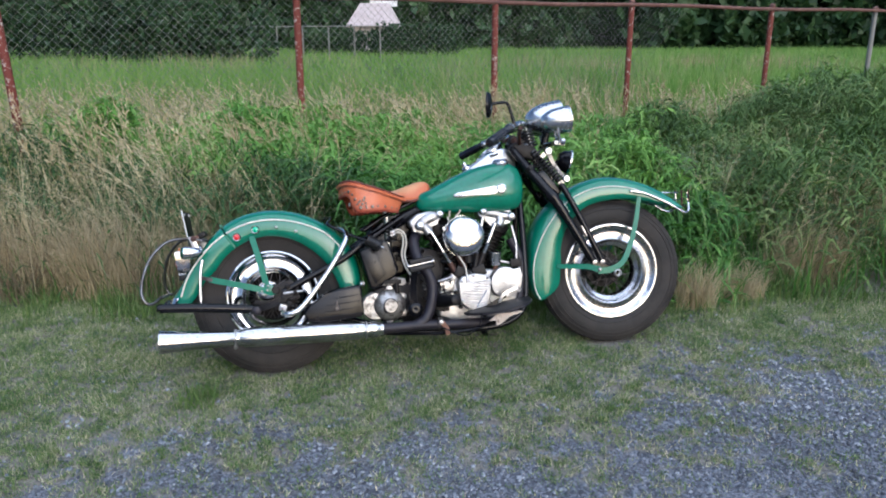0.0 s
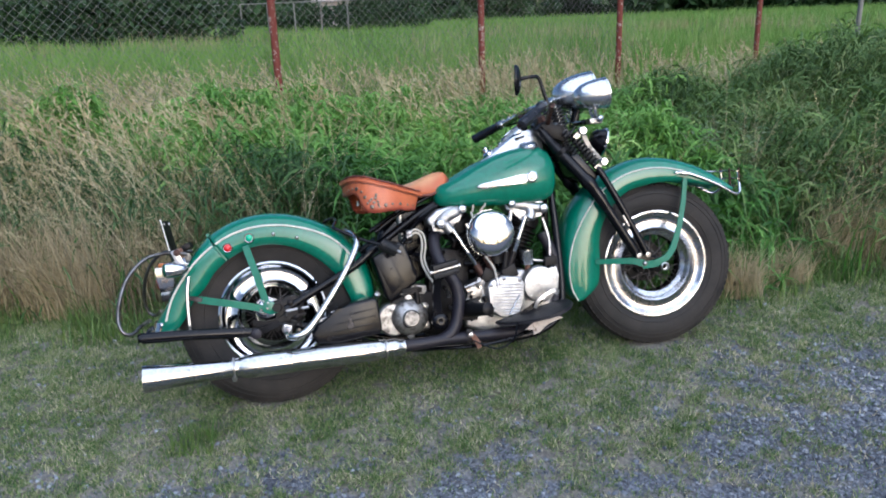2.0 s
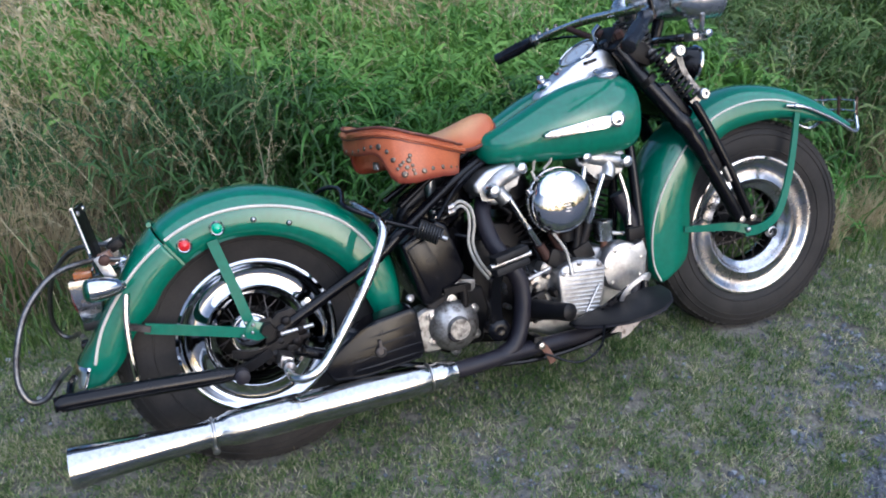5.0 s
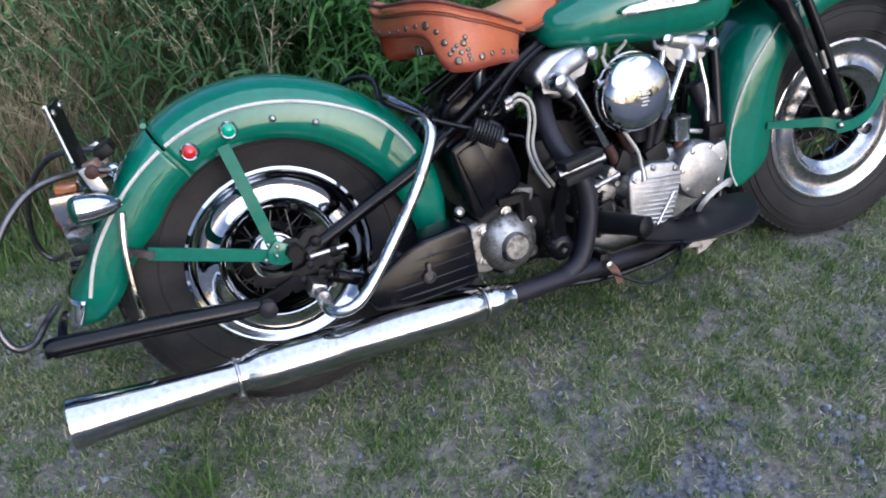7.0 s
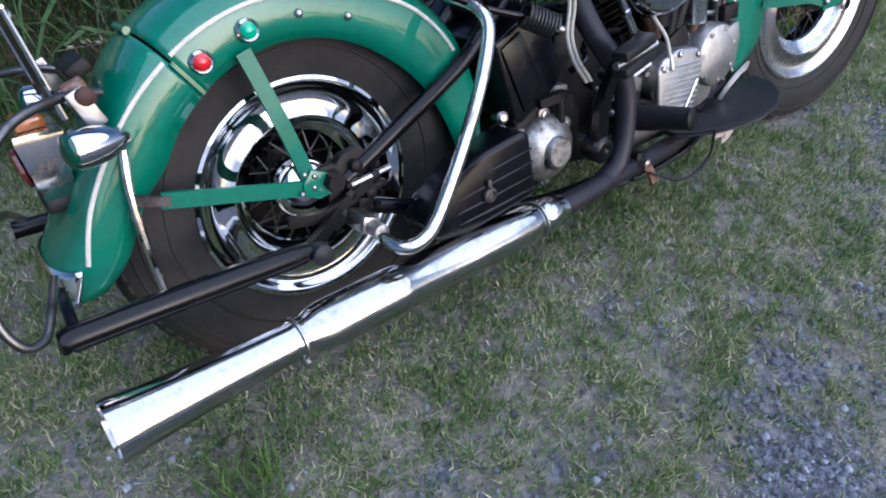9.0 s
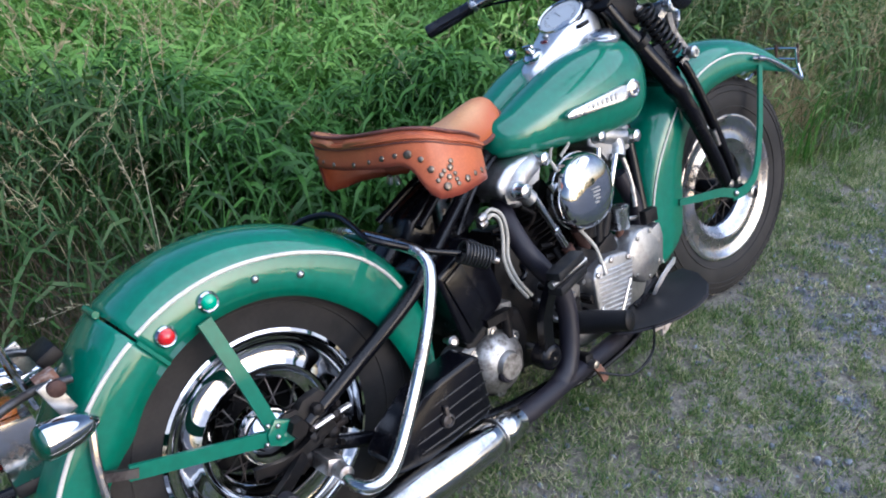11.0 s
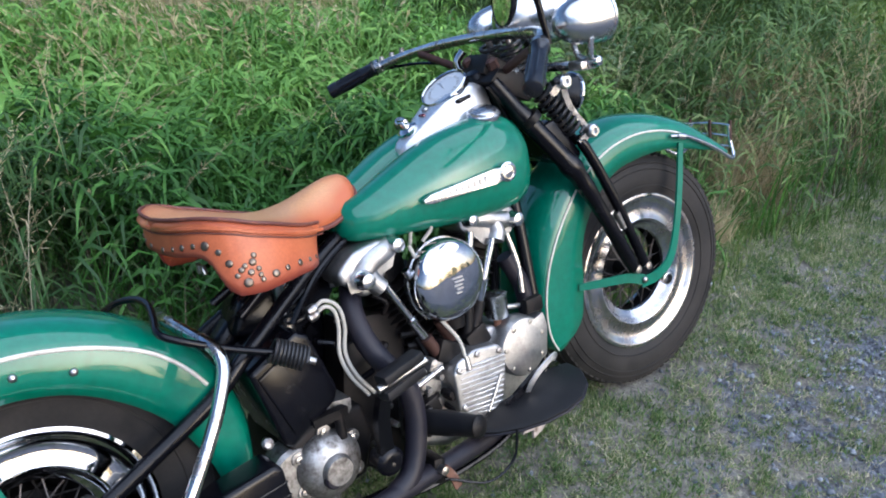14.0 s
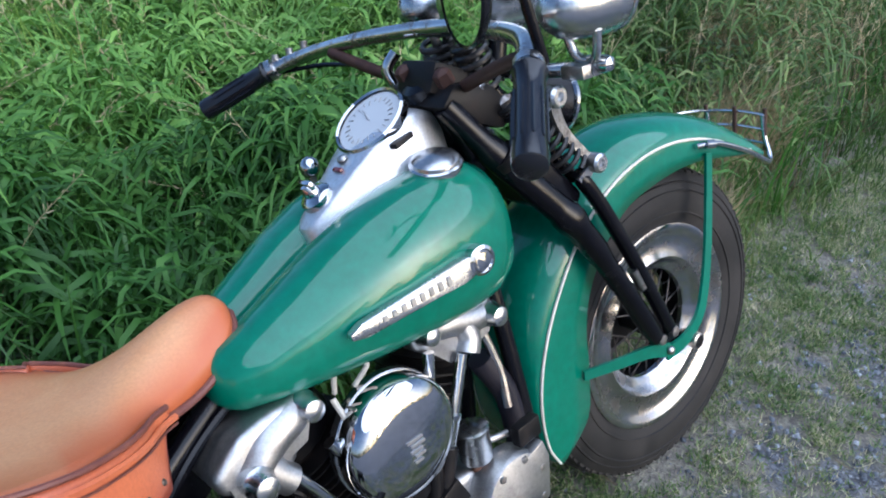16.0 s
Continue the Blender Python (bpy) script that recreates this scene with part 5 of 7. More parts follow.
add("lamp_window", block(bmnew(), (-0.350, 0, 0.520), (0.04, 0.06, 0.016), (0, 0, 0), 0.005), AMBER_LENS, "small amber top window", lamp)
add("tail_lens", lathe(bmnew(), [(0.030, 0.0), (0.030, 0.005), (0.022, 0.010), (0.0, 0.012)], (-0.374, 0.012, 0.455), (-1, 0.1, -0.15), 28), DARK_RED, "red tail lens", lamp)
for s in (-1, 1):
    f = Matrix.Diagonal((1, -s, 1, 1))
    sig = add("signal_lamp", lathe(bmnew(), [(0.004, -0.052), (0.009, -0.049), (0.017, -0.036), (0.023, -0.016), (0.0255, 0.0), (0.026, 0.016), (0.025, 0.022)], (-0.306, -0.160, 0.506), (-1, -0.15, 0.05), 30), CHROME, "chrome bullet signal lamp", None, f)
    add("signal_lens", dome(bmnew(), (-0.3275, -0.1632, 0.5071), (-1, -0.15, 0.05), 0.024, 0.012, 24), DARK_GREEN, "dark green lens", sig, f)
    add("signal_stem", rod(bmnew(), (-0.285, -0.148, 0.505), (-0.272, -0.098, 0.50), 0.006, 10), CHROME, "", sig, f)
    add("signal_bracket", block(bmnew(), (-0.290, -0.13, 0.545), (0.024, 0.008, 0.055), (0, -20, 0), 0.003), STEEL, "", sig, f)

# ---- exhaust ----
MA, MB = Vector((-0.412, -0.262, 0.170)), Vector((0.452, -0.206, 0.149))
md = (MB - MA).normalized()
prof = [(0.042, 0.012), (0.0435, -0.006), (0.0455, -0.006), (0.0455, 0.002), (0.0425, 0.03), (0.0375, 0.10), (0.0322, 0.20), (0.0292, 0.262), (0.0308, 0.266), (0.0308, 0.284), (0.0302, 0.287), (0.033, 0.295), (0.0382, 0.312), (0.0402, 0.34), (0.0406, 0.46),
        (0.0404, 0.462), (0.0404, 0.470), (0.0396, 0.472), (0.0396, 0.60), (0.0388, 0.70), (0.0372, 0.762), (0.034, 0.782), (0.031, 0.79), (0.031, 0.806), (0.0325, 0.81), (0.0325, 0.835), (0.029, 0.84), (0.027, 0.86)]
muffler = add("muffler", lathe(bmnew(), prof, MA, md, 56), PIPE_CHROME, "long dented chrome muffler")
add("muffler_bore", lathe(bmnew(), [(0.042, 0.012), (0.036, 0.10), (0.031, 0.2), (0, 0.2)], MA, md, 40), GRIME, "sooty muffler opening", muffler)
cpos = MA + md * 0.275
add("muffler_bolt", lathe(bmnew(), [(0.008, -0.008), (0.008, 0.008), (0, 0.010)], cpos + Vector((0.0, -0.02, -0.032)), (0, -1, -0.4), 12), STEEL, "", muffler)
for dd, rr in ((0.79, 0.0335), (0.275, 0.0318)):
    add("muffler_clamp", ring_tube(bmnew(), [MA + md * dd + (basis(md)[0] * math.cos(a) + basis(md)[1] * math.sin(a)) * rr for a in np.linspace(0, 2 * math.pi, 32, endpoint=False)], 0.0035, 6, True), STEEL, "", muffler)
pipe = add("exhaust_pipe", bent(bmnew(), [(0.44, -0.207, 0.150), (0.52, -0.200, 0.150), (0.62, -0.186, 0.150), (0.78, -0.160, 0.140), (0.92, -0.13, 0.135), (1.03, -0.10, 0.16), (1.085, -0.07, 0.27), (1.09, -0.06, 0.40), (1.055, -0.05, 0.49)], 0.0215, 16), EXHAUST, "dull black exhaust pipe")
add("rear_header", bent(bmnew(), [(0.585, -0.188, 0.150), (0.625, -0.184, 0.170), (0.652, -0.178, 0.215), (0.668, -0.172, 0.285), (0.662, -0.165, 0.345), (0.632, -0.152, 0.400), (0.612, -0.13, 0.45), (0.612, -0.095, 0.505), (0.64, -0.05, 0.54)], 0.0225, 18), EXHAUST, "dull black curved header pipe", pipe)
add("pipe_clamp", block(bmnew(), (0.69, -0.165, 0.152), (0.028, 0.06, 0.055), (0, 10, 0), 0.008), GRIME, "", pipe)
add("clamp_bolt", lathe(bmnew(), [(0.009, -0.01), (0.009, 0.012), (0, 0.014)], (0.692, -0.20, 0.158), (0, -1, 0), 12), STEEL, "", pipe)
add("clamp_tab", flat_bar(bmnew(), [(0.70, -0.195, 0.155), (0.715, -0.20, 0.13), (0.722, -0.205, 0.105)], 0.018, 0.006), RUST, "", pipe)

# ---- tool box ----
outline = [(0.126, 0.236), (0.150, 0.268), (0.225, 0.312), (0.262, 0.326), (0.352, 0.338), (0.366, 0.328), (0.374, 0.222), (0.362, 0.208), (0.215, 0.190), (0.145, 0.200)]
tool_box = add("tool_box", plate(bmnew(), outline, -0.222, -0.15, 0.010, 3), BLACK, "black ribbed tool box")
for u0, u1, w0, w1 in ((0.215, 0.368, 0.285, 0.301), (0.175, 0.370, 0.258, 0.276), (0.155, 0.371, 0.233, 0.250), (0.165, 0.370, 0.213, 0.226)):
    add("rib", ring_tube(bmnew(), [(u0, -0.220, w0), ((u0 + u1) / 2, -0.2215, (w0 + w1) / 2), (u1, -0.220, w1)], [0.0012, 0.0026, 0.002], 8), BLACK, "", tool_box)
add("latch", lathe(bmnew(), [(0.013, 0.0), (0.013, -0.008), (0.009, -0.010), (0.007, -0.006), (0.0, -0.006)], (0.263, -0.222, 0.25), segs=20), SPOKE, "round dull steel latch", tool_box)
add("latch_tab", block(bmnew(), (0.263, -0.227, 0.268), (0.008, 0.008, 0.022), (0, 0, 0), 0.002), SPOKE, "", tool_box)

# ---- battery box and oil tank ----
box = add("battery_box", plate(bmnew(), [(0.372, 0.470), (0.472, 0.520), (0.497, 0.505), (0.535, 0.385), (0.525, 0.36), (0.428, 0.305), (0.41, 0.315)], -0.132, 0.02, 0.010, 3), BLACK, "black battery box")
add("box_panel", plate(bmnew(), [(0.385, 0.458), (0.432, 0.482), (0.480, 0.372), (0.432, 0.330)], -0.138, -0.130, 0.004), BLACK, "", box)
add("oil_tank", plate(bmnew(), [(0.36, 0.48), (0.45, 0.56), (0.57, 0.59), (0.62, 0.50), (0.60, 0.36), (0.43, 0.30)], 0.03, 0.13, 0.02, 3), BLACK, "black oil tank", box)
add("grease_cap", lathe(bmnew(), [(0.006, 0.012), (0.006, -0.016), (0.011, -0.018), (0.011, -0.030), (0.006, -0.034), (0, -0.034)], (0.383, -0.110, 0.331), (0.25, 1, -0.25), 14), STEEL, "small bright knob", box)

# ---- engine ----
engine = add("engine", plate(bmnew(), [(0.70, 0.17), (0.78, 0.135), (0.93, 0.135), (1.04, 0.17), (1.065, 0.25), (1.04, 0.33), (0.95, 0.365), (0.80, 0.365), (0.71, 0.31)], -0.105, 0.10, 0.015, 3), ALU, "grimy aluminium V-twin engine")
for name, base, top in (("rear_cylinder", Vector((0.825, 0, 0.35)), Vector((0.715, 0, 0.575))), ("front_cylinder", Vector((0.905, 0, 0.35)), Vector((1.005, 0, 0.575)))):
    d = (top - base)
    L = d.length
    prof = [(0.048, 0.0)]
    n = 11
    for k in range(n):
        a = L * (0.10 + 0.62 * k / (n - 1))
        prof += [(0.050, a - 0.0055), (0.074 - 0.004 * (k % 2), a - 0.003), (0.074 - 0.004 * (k % 2), a), (0.050, a + 0.0025)]
    prof += [(0.055, L * 0.78), (0.066, L * 0.8), (0.068, L * 0.95), (0.05, L * 1.03), (0, L * 1.05)]
    add(name, lathe(bmnew(), prof, base, d, 36), GRIME, "black finned iron cylinder", engine)


def rocker(name, outline, nuts):
    rb = add(name, plate(bmnew(), outline, -0.104, -0.02, 0.012, 3), ALU, "cast aluminium rocker box", engine)
    for at, r in nuts:
        add("nut", lathe(bmnew(), [(r * 1.25, 0.02), (r * 1.25, 0.004), (r * 1.05, 0.0), (r, -0.012), (r * 0.9, -0.018), (r * 0.45, -0.021), (0, -0.0215)], at, segs=24), POLISHED, "domed aluminium nut", rb)
    return rb


rb = rocker("rocker_box", [(0.592, 0.589), (0.632, 0.619), (0.685, 0.630), (0.735, 0.628), (0.748, 0.612), (0.738, 0.593), (0.706, 0.579), (0.699, 0.556), (0.679, 0.537), (0.655, 0.526), (0.636, 0.528), (0.621, 0.553), (0.597, 0.563)], [((0.637, -0.124, 0.567), 0.0165), ((0.727, -0.106, 0.613), 0.0155)])
add("rocker_neck", bent(bmnew(), [(0.640, -0.098, 0.567), (0.668, -0.096, 0.592), (0.700, -0.092, 0.604), (0.725, -0.084, 0.610)], 0.024, 14), ALU, "", rb)
add("rocker_neck", bent(bmnew(), [(0.655, -0.096, 0.580), (0.664, -0.102, 0.556), (0.680, -0.104, 0.535)], 0.020, 14), ALU, "", rb)
rb = rocker("rocker_box", [(0.897, 0.610), (0.908, 0.630), (0.97, 0.634), (1.047, 0.622), (1.066, 0.596), (1.060, 0.574), (1.040, 0.560), (1.010, 0.541), (0.985, 0.542), (0.965, 0.559), (0.93, 0.579), (0.905, 0.592)], [((1.046, -0.112, 0.588), 0.016), ((0.922, -0.108, 0.615), 0.014)])
add("rocker_neck", bent(bmnew(), [(0.93, -0.085, 0.612), (0.97, -0.092, 0.606), (1.01, -0.094, 0.594), (1.045, -0.090, 0.588)], 0.023, 14), ALU, "", rb)
add("rocker_neck", bent(bmnew(), [(0.995, -0.096, 0.595), (0.998, -0.102, 0.570), (0.988, -0.106, 0.552)], 0.020, 14), ALU, "", rb)
add("front_head_top", block(bmnew(), (0.985, -0.03, 0.61), (0.12, 0.12, 0.04), (0, 0, 0), 0.012), ALU, "", engine)
for a, b in (((0.682, -0.112, 0.545), (0.792, -0.112, 0.345)), ((0.738, -0.112, 0.556), (0.824, -0.112, 0.380)), ((0.972, -0.115, 0.562), (0.893, -0.112, 0.385)), ((0.918, -0.110, 0.590), (0.872, -0.110, 0.375))):
    a, b = Vector(a), Vector(b)
    prod = add("pushrod_tube", ring_tube(bmnew(), [a, a.lerp(b, 0.45), a.lerp(b, 0.46), a.lerp(b, 0.5), a.lerp(b, 0.51), b], [0.0085, 0.0085, 0.0115, 0.0115, 0.010, 0.010], 14), CHROME, "chrome pushrod tube", engine)
    add("collar", ring_tube(bmnew(), [a.lerp(b, 0.72), a.lerp(b, 1.02)], 0.0135, 14), DARK_RUST if b.x < 0.85 else GRIME, "", prod)
add("tappet_block", block(bmnew(), (0.812, -0.105, 0.352), (0.07, 0.05, 0.05), (0, 28, 0), 0.008), GRIME, "", engine)
add("tappet_block", block(bmnew(), (0.888, -0.105, 0.358), (0.06, 0.05, 0.05), (0, -22, 0), 0.008), GRIME, "", engine)
timing = add("timing_cover", plate(bmnew(), [(0.785, 0.316), (0.80, 0.338), (0.85, 0.352), (0.915, 0.342), (0.932, 0.318), (0.926, 0.252), (0.905, 0.196), (0.878, 0.180), (0.825, 0.198), (0.788, 0.230)], -0.158, -0.10, 0.008, 3), ALU, "ribbed aluminium timing cover", engine)
for k in range(11):
    w = 0.206 + k * 0.0112
    u0, u1 = 0.797 + 0.0025 * abs(k - 6) + (0.022 if k == 0 else 0), 0.900 + 0.0030 * k
    bow = 0.0012 * math.sin(k * 2.3)
    add("rib", ring_tube(bmnew(), [(u0, -0.158, w + 0.005), ((u0 + u1) / 2, -0.1590, w + bow), (min(u1, 0.927), -0.158, w - 0.005)], [0.0015, 0.0038, 0.0030], 8), ALU, "", timing)
add("cover_stripe", ring_tube(bmnew(), [(0.858, -0.164, 0.204), (0.906, -0.164, 0.276)], 0.0028, 8), POLISHED, "", timing)
for at in ((0.80, -0.158, 0.322), (0.913, -0.158, 0.328), (0.80, -0.158, 0.237), (0.888, -0.158, 0.196), (0.852, -0.158, 0.341)):
    add("screw", lathe(bmnew(), [(0.007, 0.002), (0.007, -0.004), (0.003, -0.006), (0, -0.005)], at, segs=12), STEEL, "", timing)
bm = lathe(bmnew(), [(0.070, 0.03), (0.070, -0.005), (0.066, -0.012), (0.04, -0.018), (0.0, -0.020)], (1.0, -0.135, 0.302), segs=48)
gen = add("generator_cover", bm, ALU, "round cast aluminium generator cover", engine)
for k in range(7):
    a = 2 * math.pi * k / 7 + 0.3
    add("screw", lathe(bmnew(), [(0.006, 0.002), (0.006, -0.005), (0, -0.006)], (1.0 + 0.058 * math.cos(a), -0.146, 0.302 + 0.058 * math.sin(a)), segs=10), STEEL, "", gen)
add("generator_strap", plate(bmnew(), [(1.005, 0.350), (1.065, 0.365), (1.075, 0.33), (1.062, 0.26), (1.042, 0.255), (1.03, 0.30)], -0.150, -0.12, 0.004), ALU, "", gen)
add("generator_tab", block(bmnew(), (1.052, -0.13, 0.385), (0.05, 0.02, 0.035), (0, 0, 0), 0.004), GRIME, "", gen)

# air cleaner
AC = (0.828, -0.126, 0.512)
air = add("air_cleaner", lathe(bmnew(), [(0.0, -0.034), (0.03, -0.0335), (0.055, -0.031), (0.074, -0.026), (0.084, -0.018), (0.0885, -0.008), (0.0885, 0.012), (0.086, 0.022), (0.078, 0.026), (0.03, 0.028)], AC, segs=72), CHROME, "round domed chrome air cleaner", engine)
add("air_cleaner_band", lathe(bmnew(), [(0.0875, 0.016), (0.090, 0.016), (0.090, 0.028), (0.08, 0.032), (0.06, 0.034)], AC, segs=64), POLISHED, "", air)
for k in range(4):
    a = 0.6 + k * 1.57
    add("clip", block(bmnew(), (AC[0] + 0.084 * math.cos(a), -0.118, AC[2] + 0.084 * math.sin(a)), (0.010, 0.02, 0.010), (0, 0, 0), 0.002), STEEL, "", air)
bm = bmnew()
for k in range(5):
    block(bm, (AC[0] + 0.002 + (k % 2) * 0.004, -0.1612, AC[2] + 0.008 - k * 0.008), (0.026 - 0.003 * k, 0.0012, 0.0035), (0, 0, 0), 0)
add("embossed_bars", bm, ALU, "", air)
add("carburettor", lathe(bmnew(), [(0.03, -0.09), (0.034, -0.05), (0.026, -0.03), (0.026, 0.02), (0.0, 0.03)], (0.86, -0.06, 0.47), (0.1, 1, 0), 20), ALU, "", engine)
add("carburettor_bowl", lathe(bmnew(), [(0.0, -0.02), (0.026, -0.018), (0.028, 0.03), (0.0, 0.032)], (0.845, -0.10, 0.415), (0, 0, 1), 20), GRIME, "", engine)
add("breather_can", lathe(bmnew(), [(0.0, -0.028), (0.024, -0.027), (0.026, -0.023), (0.026, 0.020), (0.0275, 0.022), (0.0275, 0.028), (0.022, 0.031), (0, 0.032)], (0.966, -0.105, 0.405), (0, 0, 1), 32), POLISHED, "small chrome canister", engine)
add("can_stem", rod(bmnew(), (0.966, -0.105, 0.38), (0.966, -0.10, 0.345), 0.010, 12), RUST, "", engine)
add("can_pipe", rod(bmnew(), (0.985, -0.105, 0.395), (1.03, -0.11, 0.385), 0.006, 10), STEEL, "", engine)
add("horn_bracket", bent(bmnew(), [(1.06, -0.06, 0.55), (1.075, -0.07, 0.47), (1.07, -0.08, 0.40)], 0.007, 8), STEEL, "", engine)
add("oil_line", bent(bmnew(), [(0.765, -0.10, 0.60), (0.770, -0.12, 0.55), (0.768, -0.125, 0.48), (0.80, -0.13, 0.425), (0.822, -0.145, 0.38), (0.826, -0.155, 0.33)], 0.0042, 8), CREAM, "thin pale oil line", engine)
add("line_fitting", rod(bmnew(), (0.826, -0.152, 0.345), (0.826, -0.158, 0.315), 0.008, 10), STEEL, "", engine)
add("spark_lead", bent(bmnew(), [(0.80, -0.10, 0.60), (0.82, -0.11, 0.625), (0.80, -0.11, 0.64), (0.778, -0.10, 0.63), (0.775, -0.09, 0.60)], 0.0038, 8), CREAM, "", engine)
for off in (0, 0.013):
    hose = add("oil_hose", bent(bmnew(), [(0.520, -0.125, 0.536 + off * 0.9), (0.542, -0.128, 0.545 + off * 0.9), (0.558 + off * 0.7, -0.13, 0.530 + off * 0.5), (0.560 + off, -0.13, 0.495), (0.552 + off * 0.9, -0.13, 0.445), (0.565 + off * 0.9, -0.132, 0.395), (0.595 + off, -0.135, 0.345)], 0.0040, 10), CREAM, "pale rubber oil hose", engine)
    add("hose_fitting", lathe(bmnew(), [(0.0, -0.01), (0.010, -0.008), (0.011, 0.006), (0.007, 0.012)], (0.516, -0.124, 0.534 + off * 0.9), (1, -0.1, 0.3), 12), STEEL, "", hose)
for k, (c, s_, t) in enumerate((((0.745, -0.095, 0.30), (0.06, 0.06, 0.05), 10), ((0.735, -0.11, 0.255), (0.05, 0.05, 0.04), -15), ((0.77, -0.105, 0.335), (0.035, 0.04, 0.03), 30), ((0.72, -0.10, 0.215), (0.06, 0.05, 0.04), 5))):
    add("oil_pump", block(bmnew(), c, s_, (0, t, 0), 0.008), GRIME if k % 2 else DIRTY_ALU, "", engine)
for k in range(9):
    rr = random.Random(k)
    at = (0.70 + 0.10 * rr.random(), -0.13 - 0.01 * rr.random(), 0.20 + 0.15 * rr.random())
    add("fitting", lathe(bmnew(), [(0.009, 0.02), (0.009, -0.004), (0.006, -0.010), (0, -0.010)], at, segs=8), STEEL if k % 2 else GRIME, "", engine)
add("link_rod", rod(bmnew(), (0.70, -0.15, 0.325), (0.765, -0.15, 0.342), 0.006, 8), STEEL, "", engine)

# gearbox
gear = add("gearbox", plate(bmnew(), [(0.410, 0.255), (0.425, 0.305), (0.50, 0.335), (0.585, 0.325), (0.60, 0.26), (0.57, 0.175), (0.47, 0.160), (0.42, 0.19)], -0.115, 0.10, 0.012, 3), GRIME, "grimy gearbox case")
cov = add("gearbox_cover", lathe(bmnew(), [(0.066, 0.02), (0.068, -0.006), (0.060, -0.020), (0.045, -0.030), (0.032, -0.036), (0.029, -0.046), (0.027, -0.049), (0.0, -0.050)], (0.490, -0.118, 0.238), (0, 1, 0), 48), DIRTY_ALU, "round cast aluminium gearbox cover", gear)
add("cover_boss", lathe(bmnew(), [(0.020, 0.02), (0.020, -0.004), (0.0165, -0.008), (0.0, -0.009)], (0.478, -0.158, 0.226), segs=28), EXHAUST, "", cov)
for k in range(6):
    a = 0.5 + 2 * math.pi * k / 6
    lug = add("lug", lathe(bmnew(), [(0.014, 0.02), (0.014, -0.010), (0.0, -0.012)], (0.490 + 0.068 * math.cos(a), -0.112, 0.238 + 0.068 * math.sin(a)), segs=16), DIRTY_ALU, "", cov)
    add("screw", lathe(bmnew(), [(0.008, 0.0), (0.008, -0.005), (0.004, -0.006), (0.004, -0.003), (0, -0.003)], (0.490 + 0.068 * math.cos(a), -0.122, 0.238 + 0.068 * math.sin(a)), segs=12), STEEL, "", cov)
add("gearbox_top", block(bmnew(), (0.51, -0.08, 0.335), (0.11, 0.07, 0.04), (0, 8, 0), 0.008), DIRTY_ALU, "", gear)
add("clutch_arm", flat_bar(bmnew(), [(0.47, -0.13, 0.335), (0.51, -0.135, 0.338), (0.54, -0.13, 0.335)], 0.018, 0.02), GRIME, "", gear)
add("clutch_pin", rod(bmnew(), (0.522, -0.135, 0.34), (0.522, -0.135, 0.285), 0.010, 12), GRIME, "", gear)
add("end_cover", lathe(bmnew(), [(0.062, 0.04), (0.062, -0.01), (0.055, -0.018), (0.0, -0.02)], (0.432, -0.10, 0.235), (0, 1, 0), 36), DIRTY_ALU, "", gear)
# kick starter
kick = add("kick_arm", flat_bar(bmnew(), [(0.592, -0.172, 0.205), (0.585, -0.178, 0.25), (0.583, -0.188, 0.31), (0.588, -0.205, 0.365), (0.598, -0.225, 0.408)], (0.034, 0.022), 0.018), BLACK, "black kick starter arm")
add("kick_hub", lathe(bmnew(), [(0.030, 0.02), (0.030, -0.012), (0.022, -0.020), (0.010, -0.022), (0.0, -0.018)], (0.590, -0.170, 0.218), segs=28), BLACK, "", kick)
for dw in (-0.014, 0.016):
    add("pedal_rubber", block(bmnew(), (0.612, -0.240, 0.408 + dw), (0.10, 0.035, 0.020), (0, -8, 8), 0.006), RUBBER, "black rubber pedal pad", kick)
add("pedal_pin", rod(bmnew(), (0.556, -0.246, 0.402), (0.668, -0.242, 0.418), 0.008, 12), STEEL, "", kick)

# foot boards, pedals, stand
board_out = [(0.800, -0.165), (0.805, -0.190), (0.828, -0.218), (0.87, -0.252), (0.92, -0.278), (0.97, -0.291), (1.02, -0.290), (1.062, -0.268), (1.088, -0.228), (1.090, -0.185), (1.05, -0.165), (0.9, -0.158)]
for s in (-1, 1):
    f = Matrix.Diagonal((1, -s, 1, 1)) @ pose(0.95, -0.16, 0.206, 8, -11, 0) @ pose(-0.95, 0.16, 0)
    bm = bmnew()
    plate(bm, [(u, v) for u, v in board_out], 0, 0.012, 0.003)
    bm.transform(Matrix(((1, 0, 0, 0), (0, 0, 1, 0), (0, 1, 0, 0), (0, 0, 0, 1))))
    fbd = add("foot_board", bm, RUBBER, "black rubber foot board with worn rim", None, f)
    rim = ring_tube(bmnew(), [(u, v, 0.004) for u, v in board_out], 0.0028, 8, True)
    add("board_rim", rim, EXHAUST, "", fbd, f)
    add("board_bracket", rod(bmnew(), (0.90, -0.18, -0.005), (0.90, -0.09, -0.05), 0.011, 10), BLACK, "", fbd, f)
brake = add("brake_pedal", flat_bar(bmnew(), [(0.90, -0.175, 0.205), (0.94, -0.18, 0.225), (0.985, -0.182, 0.248)], 0.014, 0.010), BLACK, "black foot brake pedal")
add("pedal_frame", flat_bar(bmnew(), [(0.952, -0.192, 0.222), (0.960, -0.202, 0.245), (0.985, -0.206, 0.266), (1.030, -0.202, 0.281), (1.046, -0.192, 0.275), (1.042, -0.186, 0.262)], 0.012, 0.004), DASH_CHROME, "bright folded pedal plate", brake)
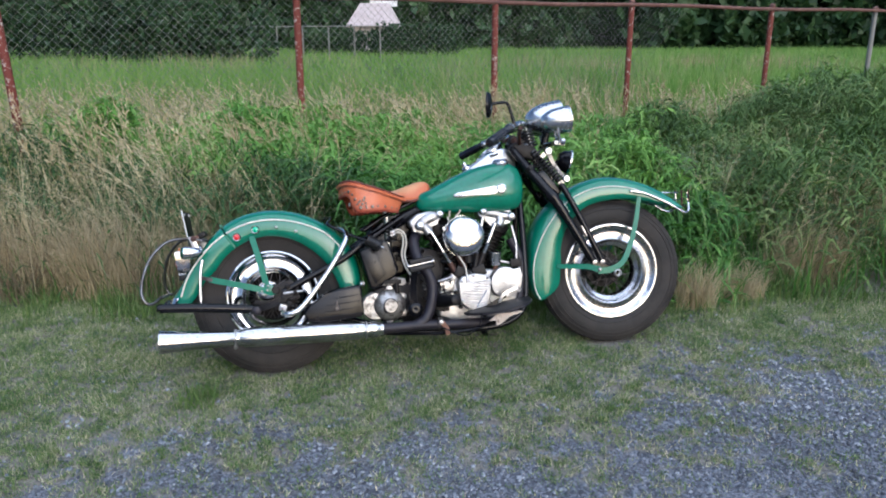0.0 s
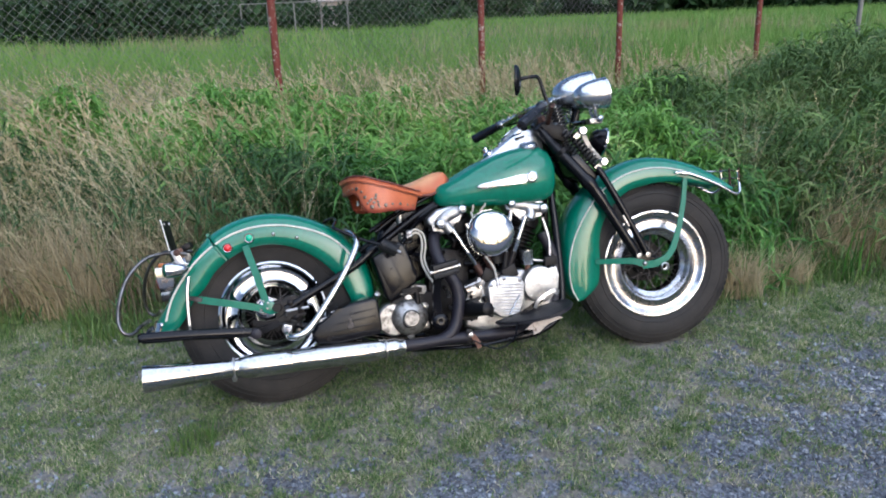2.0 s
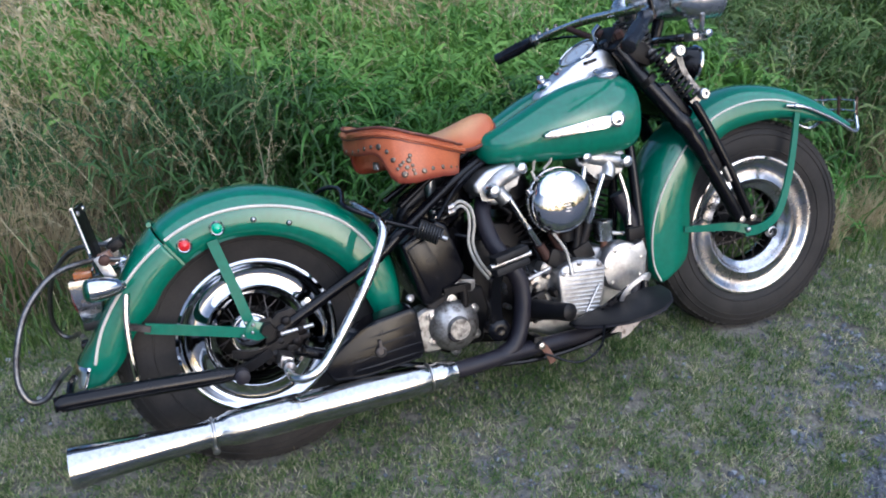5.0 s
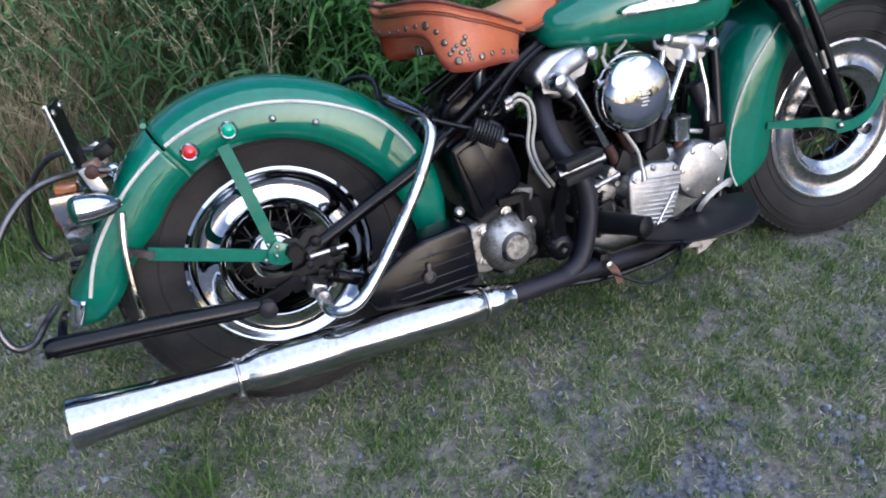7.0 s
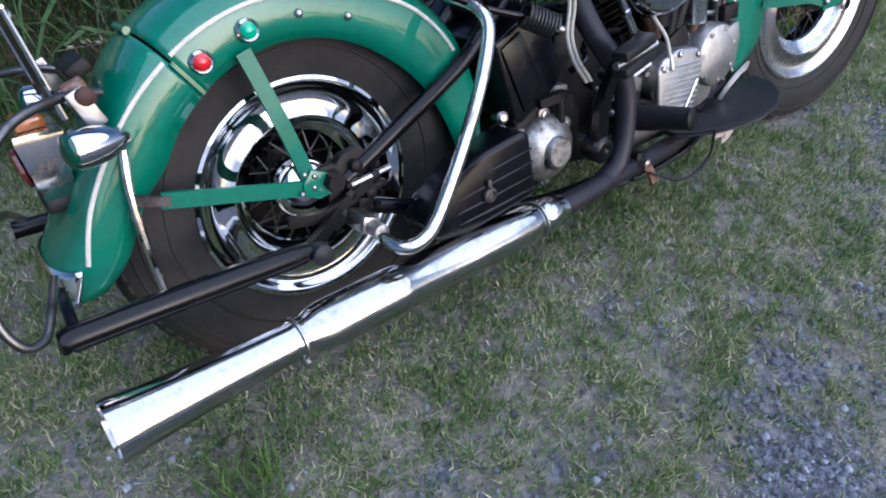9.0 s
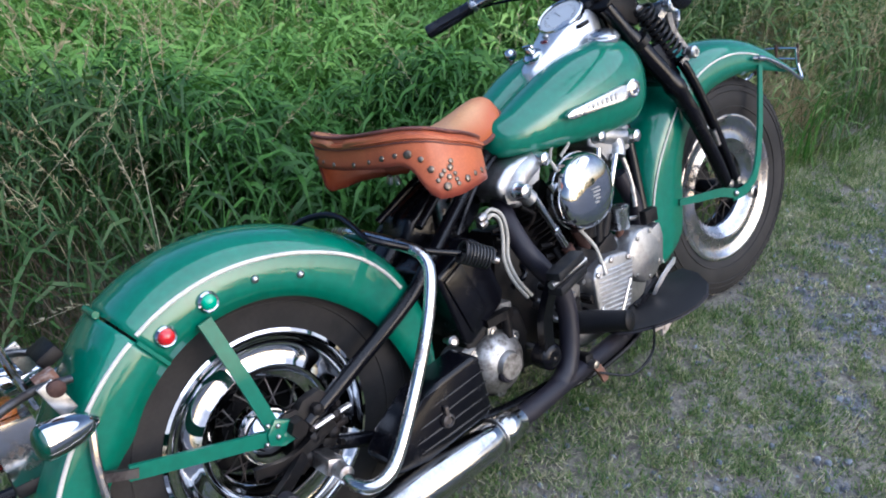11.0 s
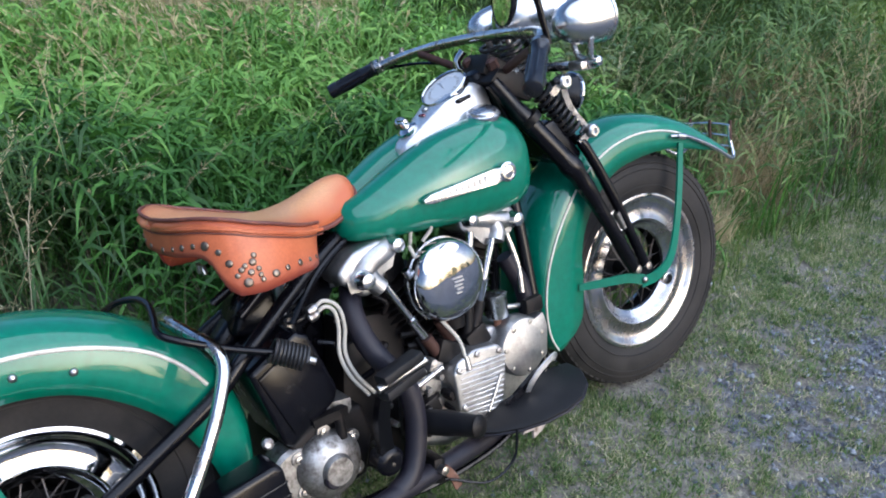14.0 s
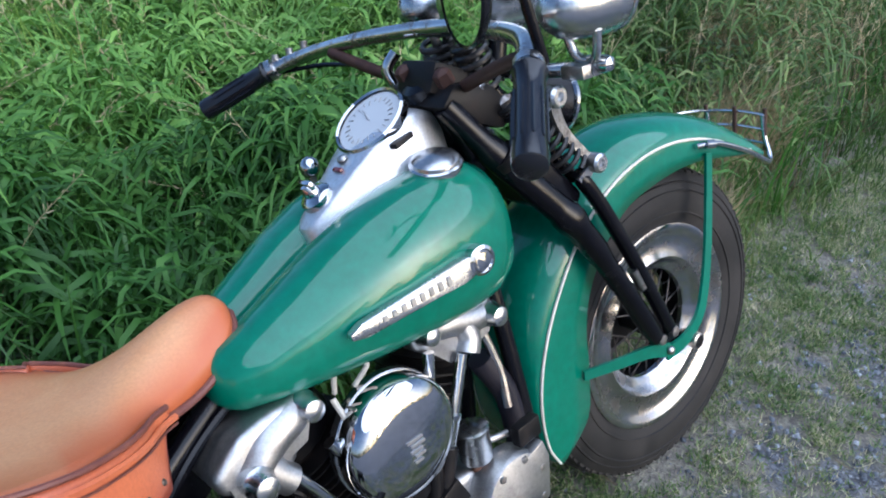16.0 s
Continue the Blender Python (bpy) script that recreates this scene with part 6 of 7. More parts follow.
peg = add("foot_peg", ring_tube(bmnew(), [(0.70, -0.135, 0.240), (0.725, -0.19, 0.245), (0.735, -0.225, 0.249), (0.747, -0.268, 0.253)], [0.026, 0.027, 0.024, 0.023], 20), RUBBER, "round black rubber foot peg")
add("peg_cap", lathe(bmnew(), [(0.0235, 0), (0.0235, 0.005), (0.018, 0.009), (0, 0.010)], (0.747, -0.268, 0.253), (0.28, -0.96, 0.1), 20), GRIME, "", peg)
stand = add("side_stand", bent(bmnew(), [(0.90, 0.10, 0.11), (0.97, 0.16, 0.04), (1.0, 0.235, -0.058)], 0.013, 10), BLACK, "black side stand")
add("stand_foot", block(bmnew(), (1.005, 0.245, -0.062), (0.05, 0.05, 0.012), (15, 0, 0), 0.004), GRIME, "", stand)
guard = add("frame_tab", plate(bmnew(), [(0.895, 0.150), (0.93, 0.176), (1.035, 0.184), (1.05, 0.178), (0.985, 0.163), (0.952, 0.135), (0.925, 0.128), (0.93, 0.150)], -0.222, -0.215, 0.002), WHITE, "torn pale metal tab under the frame")
add("tie_rod", bent(bmnew(), [(0.52, -0.13, 0.115), (0.70, -0.16, 0.105), (0.85, -0.165, 0.115), (0.95, -0.16, 0.14)], 0.0065, 8), BLACK, "thin black brake rod")
add("loose_wire", bent(bmnew(), [(0.70, -0.21, 0.135), (0.78, -0.235, 0.10), (0.84, -0.25, 0.13), (0.86, -0.25, 0.19)], 0.003, 6), BLACK, "thin dangling black wire")

# oily pipes, cables and fittings deep between the engine, the gearbox and the battery box
for k in range(26):
    rr = random.Random(900 + k)
    a = Vector((0.56 + 0.28 * rr.random(), -0.03 - 0.06 * rr.random(), 0.20 + 0.32 * rr.random()))
    b = a + Vector((0.10 * rr.random() - 0.03, 0.02 * rr.random(), 0.12 * rr.random() - 0.02))
    add("cable" if k % 2 else "bracket", bent(bmnew(), [a, a.lerp(b, 0.5) + Vector((0.012, -0.012, 0)), b], 0.004 + 0.006 * rr.random(), 8), GRIME if k % 3 else BLACK, "", engine)
for k in range(16):
    rr = random.Random(950 + k)
    at = (0.60 + 0.19 * rr.random(), -0.112 - 0.02 * rr.random(), 0.18 + 0.17 * rr.random())
    add("fitting", lathe(bmnew(), [(0.007, 0.02), (0.007, -0.004), (0.005, -0.008), (0, -0.008)], at, (0.4 * rr.random() - 0.2, 1, 0.3 * rr.random()), 8), STEEL if k % 3 == 0 else GRIME, "", engine)
add("gearbox_mount", block(bmnew(), (0.66, 0.0, 0.30), (0.16, 0.09, 0.34), (0, 10, 0), 0.02), GRIME, "", engine)

add("oil_tank_top", plate(bmnew(), [(0.40, 0.500), (0.43, 0.565), (0.52, 0.615), (0.63, 0.655), (0.72, 0.650), (0.70, 0.600), (0.60, 0.53), (0.55, 0.45)], 0.0, 0.10, 0.02, 3), BLACK, "", box)
for k in range(9):
    rr = random.Random(700 + k)
    y0, y1 = -0.055 + 0.011 * k, -0.05 + 0.010 * k
    add("cable", bent(bmnew(), [(0.50 + 0.02 * rr.random(), y0, 0.50 + 0.05 * rr.random()), (0.57, y0 - 0.006, 0.575 + 0.025 * rr.random()), (0.66, y1, 0.625 + 0.02 * rr.random()), (0.77, y1 * 0.6, 0.655)], 0.004 + 0.004 * rr.random(), 8), BLACK, "", frame_root)

# ---- fuel tanks ----
TANK = [(0.638, .655, .688, .044), (0.641, .646, .696, .060), (0.649, .637, .704, .076), (0.664, .630, .711, .092), (0.70, .625, .723, .107), (0.76, .620, .753, .124), (0.82, .616, .782, .138), (0.88, .613, .805, .150), (0.94, .611, .820, .157),
        (1.0, .610, .829, .160), (1.05, .613, .826, .156), (1.085, .624, .809, .143), (1.103, .645, .785, .122), (1.112, .672, .755, .090)]
for s in (-1, 1):
    rings = []
    for u, bot, top, hw in TANK:
        vin = 0.0060 + 0.004 * (u - 0.6)
        a, b, vc, wc = (hw - vin) / 2, (top - bot) / 2, (hw + vin) / 2, (top + bot) / 2
        ring = []
        for k in range(36):
            t = 2 * math.pi * k / 36
            c, sn = math.cos(t), math.sin(t)
            power = 2 / 2.5 if c > 0 else 2 / 4.5
            pv = math.copysign(abs(c) ** power, c)
            pw = math.copysign(abs(sn) ** power, sn)
            dip = 0.005 * max(0, -pv) * max(0, pw)
            low = 0.010 * max(0, pv) * max(0, pw)
            ring.append(Vector((u, s * (vc + a * pv * (1 - 0.10 * max(0, pw) ** 2)), wc + b * pw - dip - low)))
        rings.append(ring)
    tank = add("fuel_tank", loft(bmnew(), rings), PAINT, "glossy green teardrop fuel tank half")
    cap = add("filler_cap", lathe(bmnew(), [(0.028, -0.012), (0.0345, -0.006), (0.0355, 0.004), (0.033, 0.012), (0.024, 0.0165), (0.0, 0.018)], (1.016, s * 0.090, 0.826), (-0.12, s * 0.25, 1), 40), POLISHED, "brushed chrome filler cap", tank)
    add("cap_rim", lathe(bmnew(), [(0.0345, -0.002), (0.0372, 0.0), (0.0372, 0.005), (0.0345, 0.007)], (1.016, s * 0.090, 0.826), (-0.12, s * 0.25, 1), 40), POLISHED, "", cap)
    em = Matrix.Translation((0.890, s * 0.1555, 0.699)) @ Matrix.Rotation(radians(-4.7), 4, "Y") @ Matrix.Rotation(radians(s * 6.5), 4, "Z")
    bm = plate(bmnew(), [(-0.104, 0.002), (-0.085, 0.009), (0.07, 0.016), (0.088, 0.015), (0.09, -0.014), (0.07, -0.016), (-0.085, -0.012), (-0.104, -0.006)], -0.007, 0.007, 0.003, 2)
    emb = add("tank_badge", bm, POLISHED, "chrome winged tank badge", tank, em)
    for k in range(8):
        add("badge_bar", block(bmnew(), (-0.055 + k * 0.0145, s * 0.0075, 0.0), (0.008, 0.003, 0.009 + 0.0008 * k), (0, 0, 0), 0.001, 1), ALU, "", emb, em)
    add("badge_disc", lathe(bmnew(), [(0.021, -0.008), (0.021, 0.007), (0.0165, 0.009), (0.0145, 0.007), (0.0125, 0.007), (0.0115, 0.010), (0.0, 0.0115)], (0.104, 0, 0.001), (0, s, 0), 32), CHROME, "", emb, em)

# ---- dash with dial ----
DASH = [(0.850, .762, .784, .012), (0.860, .762, .794, .024), (0.90, .775, .823, .037), (0.95, .795, .858, .051), (0.985, .804, .881, .062), (1.02, .812, .897, .066), (1.055, .822, .897, .058), (1.085, .812, .885, .046), (1.105, .80, .862, .030)]
rings = []
for u, bot, top, hw in DASH:
    prof = [(-1.0, 0.0), (-0.98, 0.35), (-0.93, 0.7), (-0.85, 0.9), (-0.7, 0.98), (-0.35, 1.0), (0, 1.0)]
    prof = prof + [(-a, b) for a, b in reversed(prof[:-1])]
    rings.append([Vector((u, 0.014 + a * hw * (1.12 - 0.12 * b), bot + (top - bot) * b)) for a, b in prof])
dash = add("dash", loft(bmnew(), rings), DASH_CHROME, "chrome teardrop instrument dash")
dn = Vector((-0.58, -0.07, 0.80)).normalized()
dial = add("speedometer", lathe(bmnew(), [(0.050, -0.026), (0.0595, -0.006), (0.0595, 0.006), (0.0565, 0.0095), (0.0535, 0.007)], (1.002, 0.016, 0.890), dn, 48), CHROME, "round speedometer with chrome bezel", dash)
add("dial_face", lathe(bmnew(), [(0.053, 0.004), (0.02, 0.0045), (0, 0.0045)], (1.002, 0.016, 0.890), dn, 48), GLASS_FACE, "pale grey dial", dial)
s_, u_, d_ = basis(dn)
bm = bmnew()
for k in range(24):
    a = 2 * math.pi * k / 24
    rod(bm, Vector((1.002, 0.016, 0.890)) + d_ * 0.0052 + (s_ * math.cos(a) + u_ * math.sin(a)) * (0.036 if k % 2 else 0.033), Vector((1.002, 0.016, 0.890)) + d_ * 0.0052 + (s_ * math.cos(a) + u_ * math.sin(a)) * 0.042, 0.0009, 4)
rod(bm, Vector((1.002, 0.016, 0.890)) + d_ * 0.006, Vector((1.002, 0.016, 0.890)) + d_ * 0.006 + (s_ * 0.8 - u_ * 0.6) * 0.03, 0.0011, 4)
add("dial_marks", bm, INK, "", dial)
add("switch", lathe(bmnew(), [(0.024, -0.01), (0.024, 0.004), (0.020, 0.008), (0.012, 0.010), (0.011, 0.022), (0.008, 0.026), (0, 0.027)], (0.886, 0.018, 0.817), (-0.5, 0, 0.87), 28), CHROME, "round chrome ignition switch", dash)
add("switch_wing", block(bmnew(), (0.876, 0.018, 0.838), (0.008, 0.03, 0.014), (0, -30, 0), 0.003), CHROME, "", dash)
add("dash_lamp", dome(bmnew(), (0.941, 0.018, 0.854), (-0.45, 0, 0.89), 0.008, 0.006, 14), STEEL, "", dash)
add("warning_lamp", block(bmnew(), (0.926, 0.012, 0.844), (0.007, 0.020, 0.005), (0, -30, 0), 0.002), DARK_RED, "red warning lamp", dash)
add("dash_lever", block(bmnew(), (1.000, -0.0480, 0.866), (0.038, 0.014, 0.008), (0, -12, 8), 0.002), RUBBER, "", dash)
shift = add("shift_knob", lathe(bmnew(), [(0, -0.018), (0.009, -0.0155), (0.0155, -0.009), (0.018, 0), (0.0155, 0.009), (0.009, 0.0155), (0, 0.018)], (0.982, 0.185, 0.820), (0, 0, 1), 24), CHROME, "chrome ball shift knob")
add("shift_lever", rod(bmnew(), (0.982, 0.185, 0.81), (0.995, 0.175, 0.60), 0.006, 8), STEEL, "", shift)

# ---- saddle ----
SEAT = [(.282, .03, .757, .760), (.290, .09, .755, .765), (.305, .13, .750, .768), (.33, .162, .744, .768), (.36, .182, .737, .762), (.40, .192, .731, .748), (.44, .190, .727, .735), (.48, .174, .724, .722), (.515, .142, .722, .706),
        (.545, .110, .728, .694), (.58, .086, .738, .684), (.62, .068, .752, .682), (.655, .058, .762, .692), (.682, .050, .763, .708), (.698, .036, .756, .724), (.707, .015, .745, .735)]
SEAT = [(0.40 - (0.40 - u) * 0.74 if u < 0.40 else u, h, wc, we) for u, h, wc, we in SEAT]
SEAT_FINE = spline([Vector(r) for r in SEAT], 4)
rings = []
for u, h, wc, we in SEAT_FINE:
    rings.append([Vector((u, h * k / 8 * (0.87 if k > 0 and u < 0.5 else 1), wc + (we - wc) * abs(k / 8) ** (2.2 if u > 0.5 else 3.2))) for k in range(-8, 9)])
bm = loft(bmnew(), rings, cap=False, closed=False)
saddle = add("saddle", bm, TAN, "solo saddle of pale tan leather with orange skirt")
thick(saddle, 0.018)


def set_burnish(ob, values):
    layer = ob.data.attributes.new("burnish", "FLOAT", "POINT")
    layer.data.foreach_set("value", np.clip(np.array(values, dtype=np.float32), 0, 1))


su, sh = [p[0] for p in SEAT], [p[1] for p in SEAT]
set_burnish(saddle, [1.6 * max(0, (abs(v.co.y) / max(0.01, float(np.interp(v.co.x, su, sh))) - 0.40) / 0.60) ** 1.5 * (1.0 if v.co.x > 0.47 else 0.55) + 0.9 * max(0, (v.co.x - 0.635) / 0.075) for v in saddle.data.vertices])
SKIRT = [(.276, 0, .760, .700), (.279, -.07, .763, .699), (.292, -.125, .766, .700), (.318, -.163, .766, .704), (.345, -.185, .762, .708), (.365, -.193, .758, .692), (.385, -.197, .753, .662), (.41, -.199, .745, .643), (.44, -.197, .736, .626),
         (.47, -.187, .726, .632), (.497, -.170, .717, .648), (.520, -.152, .710, .652), (.541, -.130, .704, .662), (.560, -.104, .698, .672), (.580, -.088, .694, .684)]
SKIRT = [(0.40 - (0.40 - u) * 0.74 if u < 0.40 else u, v, a, b) for u, v, a, b in SKIRT]
DROP = ((0, .061), (1.5, .063), (2.5, .062), (2.9, .068), (3.2, .080), (3.5, .102), (3.85, .118), (4.65, .126), (6, .122), (7.1, .114), (8.25, .100), (9.5, .088), (11, .082), (12.2, .076), (12.8, .050), (13.4, .022), (14, .010))
fine = spline([Vector(r) for r in SKIRT], 5)
fine = [Vector((p[0], p[1], p[2], p[2] - float(np.interp(i / 5, *zip(*DROP))))) for i, p in enumerate(fine)]
full = [Vector((p[0], -p[1] * (0.88 if p[0] < 0.5 else 1), p[2], p[3])) for p in reversed(fine[1:])] + fine
rings = []
for p in full:
    row = []
    for k in range(7):
        f = k / 6
        w = p[2] + (p[3] - p[2]) * f
        out = 1 + 0.42 * (p[2] - w) + 0.012 * math.sin(math.pi * f)
        row.append(Vector((0.42 + (p[0] - 0.42) * (1 + 0.25 * (p[2] - w)), p[1] * out, w)))
    rings.append(row)
skirt = add("skirt", loft(bmnew(), rings, cap=False, closed=False), LEATHER, "tooled orange leather skirt", saddle)
thick(skirt, 0.005)
set_burnish(skirt, [((i % 7) / 6) ** 5 * 0.9 + (0.35 if i % 7 == 0 else 0) for i in range(len(skirt.data.vertices))])
add("seat_piping", ring_tube(bmnew(), [Vector((p[0], p[1] * 1.005, p[2] + 0.001)) for p in full], 0.0034, 8), PIPING, "dark edge piping", saddle)
for drop, mat, r in ((0.014, LEATHER, 0.0042), (0.022, PIPING, 0.0016)):
    add("tooled_band", ring_tube(bmnew(), [Vector((0.42 + (p[0] - 0.42) * 1.03, p[1] * 1.018, p[2] - drop)) for p in full], r, 6), mat, "", saddle)
add("nose_edge", ring_tube(bmnew(), [Vector((u, -h * 1.01, we - 0.004)) for u, h, wc, we in SEAT_FINE[32:]] + [Vector((u, h * 1.01, we - 0.004)) for u, h, wc, we in reversed(SEAT_FINE[32:])], 0.005, 8), PIPING, "dark nose edging", saddle)


def on_skirt(along, drop, side):
    """The skirt's surface at a row along it, so far below its upper edge."""
    k = min(int(along * 5), len(fine) - 2)
    p = fine[k].lerp(fine[k + 1], along * 5 - k)
    out = 1 + 0.42 * drop + 0.013
    width = 0.88 if side > 0 and p[0] < 0.5 else 1
    return Vector((0.42 + (p[0] - 0.42) * (1 + 0.25 * drop), -side * p[1] * out * width, p[2] - drop))


studs = [(3.65, .054, 5.6), (4.2, .072, 6.6), (3.0, .044, 8.0), (2.4, .044, 5.0), (1.8, .046, 5.8), (1.2, .049, 4.6), (0.5, .052, 5.8), (6.6, .054, 5.2), (6.4, .066, 6.6), (5.65, .074, 4.6), (6.75, .076, 4.6), (5.2, .082, 5.0), (6.8, .086, 4.6),
         (6.1, .084, 5.8), (4.7, .092, 4.6), (6.9, .094, 4.6), (5.65, .102, 8.2), (7.7, .084, 7.0), (8.5, .074, 5.4), (9.55, .066, 6.2), (10.75, .062, 4.6), (11.85, .060, 4.2)]
for side in (-1, 1):
    for along, drop, r in studs:
        at = on_skirt(along, drop, side)
        ahead = on_skirt(min(along + 0.3, 13.9), drop, side) - on_skirt(max(along - 0.3, 0), drop, side)
        out = ahead.cross(Vector((0, 0, 1))) * -side
        out = out if out.dot(at - Vector((0.42, 0, at.z))) > 0 else -out
        add("stud", dome(bmnew(), at, out.normalized() + Vector((0, 0, 0.25)), r * 0.001, r * 0.00045, 12), STUD, "", skirt)
for dv in (-0.012, 0.012):
    add("seat_wing_nut", block(bmnew(), (0.345, -0.10 + dv, 0.672), (0.008, 0.012, 0.018), (dv * 1500, 0, 0), 0.003), STEEL, "", saddle)
add("seat_pan", plate(bmnew(), [(0.355, 0.720), (0.50, 0.70), (0.56, 0.69), (0.55, 0.675), (0.38, 0.69)], -0.05, 0.05, 0.006), GRIME, "", saddle)

# ---- springer fork ----
for s in (-1, 1):
    f = FM @ Matrix.Diagonal((1, -s, 1, 1))
    leg = add("fork_leg", ring_tube(bmnew(), spline([(1.085, -0.060, 0.895), (1.155, -0.086, 0.795), (1.215, -0.106, 0.717), (1.265, -0.120, 0.650), (1.34, -0.130, 0.520), (1.422, -0.133, 0.372)], 5), [0.0185] * 4 + [0.0235] * 9 + [0.0275] * 2 + [0.0225] * 3 + [0.0185] * 7 + [0.015], 16), BLACK, "black rear fork leg", None, f)
    add("fork_leg", ring_tube(bmnew(), spline([(1.283, -0.110, 0.738), (1.305, -0.115, 0.702), (1.335, -0.121, 0.645), (1.39, -0.130, 0.53), (1.462, -0.133, 0.375)], 5), [0.010] * 2 + [0.0135] * 19, 14), BLACK, "black spring fork leg", leg, f)
    rk = add("fork_rocker", flat_bar(bmnew(), [(1.415, -0.128, 0.36), (1.47, -0.128, 0.345), (1.54, -0.124, 0.318)], 0.030, 0.014), BLACK, "", leg, f)
    add("rocker_bolt", lathe(bmnew(), [(0.011, 0.01), (0.011, -0.008), (0, -0.010)], (1.425, -0.140, 0.372), segs=6), STEEL, "", rk, f)
    add("rocker_bolt", lathe(bmnew(), [(0.011, 0.01), (0.011, -0.008), (0, -0.010)], (1.462, -0.140, 0.372), segs=6), STEEL, "", rk, f)
    add("side_spring", coil(bmnew(), (1.192, -0.075, 0.878), (1.286, -0.100, 0.748), 0.024, 10, 0.0046), SPRING, "black fork coil spring", leg, f)
    add("spring_rod", rod(bmnew(), (1.18, -0.060, 0.895), (1.30, -0.088, 0.72), 0.010, 10), BLACK, "", leg, f)
    add("top_spring", coil(bmnew(), (1.182, -0.038, 0.895), (1.160, -0.038, 0.975), 0.024, 6, 0.005), SPRING, "black top fork spring", leg, f)
    add("top_spring_rod", rod(bmnew(), (1.19, -0.038, 0.87), (1.158, -0.038, 0.985), 0.008, 10), STEEL, "", leg, f)
    for at, r in (((1.236, -0.128, 0.873), 0.017), ((1.312, -0.128, 0.748), 0.016)):
        eye = add("damper_eye", lathe(bmnew(), [(r, 0.012), (r, -0.008), (r * 0.75, -0.012), (r * 0.4, -0.012), (r * 0.35, -0.006), (0, -0.006)], at, segs=24), POLISHED, "bright round damper knob", leg, f)
        add("damper_arm", flat_bar(bmnew(), [Vector(at) + Vector((0, 0.006, 0)), Vector(at) + Vector((-0.03, 0.012, -0.025))], 0.018, 0.008), POLISHED, "", eye, f)
    add("damper_link", flat_bar(bmnew(), [(1.236, -0.120, 0.873), (1.252, -0.112, 0.835), (1.272, -0.110, 0.800), (1.312, -0.118, 0.748)], (0.020, 0.013), 0.008), DIRTY_ALU, "worn bright damper link", leg, f)
    add("gaiter_clamp", ring_tube(bmnew(), [(1.155, -0.088, 0.806), (1.165, -0.092, 0.792)], 0.028, 16), GRIME, "", leg, f)
    add("leg_glint", ring_tube(bmnew(), [(1.372, -0.131, 0.535), (1.395, -0.131, 0.49)], 0.0095, 10), STEEL, "", leg, f)
clampb = add("fork_crown", plate(bmnew(), [(1.07, 0.895), (1.10, 0.925), (1.17, 0.905), (1.21, 0.86), (1.18, 0.835), (1.12, 0.86)], -0.075, 0.075, 0.012, 2), GRIME, "black forged fork crown", None, FM)
add("lower_crown", plate(bmnew(), [(1.17, 0.775), (1.22, 0.79), (1.30, 0.70), (1.28, 0.665), (1.21, 0.70)], -0.105, 0.105, 0.012, 2), BLACK, "", clampb, FM)
add("crown_block", block(bmnew(), (1.13, 0.0, 0.915), (0.10, 0.09, 0.05), (0, 25, 0), 0.012), GRIME, "", clampb, FM)
for k, (u, v, w) in enumerate(((1.10, -0.05, 0.93), (1.15, -0.06, 0.90), (1.09, 0.03, 0.935), (1.19, -0.07, 0.87), (1.12, 0.06, 0.92))):
    add("crown_nut", lathe(bmnew(), [(0.014, -0.01), (0.014, 0.01), (0.008, 0.015), (0, 0.016)], (u, v, w), (-0.4, 0, 0.9), 6), STEEL if k % 2 else DARK_RUST, "", clampb, FM)

# ---- handlebar, grips, mirror ----
bar_pts = [(0.975, 0.432, 0.920), (1.02, 0.400, 0.940), (1.062, 0.352, 0.957), (1.092, 0.28, 0.972), (1.115, 0.16, 0.986), (1.14, 0.05, 0.992), (1.145, -0.05, 0.992), (1.125, -0.14, 0.990), (1.10, -0.21, 0.988), (1.070, -0.258, 0.980), (1.035, -0.292, 0.963), (0.975, -0.348, 0.927)]
bars = add("handlebar", ring_tube(bmnew(), spline(bar_pts, 6), 0.0128, 14), OLD_CHROME, "wide tarnished chrome handlebar", None, FM)
for s in (-1, 1):
    y0, y1 = (0.468, 0.385) if s > 0 else (-0.396, -0.298)
    a, b = Vector((0.926, y0, 0.896)), Vector((1.032, y1, 0.946 if s > 0 else 0.961))
    ps = [a.lerp(b, t) for t in (0, 0.02, 0.1, 0.25, 0.5, 0.75, 0.93, 0.97, 1.0)]
    g = add("grip", ring_tube(bmnew(), ps, [0.014, 0.0185, 0.0195, 0.018, 0.0175, 0.0178, 0.018, 0.0215, 0.020], 20), GRIP, "ridged black rubber grip", bars, FM)
    bm = bmnew()
    sx, ux, dx = basis(b - a)
    for k in range(10):
        an = 2 * math.pi * k / 10
        o = (sx * math.cos(an) + ux * math.sin(an)) * 0.0178
        rod(bm, a.lerp(b, 0.22) + o, a.lerp(b, 0.72) + o, 0.0022, 5)
    add("grip_ribs", bm, GRIP, "", g, FM)
    add("lever_clamp", ring_tube(bmnew(), [a.lerp(b, 1.02), a.lerp(b, 1.10)], 0.019, 16), POLISHED, "bright lever clamp", bars, FM)
    add("riser", bent(bmnew(), [(1.09, s * 0.24, 0.968), (1.10, s * 0.16, 0.945), (1.12, s * 0.07, 0.915)], 0.0095, 12), DARK_RUST, "dark rusty bar riser", bars, FM)
for k in range(3):
    p = Vector((1.045 + 0.02 * k, 0.375 - 0.022 * k, 0.957 + 0.008 * k))
    add("cable_clip", ring_tube(bmnew(), [p + Vector((0, 0, -0.020)), p + Vector((0.004, 0.0, 0.016))], 0.007, 10), STEEL, "", bars, FM)
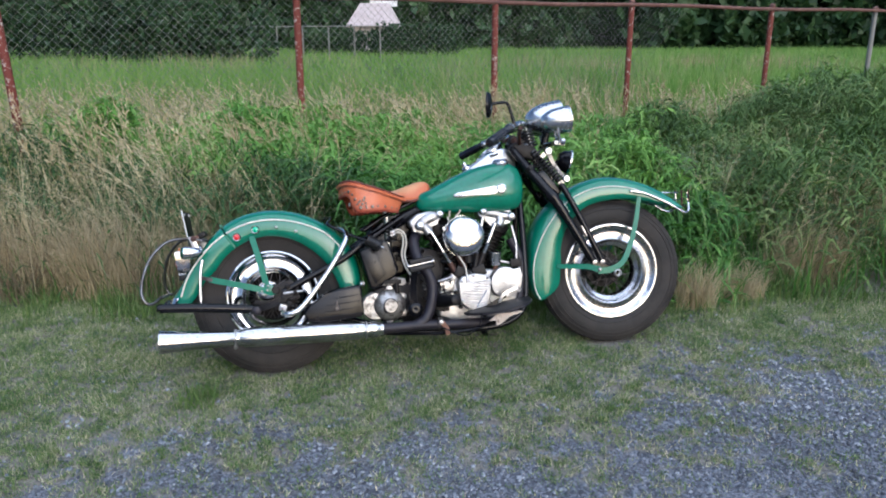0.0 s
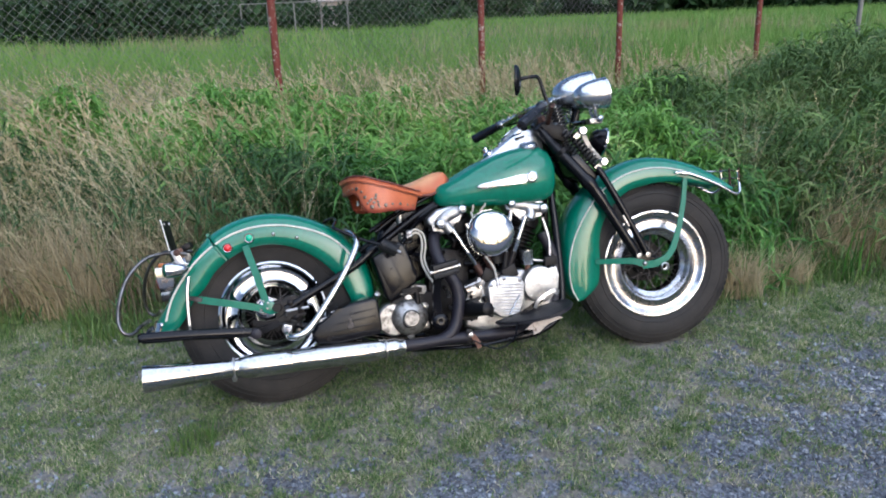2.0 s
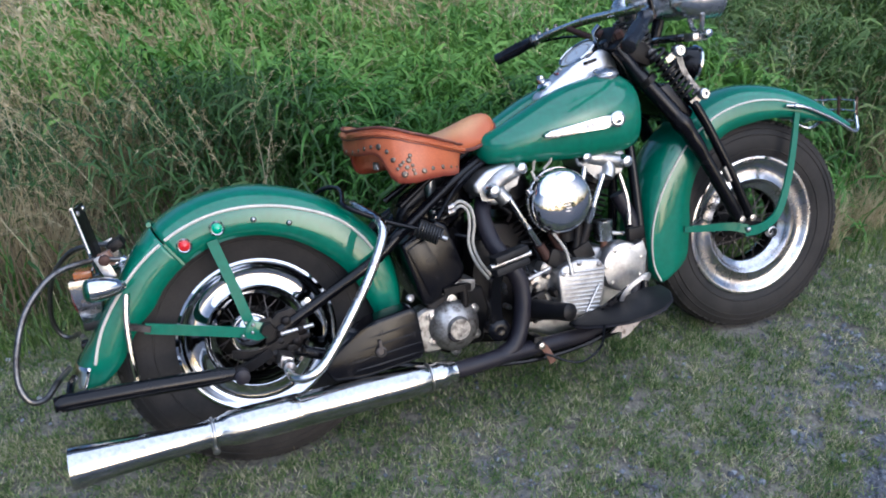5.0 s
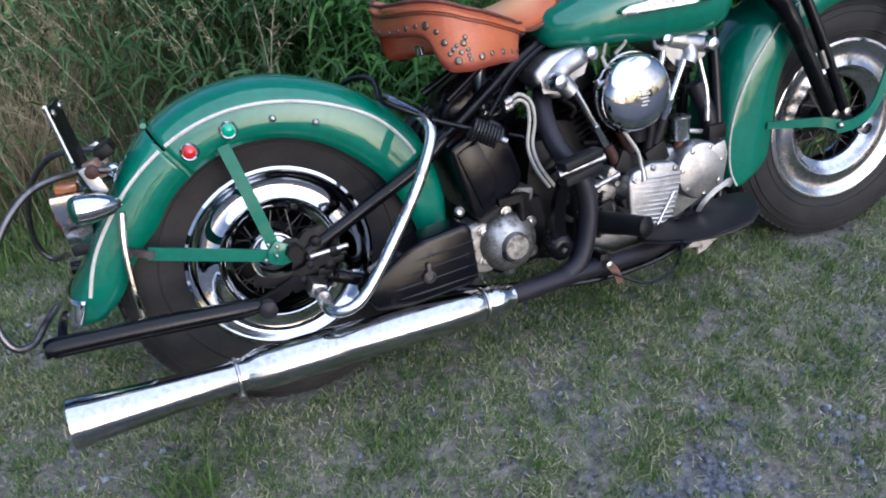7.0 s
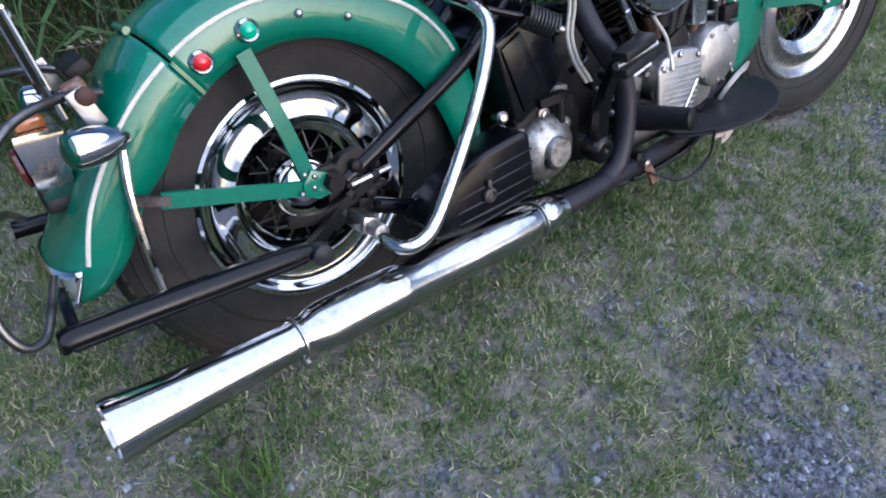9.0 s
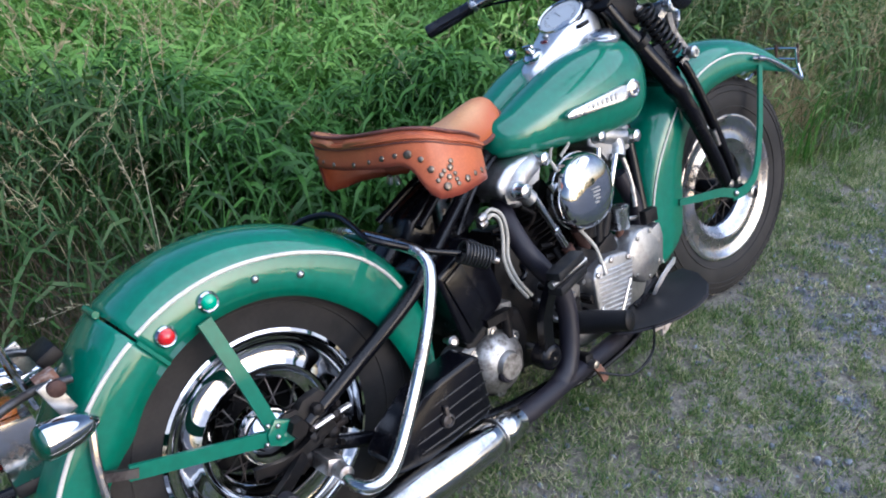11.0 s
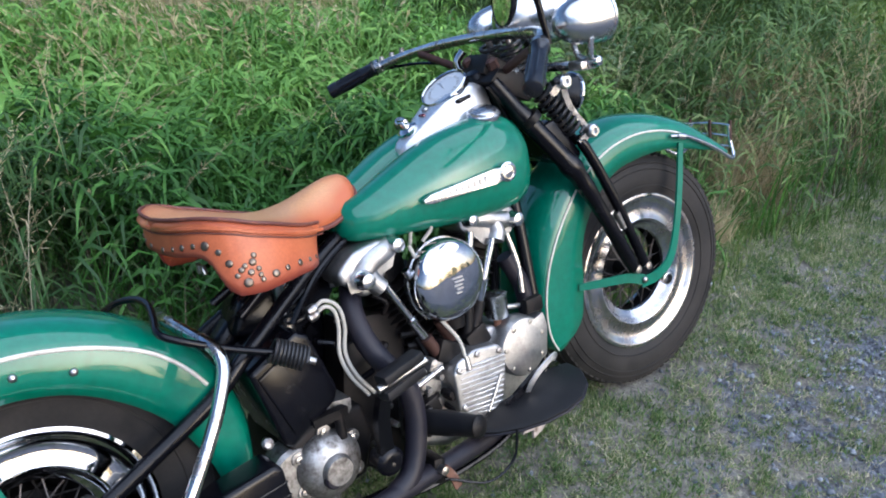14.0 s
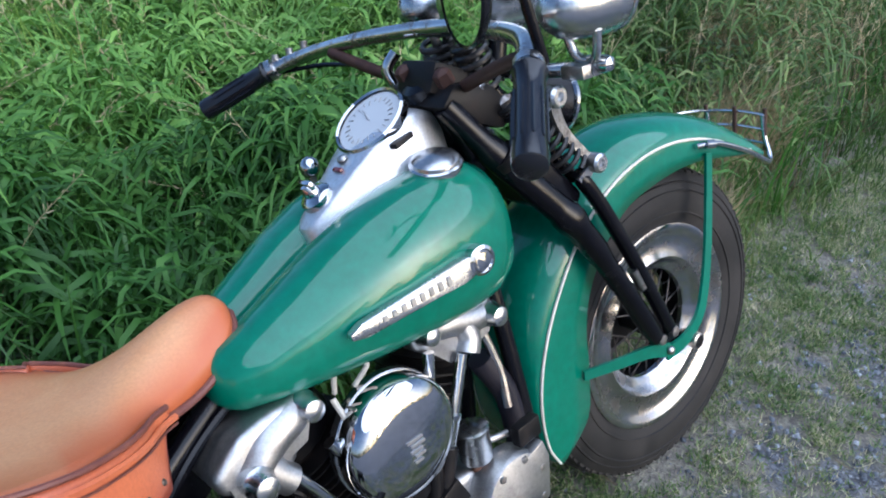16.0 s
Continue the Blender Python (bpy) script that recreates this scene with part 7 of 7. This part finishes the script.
add("control_cable", bent(bmnew(), [(1.05, 0.38, 0.94), (1.10, 0.28, 0.945), (1.13, 0.15, 0.93), (1.15, 0.06, 0.88)], 0.004, 8), BLACK, "thin black control cable", bars, FM)
add("clamp_horn", bent(bmnew(), [(1.105, 0.075, 0.905), (1.095, 0.085, 0.94), (1.11, 0.075, 0.965)], 0.010, 10), CHROME, "", bars, FM)
MC, mn = Vector((0.945, -0.316, 1.058)), Vector((-1.0, 0.30, 0.06)).normalized()
mir = add("mirror", lathe(bmnew(), [(0.0, -0.016), (0.022, -0.0145), (0.042, -0.009), (0.051, -0.002), (0.053, 0.004), (0.0515, 0.007), (0.049, 0.006)], MC, mn, 40), BLACK, "round black handlebar mirror", None, FM)
add("mirror_glass", lathe(bmnew(), [(0.050, 0.0055), (0.02, 0.006), (0, 0.006)], MC, mn, 40), MIRROR, "mirror glass", mir, FM)
add("mirror_stem", bent(bmnew(), [(1.056, -0.298, 0.965), (1.042, -0.300, 1.015), (1.026, -0.302, 1.062), (0.996, -0.311, 1.066), (0.958, -0.316, 1.061)], 0.0068, 10), BLACK, "black mirror stem", mir, FM)

# ---- lamps ----
def bullet(name, c, axis, r, length, label, nose=0.35):
    ax = Vector(axis).normalized()
    prof = [(0.0, -length * 0.62), (r * 0.25, -length * 0.60), (r * 0.5, -length * 0.52), (r * 0.72, -length * 0.38), (r * 0.88, -length * 0.18), (r * 0.97, length * 0.05), (r, length * 0.22), (r * 1.0, length * 0.30), (r * 1.035, length * 0.305), (r * 1.035, length * 0.355), (r * 0.97, length * 0.38)]
    ob = add(name, lathe(bmnew(), prof, c, ax, 48), POLISHED, label, None, FM)
    add("lamp_glass", lathe(bmnew(), [(r * 0.98, length * 0.365), (r * 0.6, length * 0.42), (0, length * 0.44)], c, ax, 40), LAMP_GLASS, "", ob, FM)
    return ob


head_lamp = bullet("head_lamp", (1.272, 0.012, 1.028), (1, 0, 0.10), 0.076, 0.172, "large polished bullet headlamp")
add("lamp_post", rod(bmnew(), (1.265, 0.012, 0.96), (1.245, 0.012, 0.89), 0.017, 14), BLACK, "", head_lamp, FM)
for s, c in ((-1, (1.276, -0.163, 1.002)), (1, (1.300, 0.200, 1.012))):
    sl = bullet("spot_lamp", c, (1, 0, 0.08), 0.057, 0.132, "polished bullet spot lamp")
    c = Vector(c)
    add("spot_bracket", bent(bmnew(), [c + Vector((-0.01, -0.03, -0.04)), c + Vector((-0.005, -0.02, -0.075)), c + Vector((0, 0.0, -0.085)), c + Vector((-0.005, 0.02, -0.075)), c + Vector((-0.01, 0.03, -0.04))], 0.007, 10), POLISHED, "", sl, FM)
    add("spot_bolt", lathe(bmnew(), [(0.013, 0.02), (0.013, -0.01), (0.010, -0.018), (0, -0.022)], c + Vector((0.012, -0.012, -0.092)), (0, 1, 0), 20), CHROME, "", sl, FM)
    add("spot_mount", block(bmnew(), c + Vector((0.0, 0.012, -0.098)), (0.05, 0.045, 0.022), (0, 0, 0), 0.006), STEEL, "", sl, FM)
light_bar = add("light_bar", bent(bmnew(), [(1.278, -0.172, 0.905), (1.258, -0.09, 0.905), (1.245, 0.012, 0.905), (1.265, 0.11, 0.908), (1.31, 0.205, 0.912)], 0.011, 12), OLD_CHROME, "tarnished light bar", None, FM)
horn = add("horn", lathe(bmnew(), [(0.0, -0.045), (0.03, -0.042), (0.045, -0.025), (0.050, 0.0), (0.055, 0.008)], (1.352, 0.0, 0.828), (1, -0.05, -0.30), 36), BLACK, "round black horn", None, FM)
add("horn_rim", lathe(bmnew(), [(0.054, 0.004), (0.058, 0.007), (0.058, 0.013), (0.052, 0.016)], (1.352, 0.0, 0.828), (1, -0.05, -0.30), 36), CHROME, "chrome horn rim", horn, FM)
add("horn_face", lathe(bmnew(), [(0.053, 0.010), (0.03, 0.014), (0.0, 0.018)], (1.352, 0.0, 0.828), (1, -0.05, -0.30), 36), RUST, "", horn, FM)
add("horn_stem", rod(bmnew(), (1.33, 0, 0.84), (1.27, 0, 0.80), 0.012, 10), BLACK, "", horn, FM)

# ---- guard rails at the front fender's tip ----
rails = add("fender_rail", bent(bmnew(), [(1.615, -0.098, 0.680), (1.68, -0.102, 0.668), (1.78, -0.104, 0.622), (1.862, -0.100, 0.575), (1.892, -0.085, 0.580), (1.900, -0.070, 0.61), (1.898, -0.066, 0.66)], 0.0055, 10), CHROME, "chrome guard rail at the fender tip", None, FM)
add("rail_ferrule", ring_tube(bmnew(), [(1.64, -0.100, 0.677), (1.665, -0.102, 0.671)], 0.009, 12), CHROME, "", rails, FM)
add("fender_rail", bent(bmnew(), [(1.615, 0.098, 0.680), (1.68, 0.102, 0.668), (1.78, 0.104, 0.622), (1.862, 0.100, 0.575), (1.892, 0.085, 0.580), (1.900, 0.070, 0.61), (1.898, 0.066, 0.66)], 0.0055, 10), CHROME, "", rails, FM)
for k, w in enumerate((0.60, 0.63, 0.662)):
    add("cross_rail", bent(bmnew(), [(1.897, -0.072, w), (1.905, 0, w + 0.002), (1.897, 0.072, w), (1.85, 0.105, w + 0.004), (1.77, 0.108, w + 0.012)], 0.0032, 8), OLD_CHROME, "", rails, FM)
for v in (-0.07, 0.0, 0.07):
    add("rail_post", rod(bmnew(), (1.90, v, 0.585), (1.90, v, 0.675), 0.0045, 8), DARK_RUST, "", rails, FM)
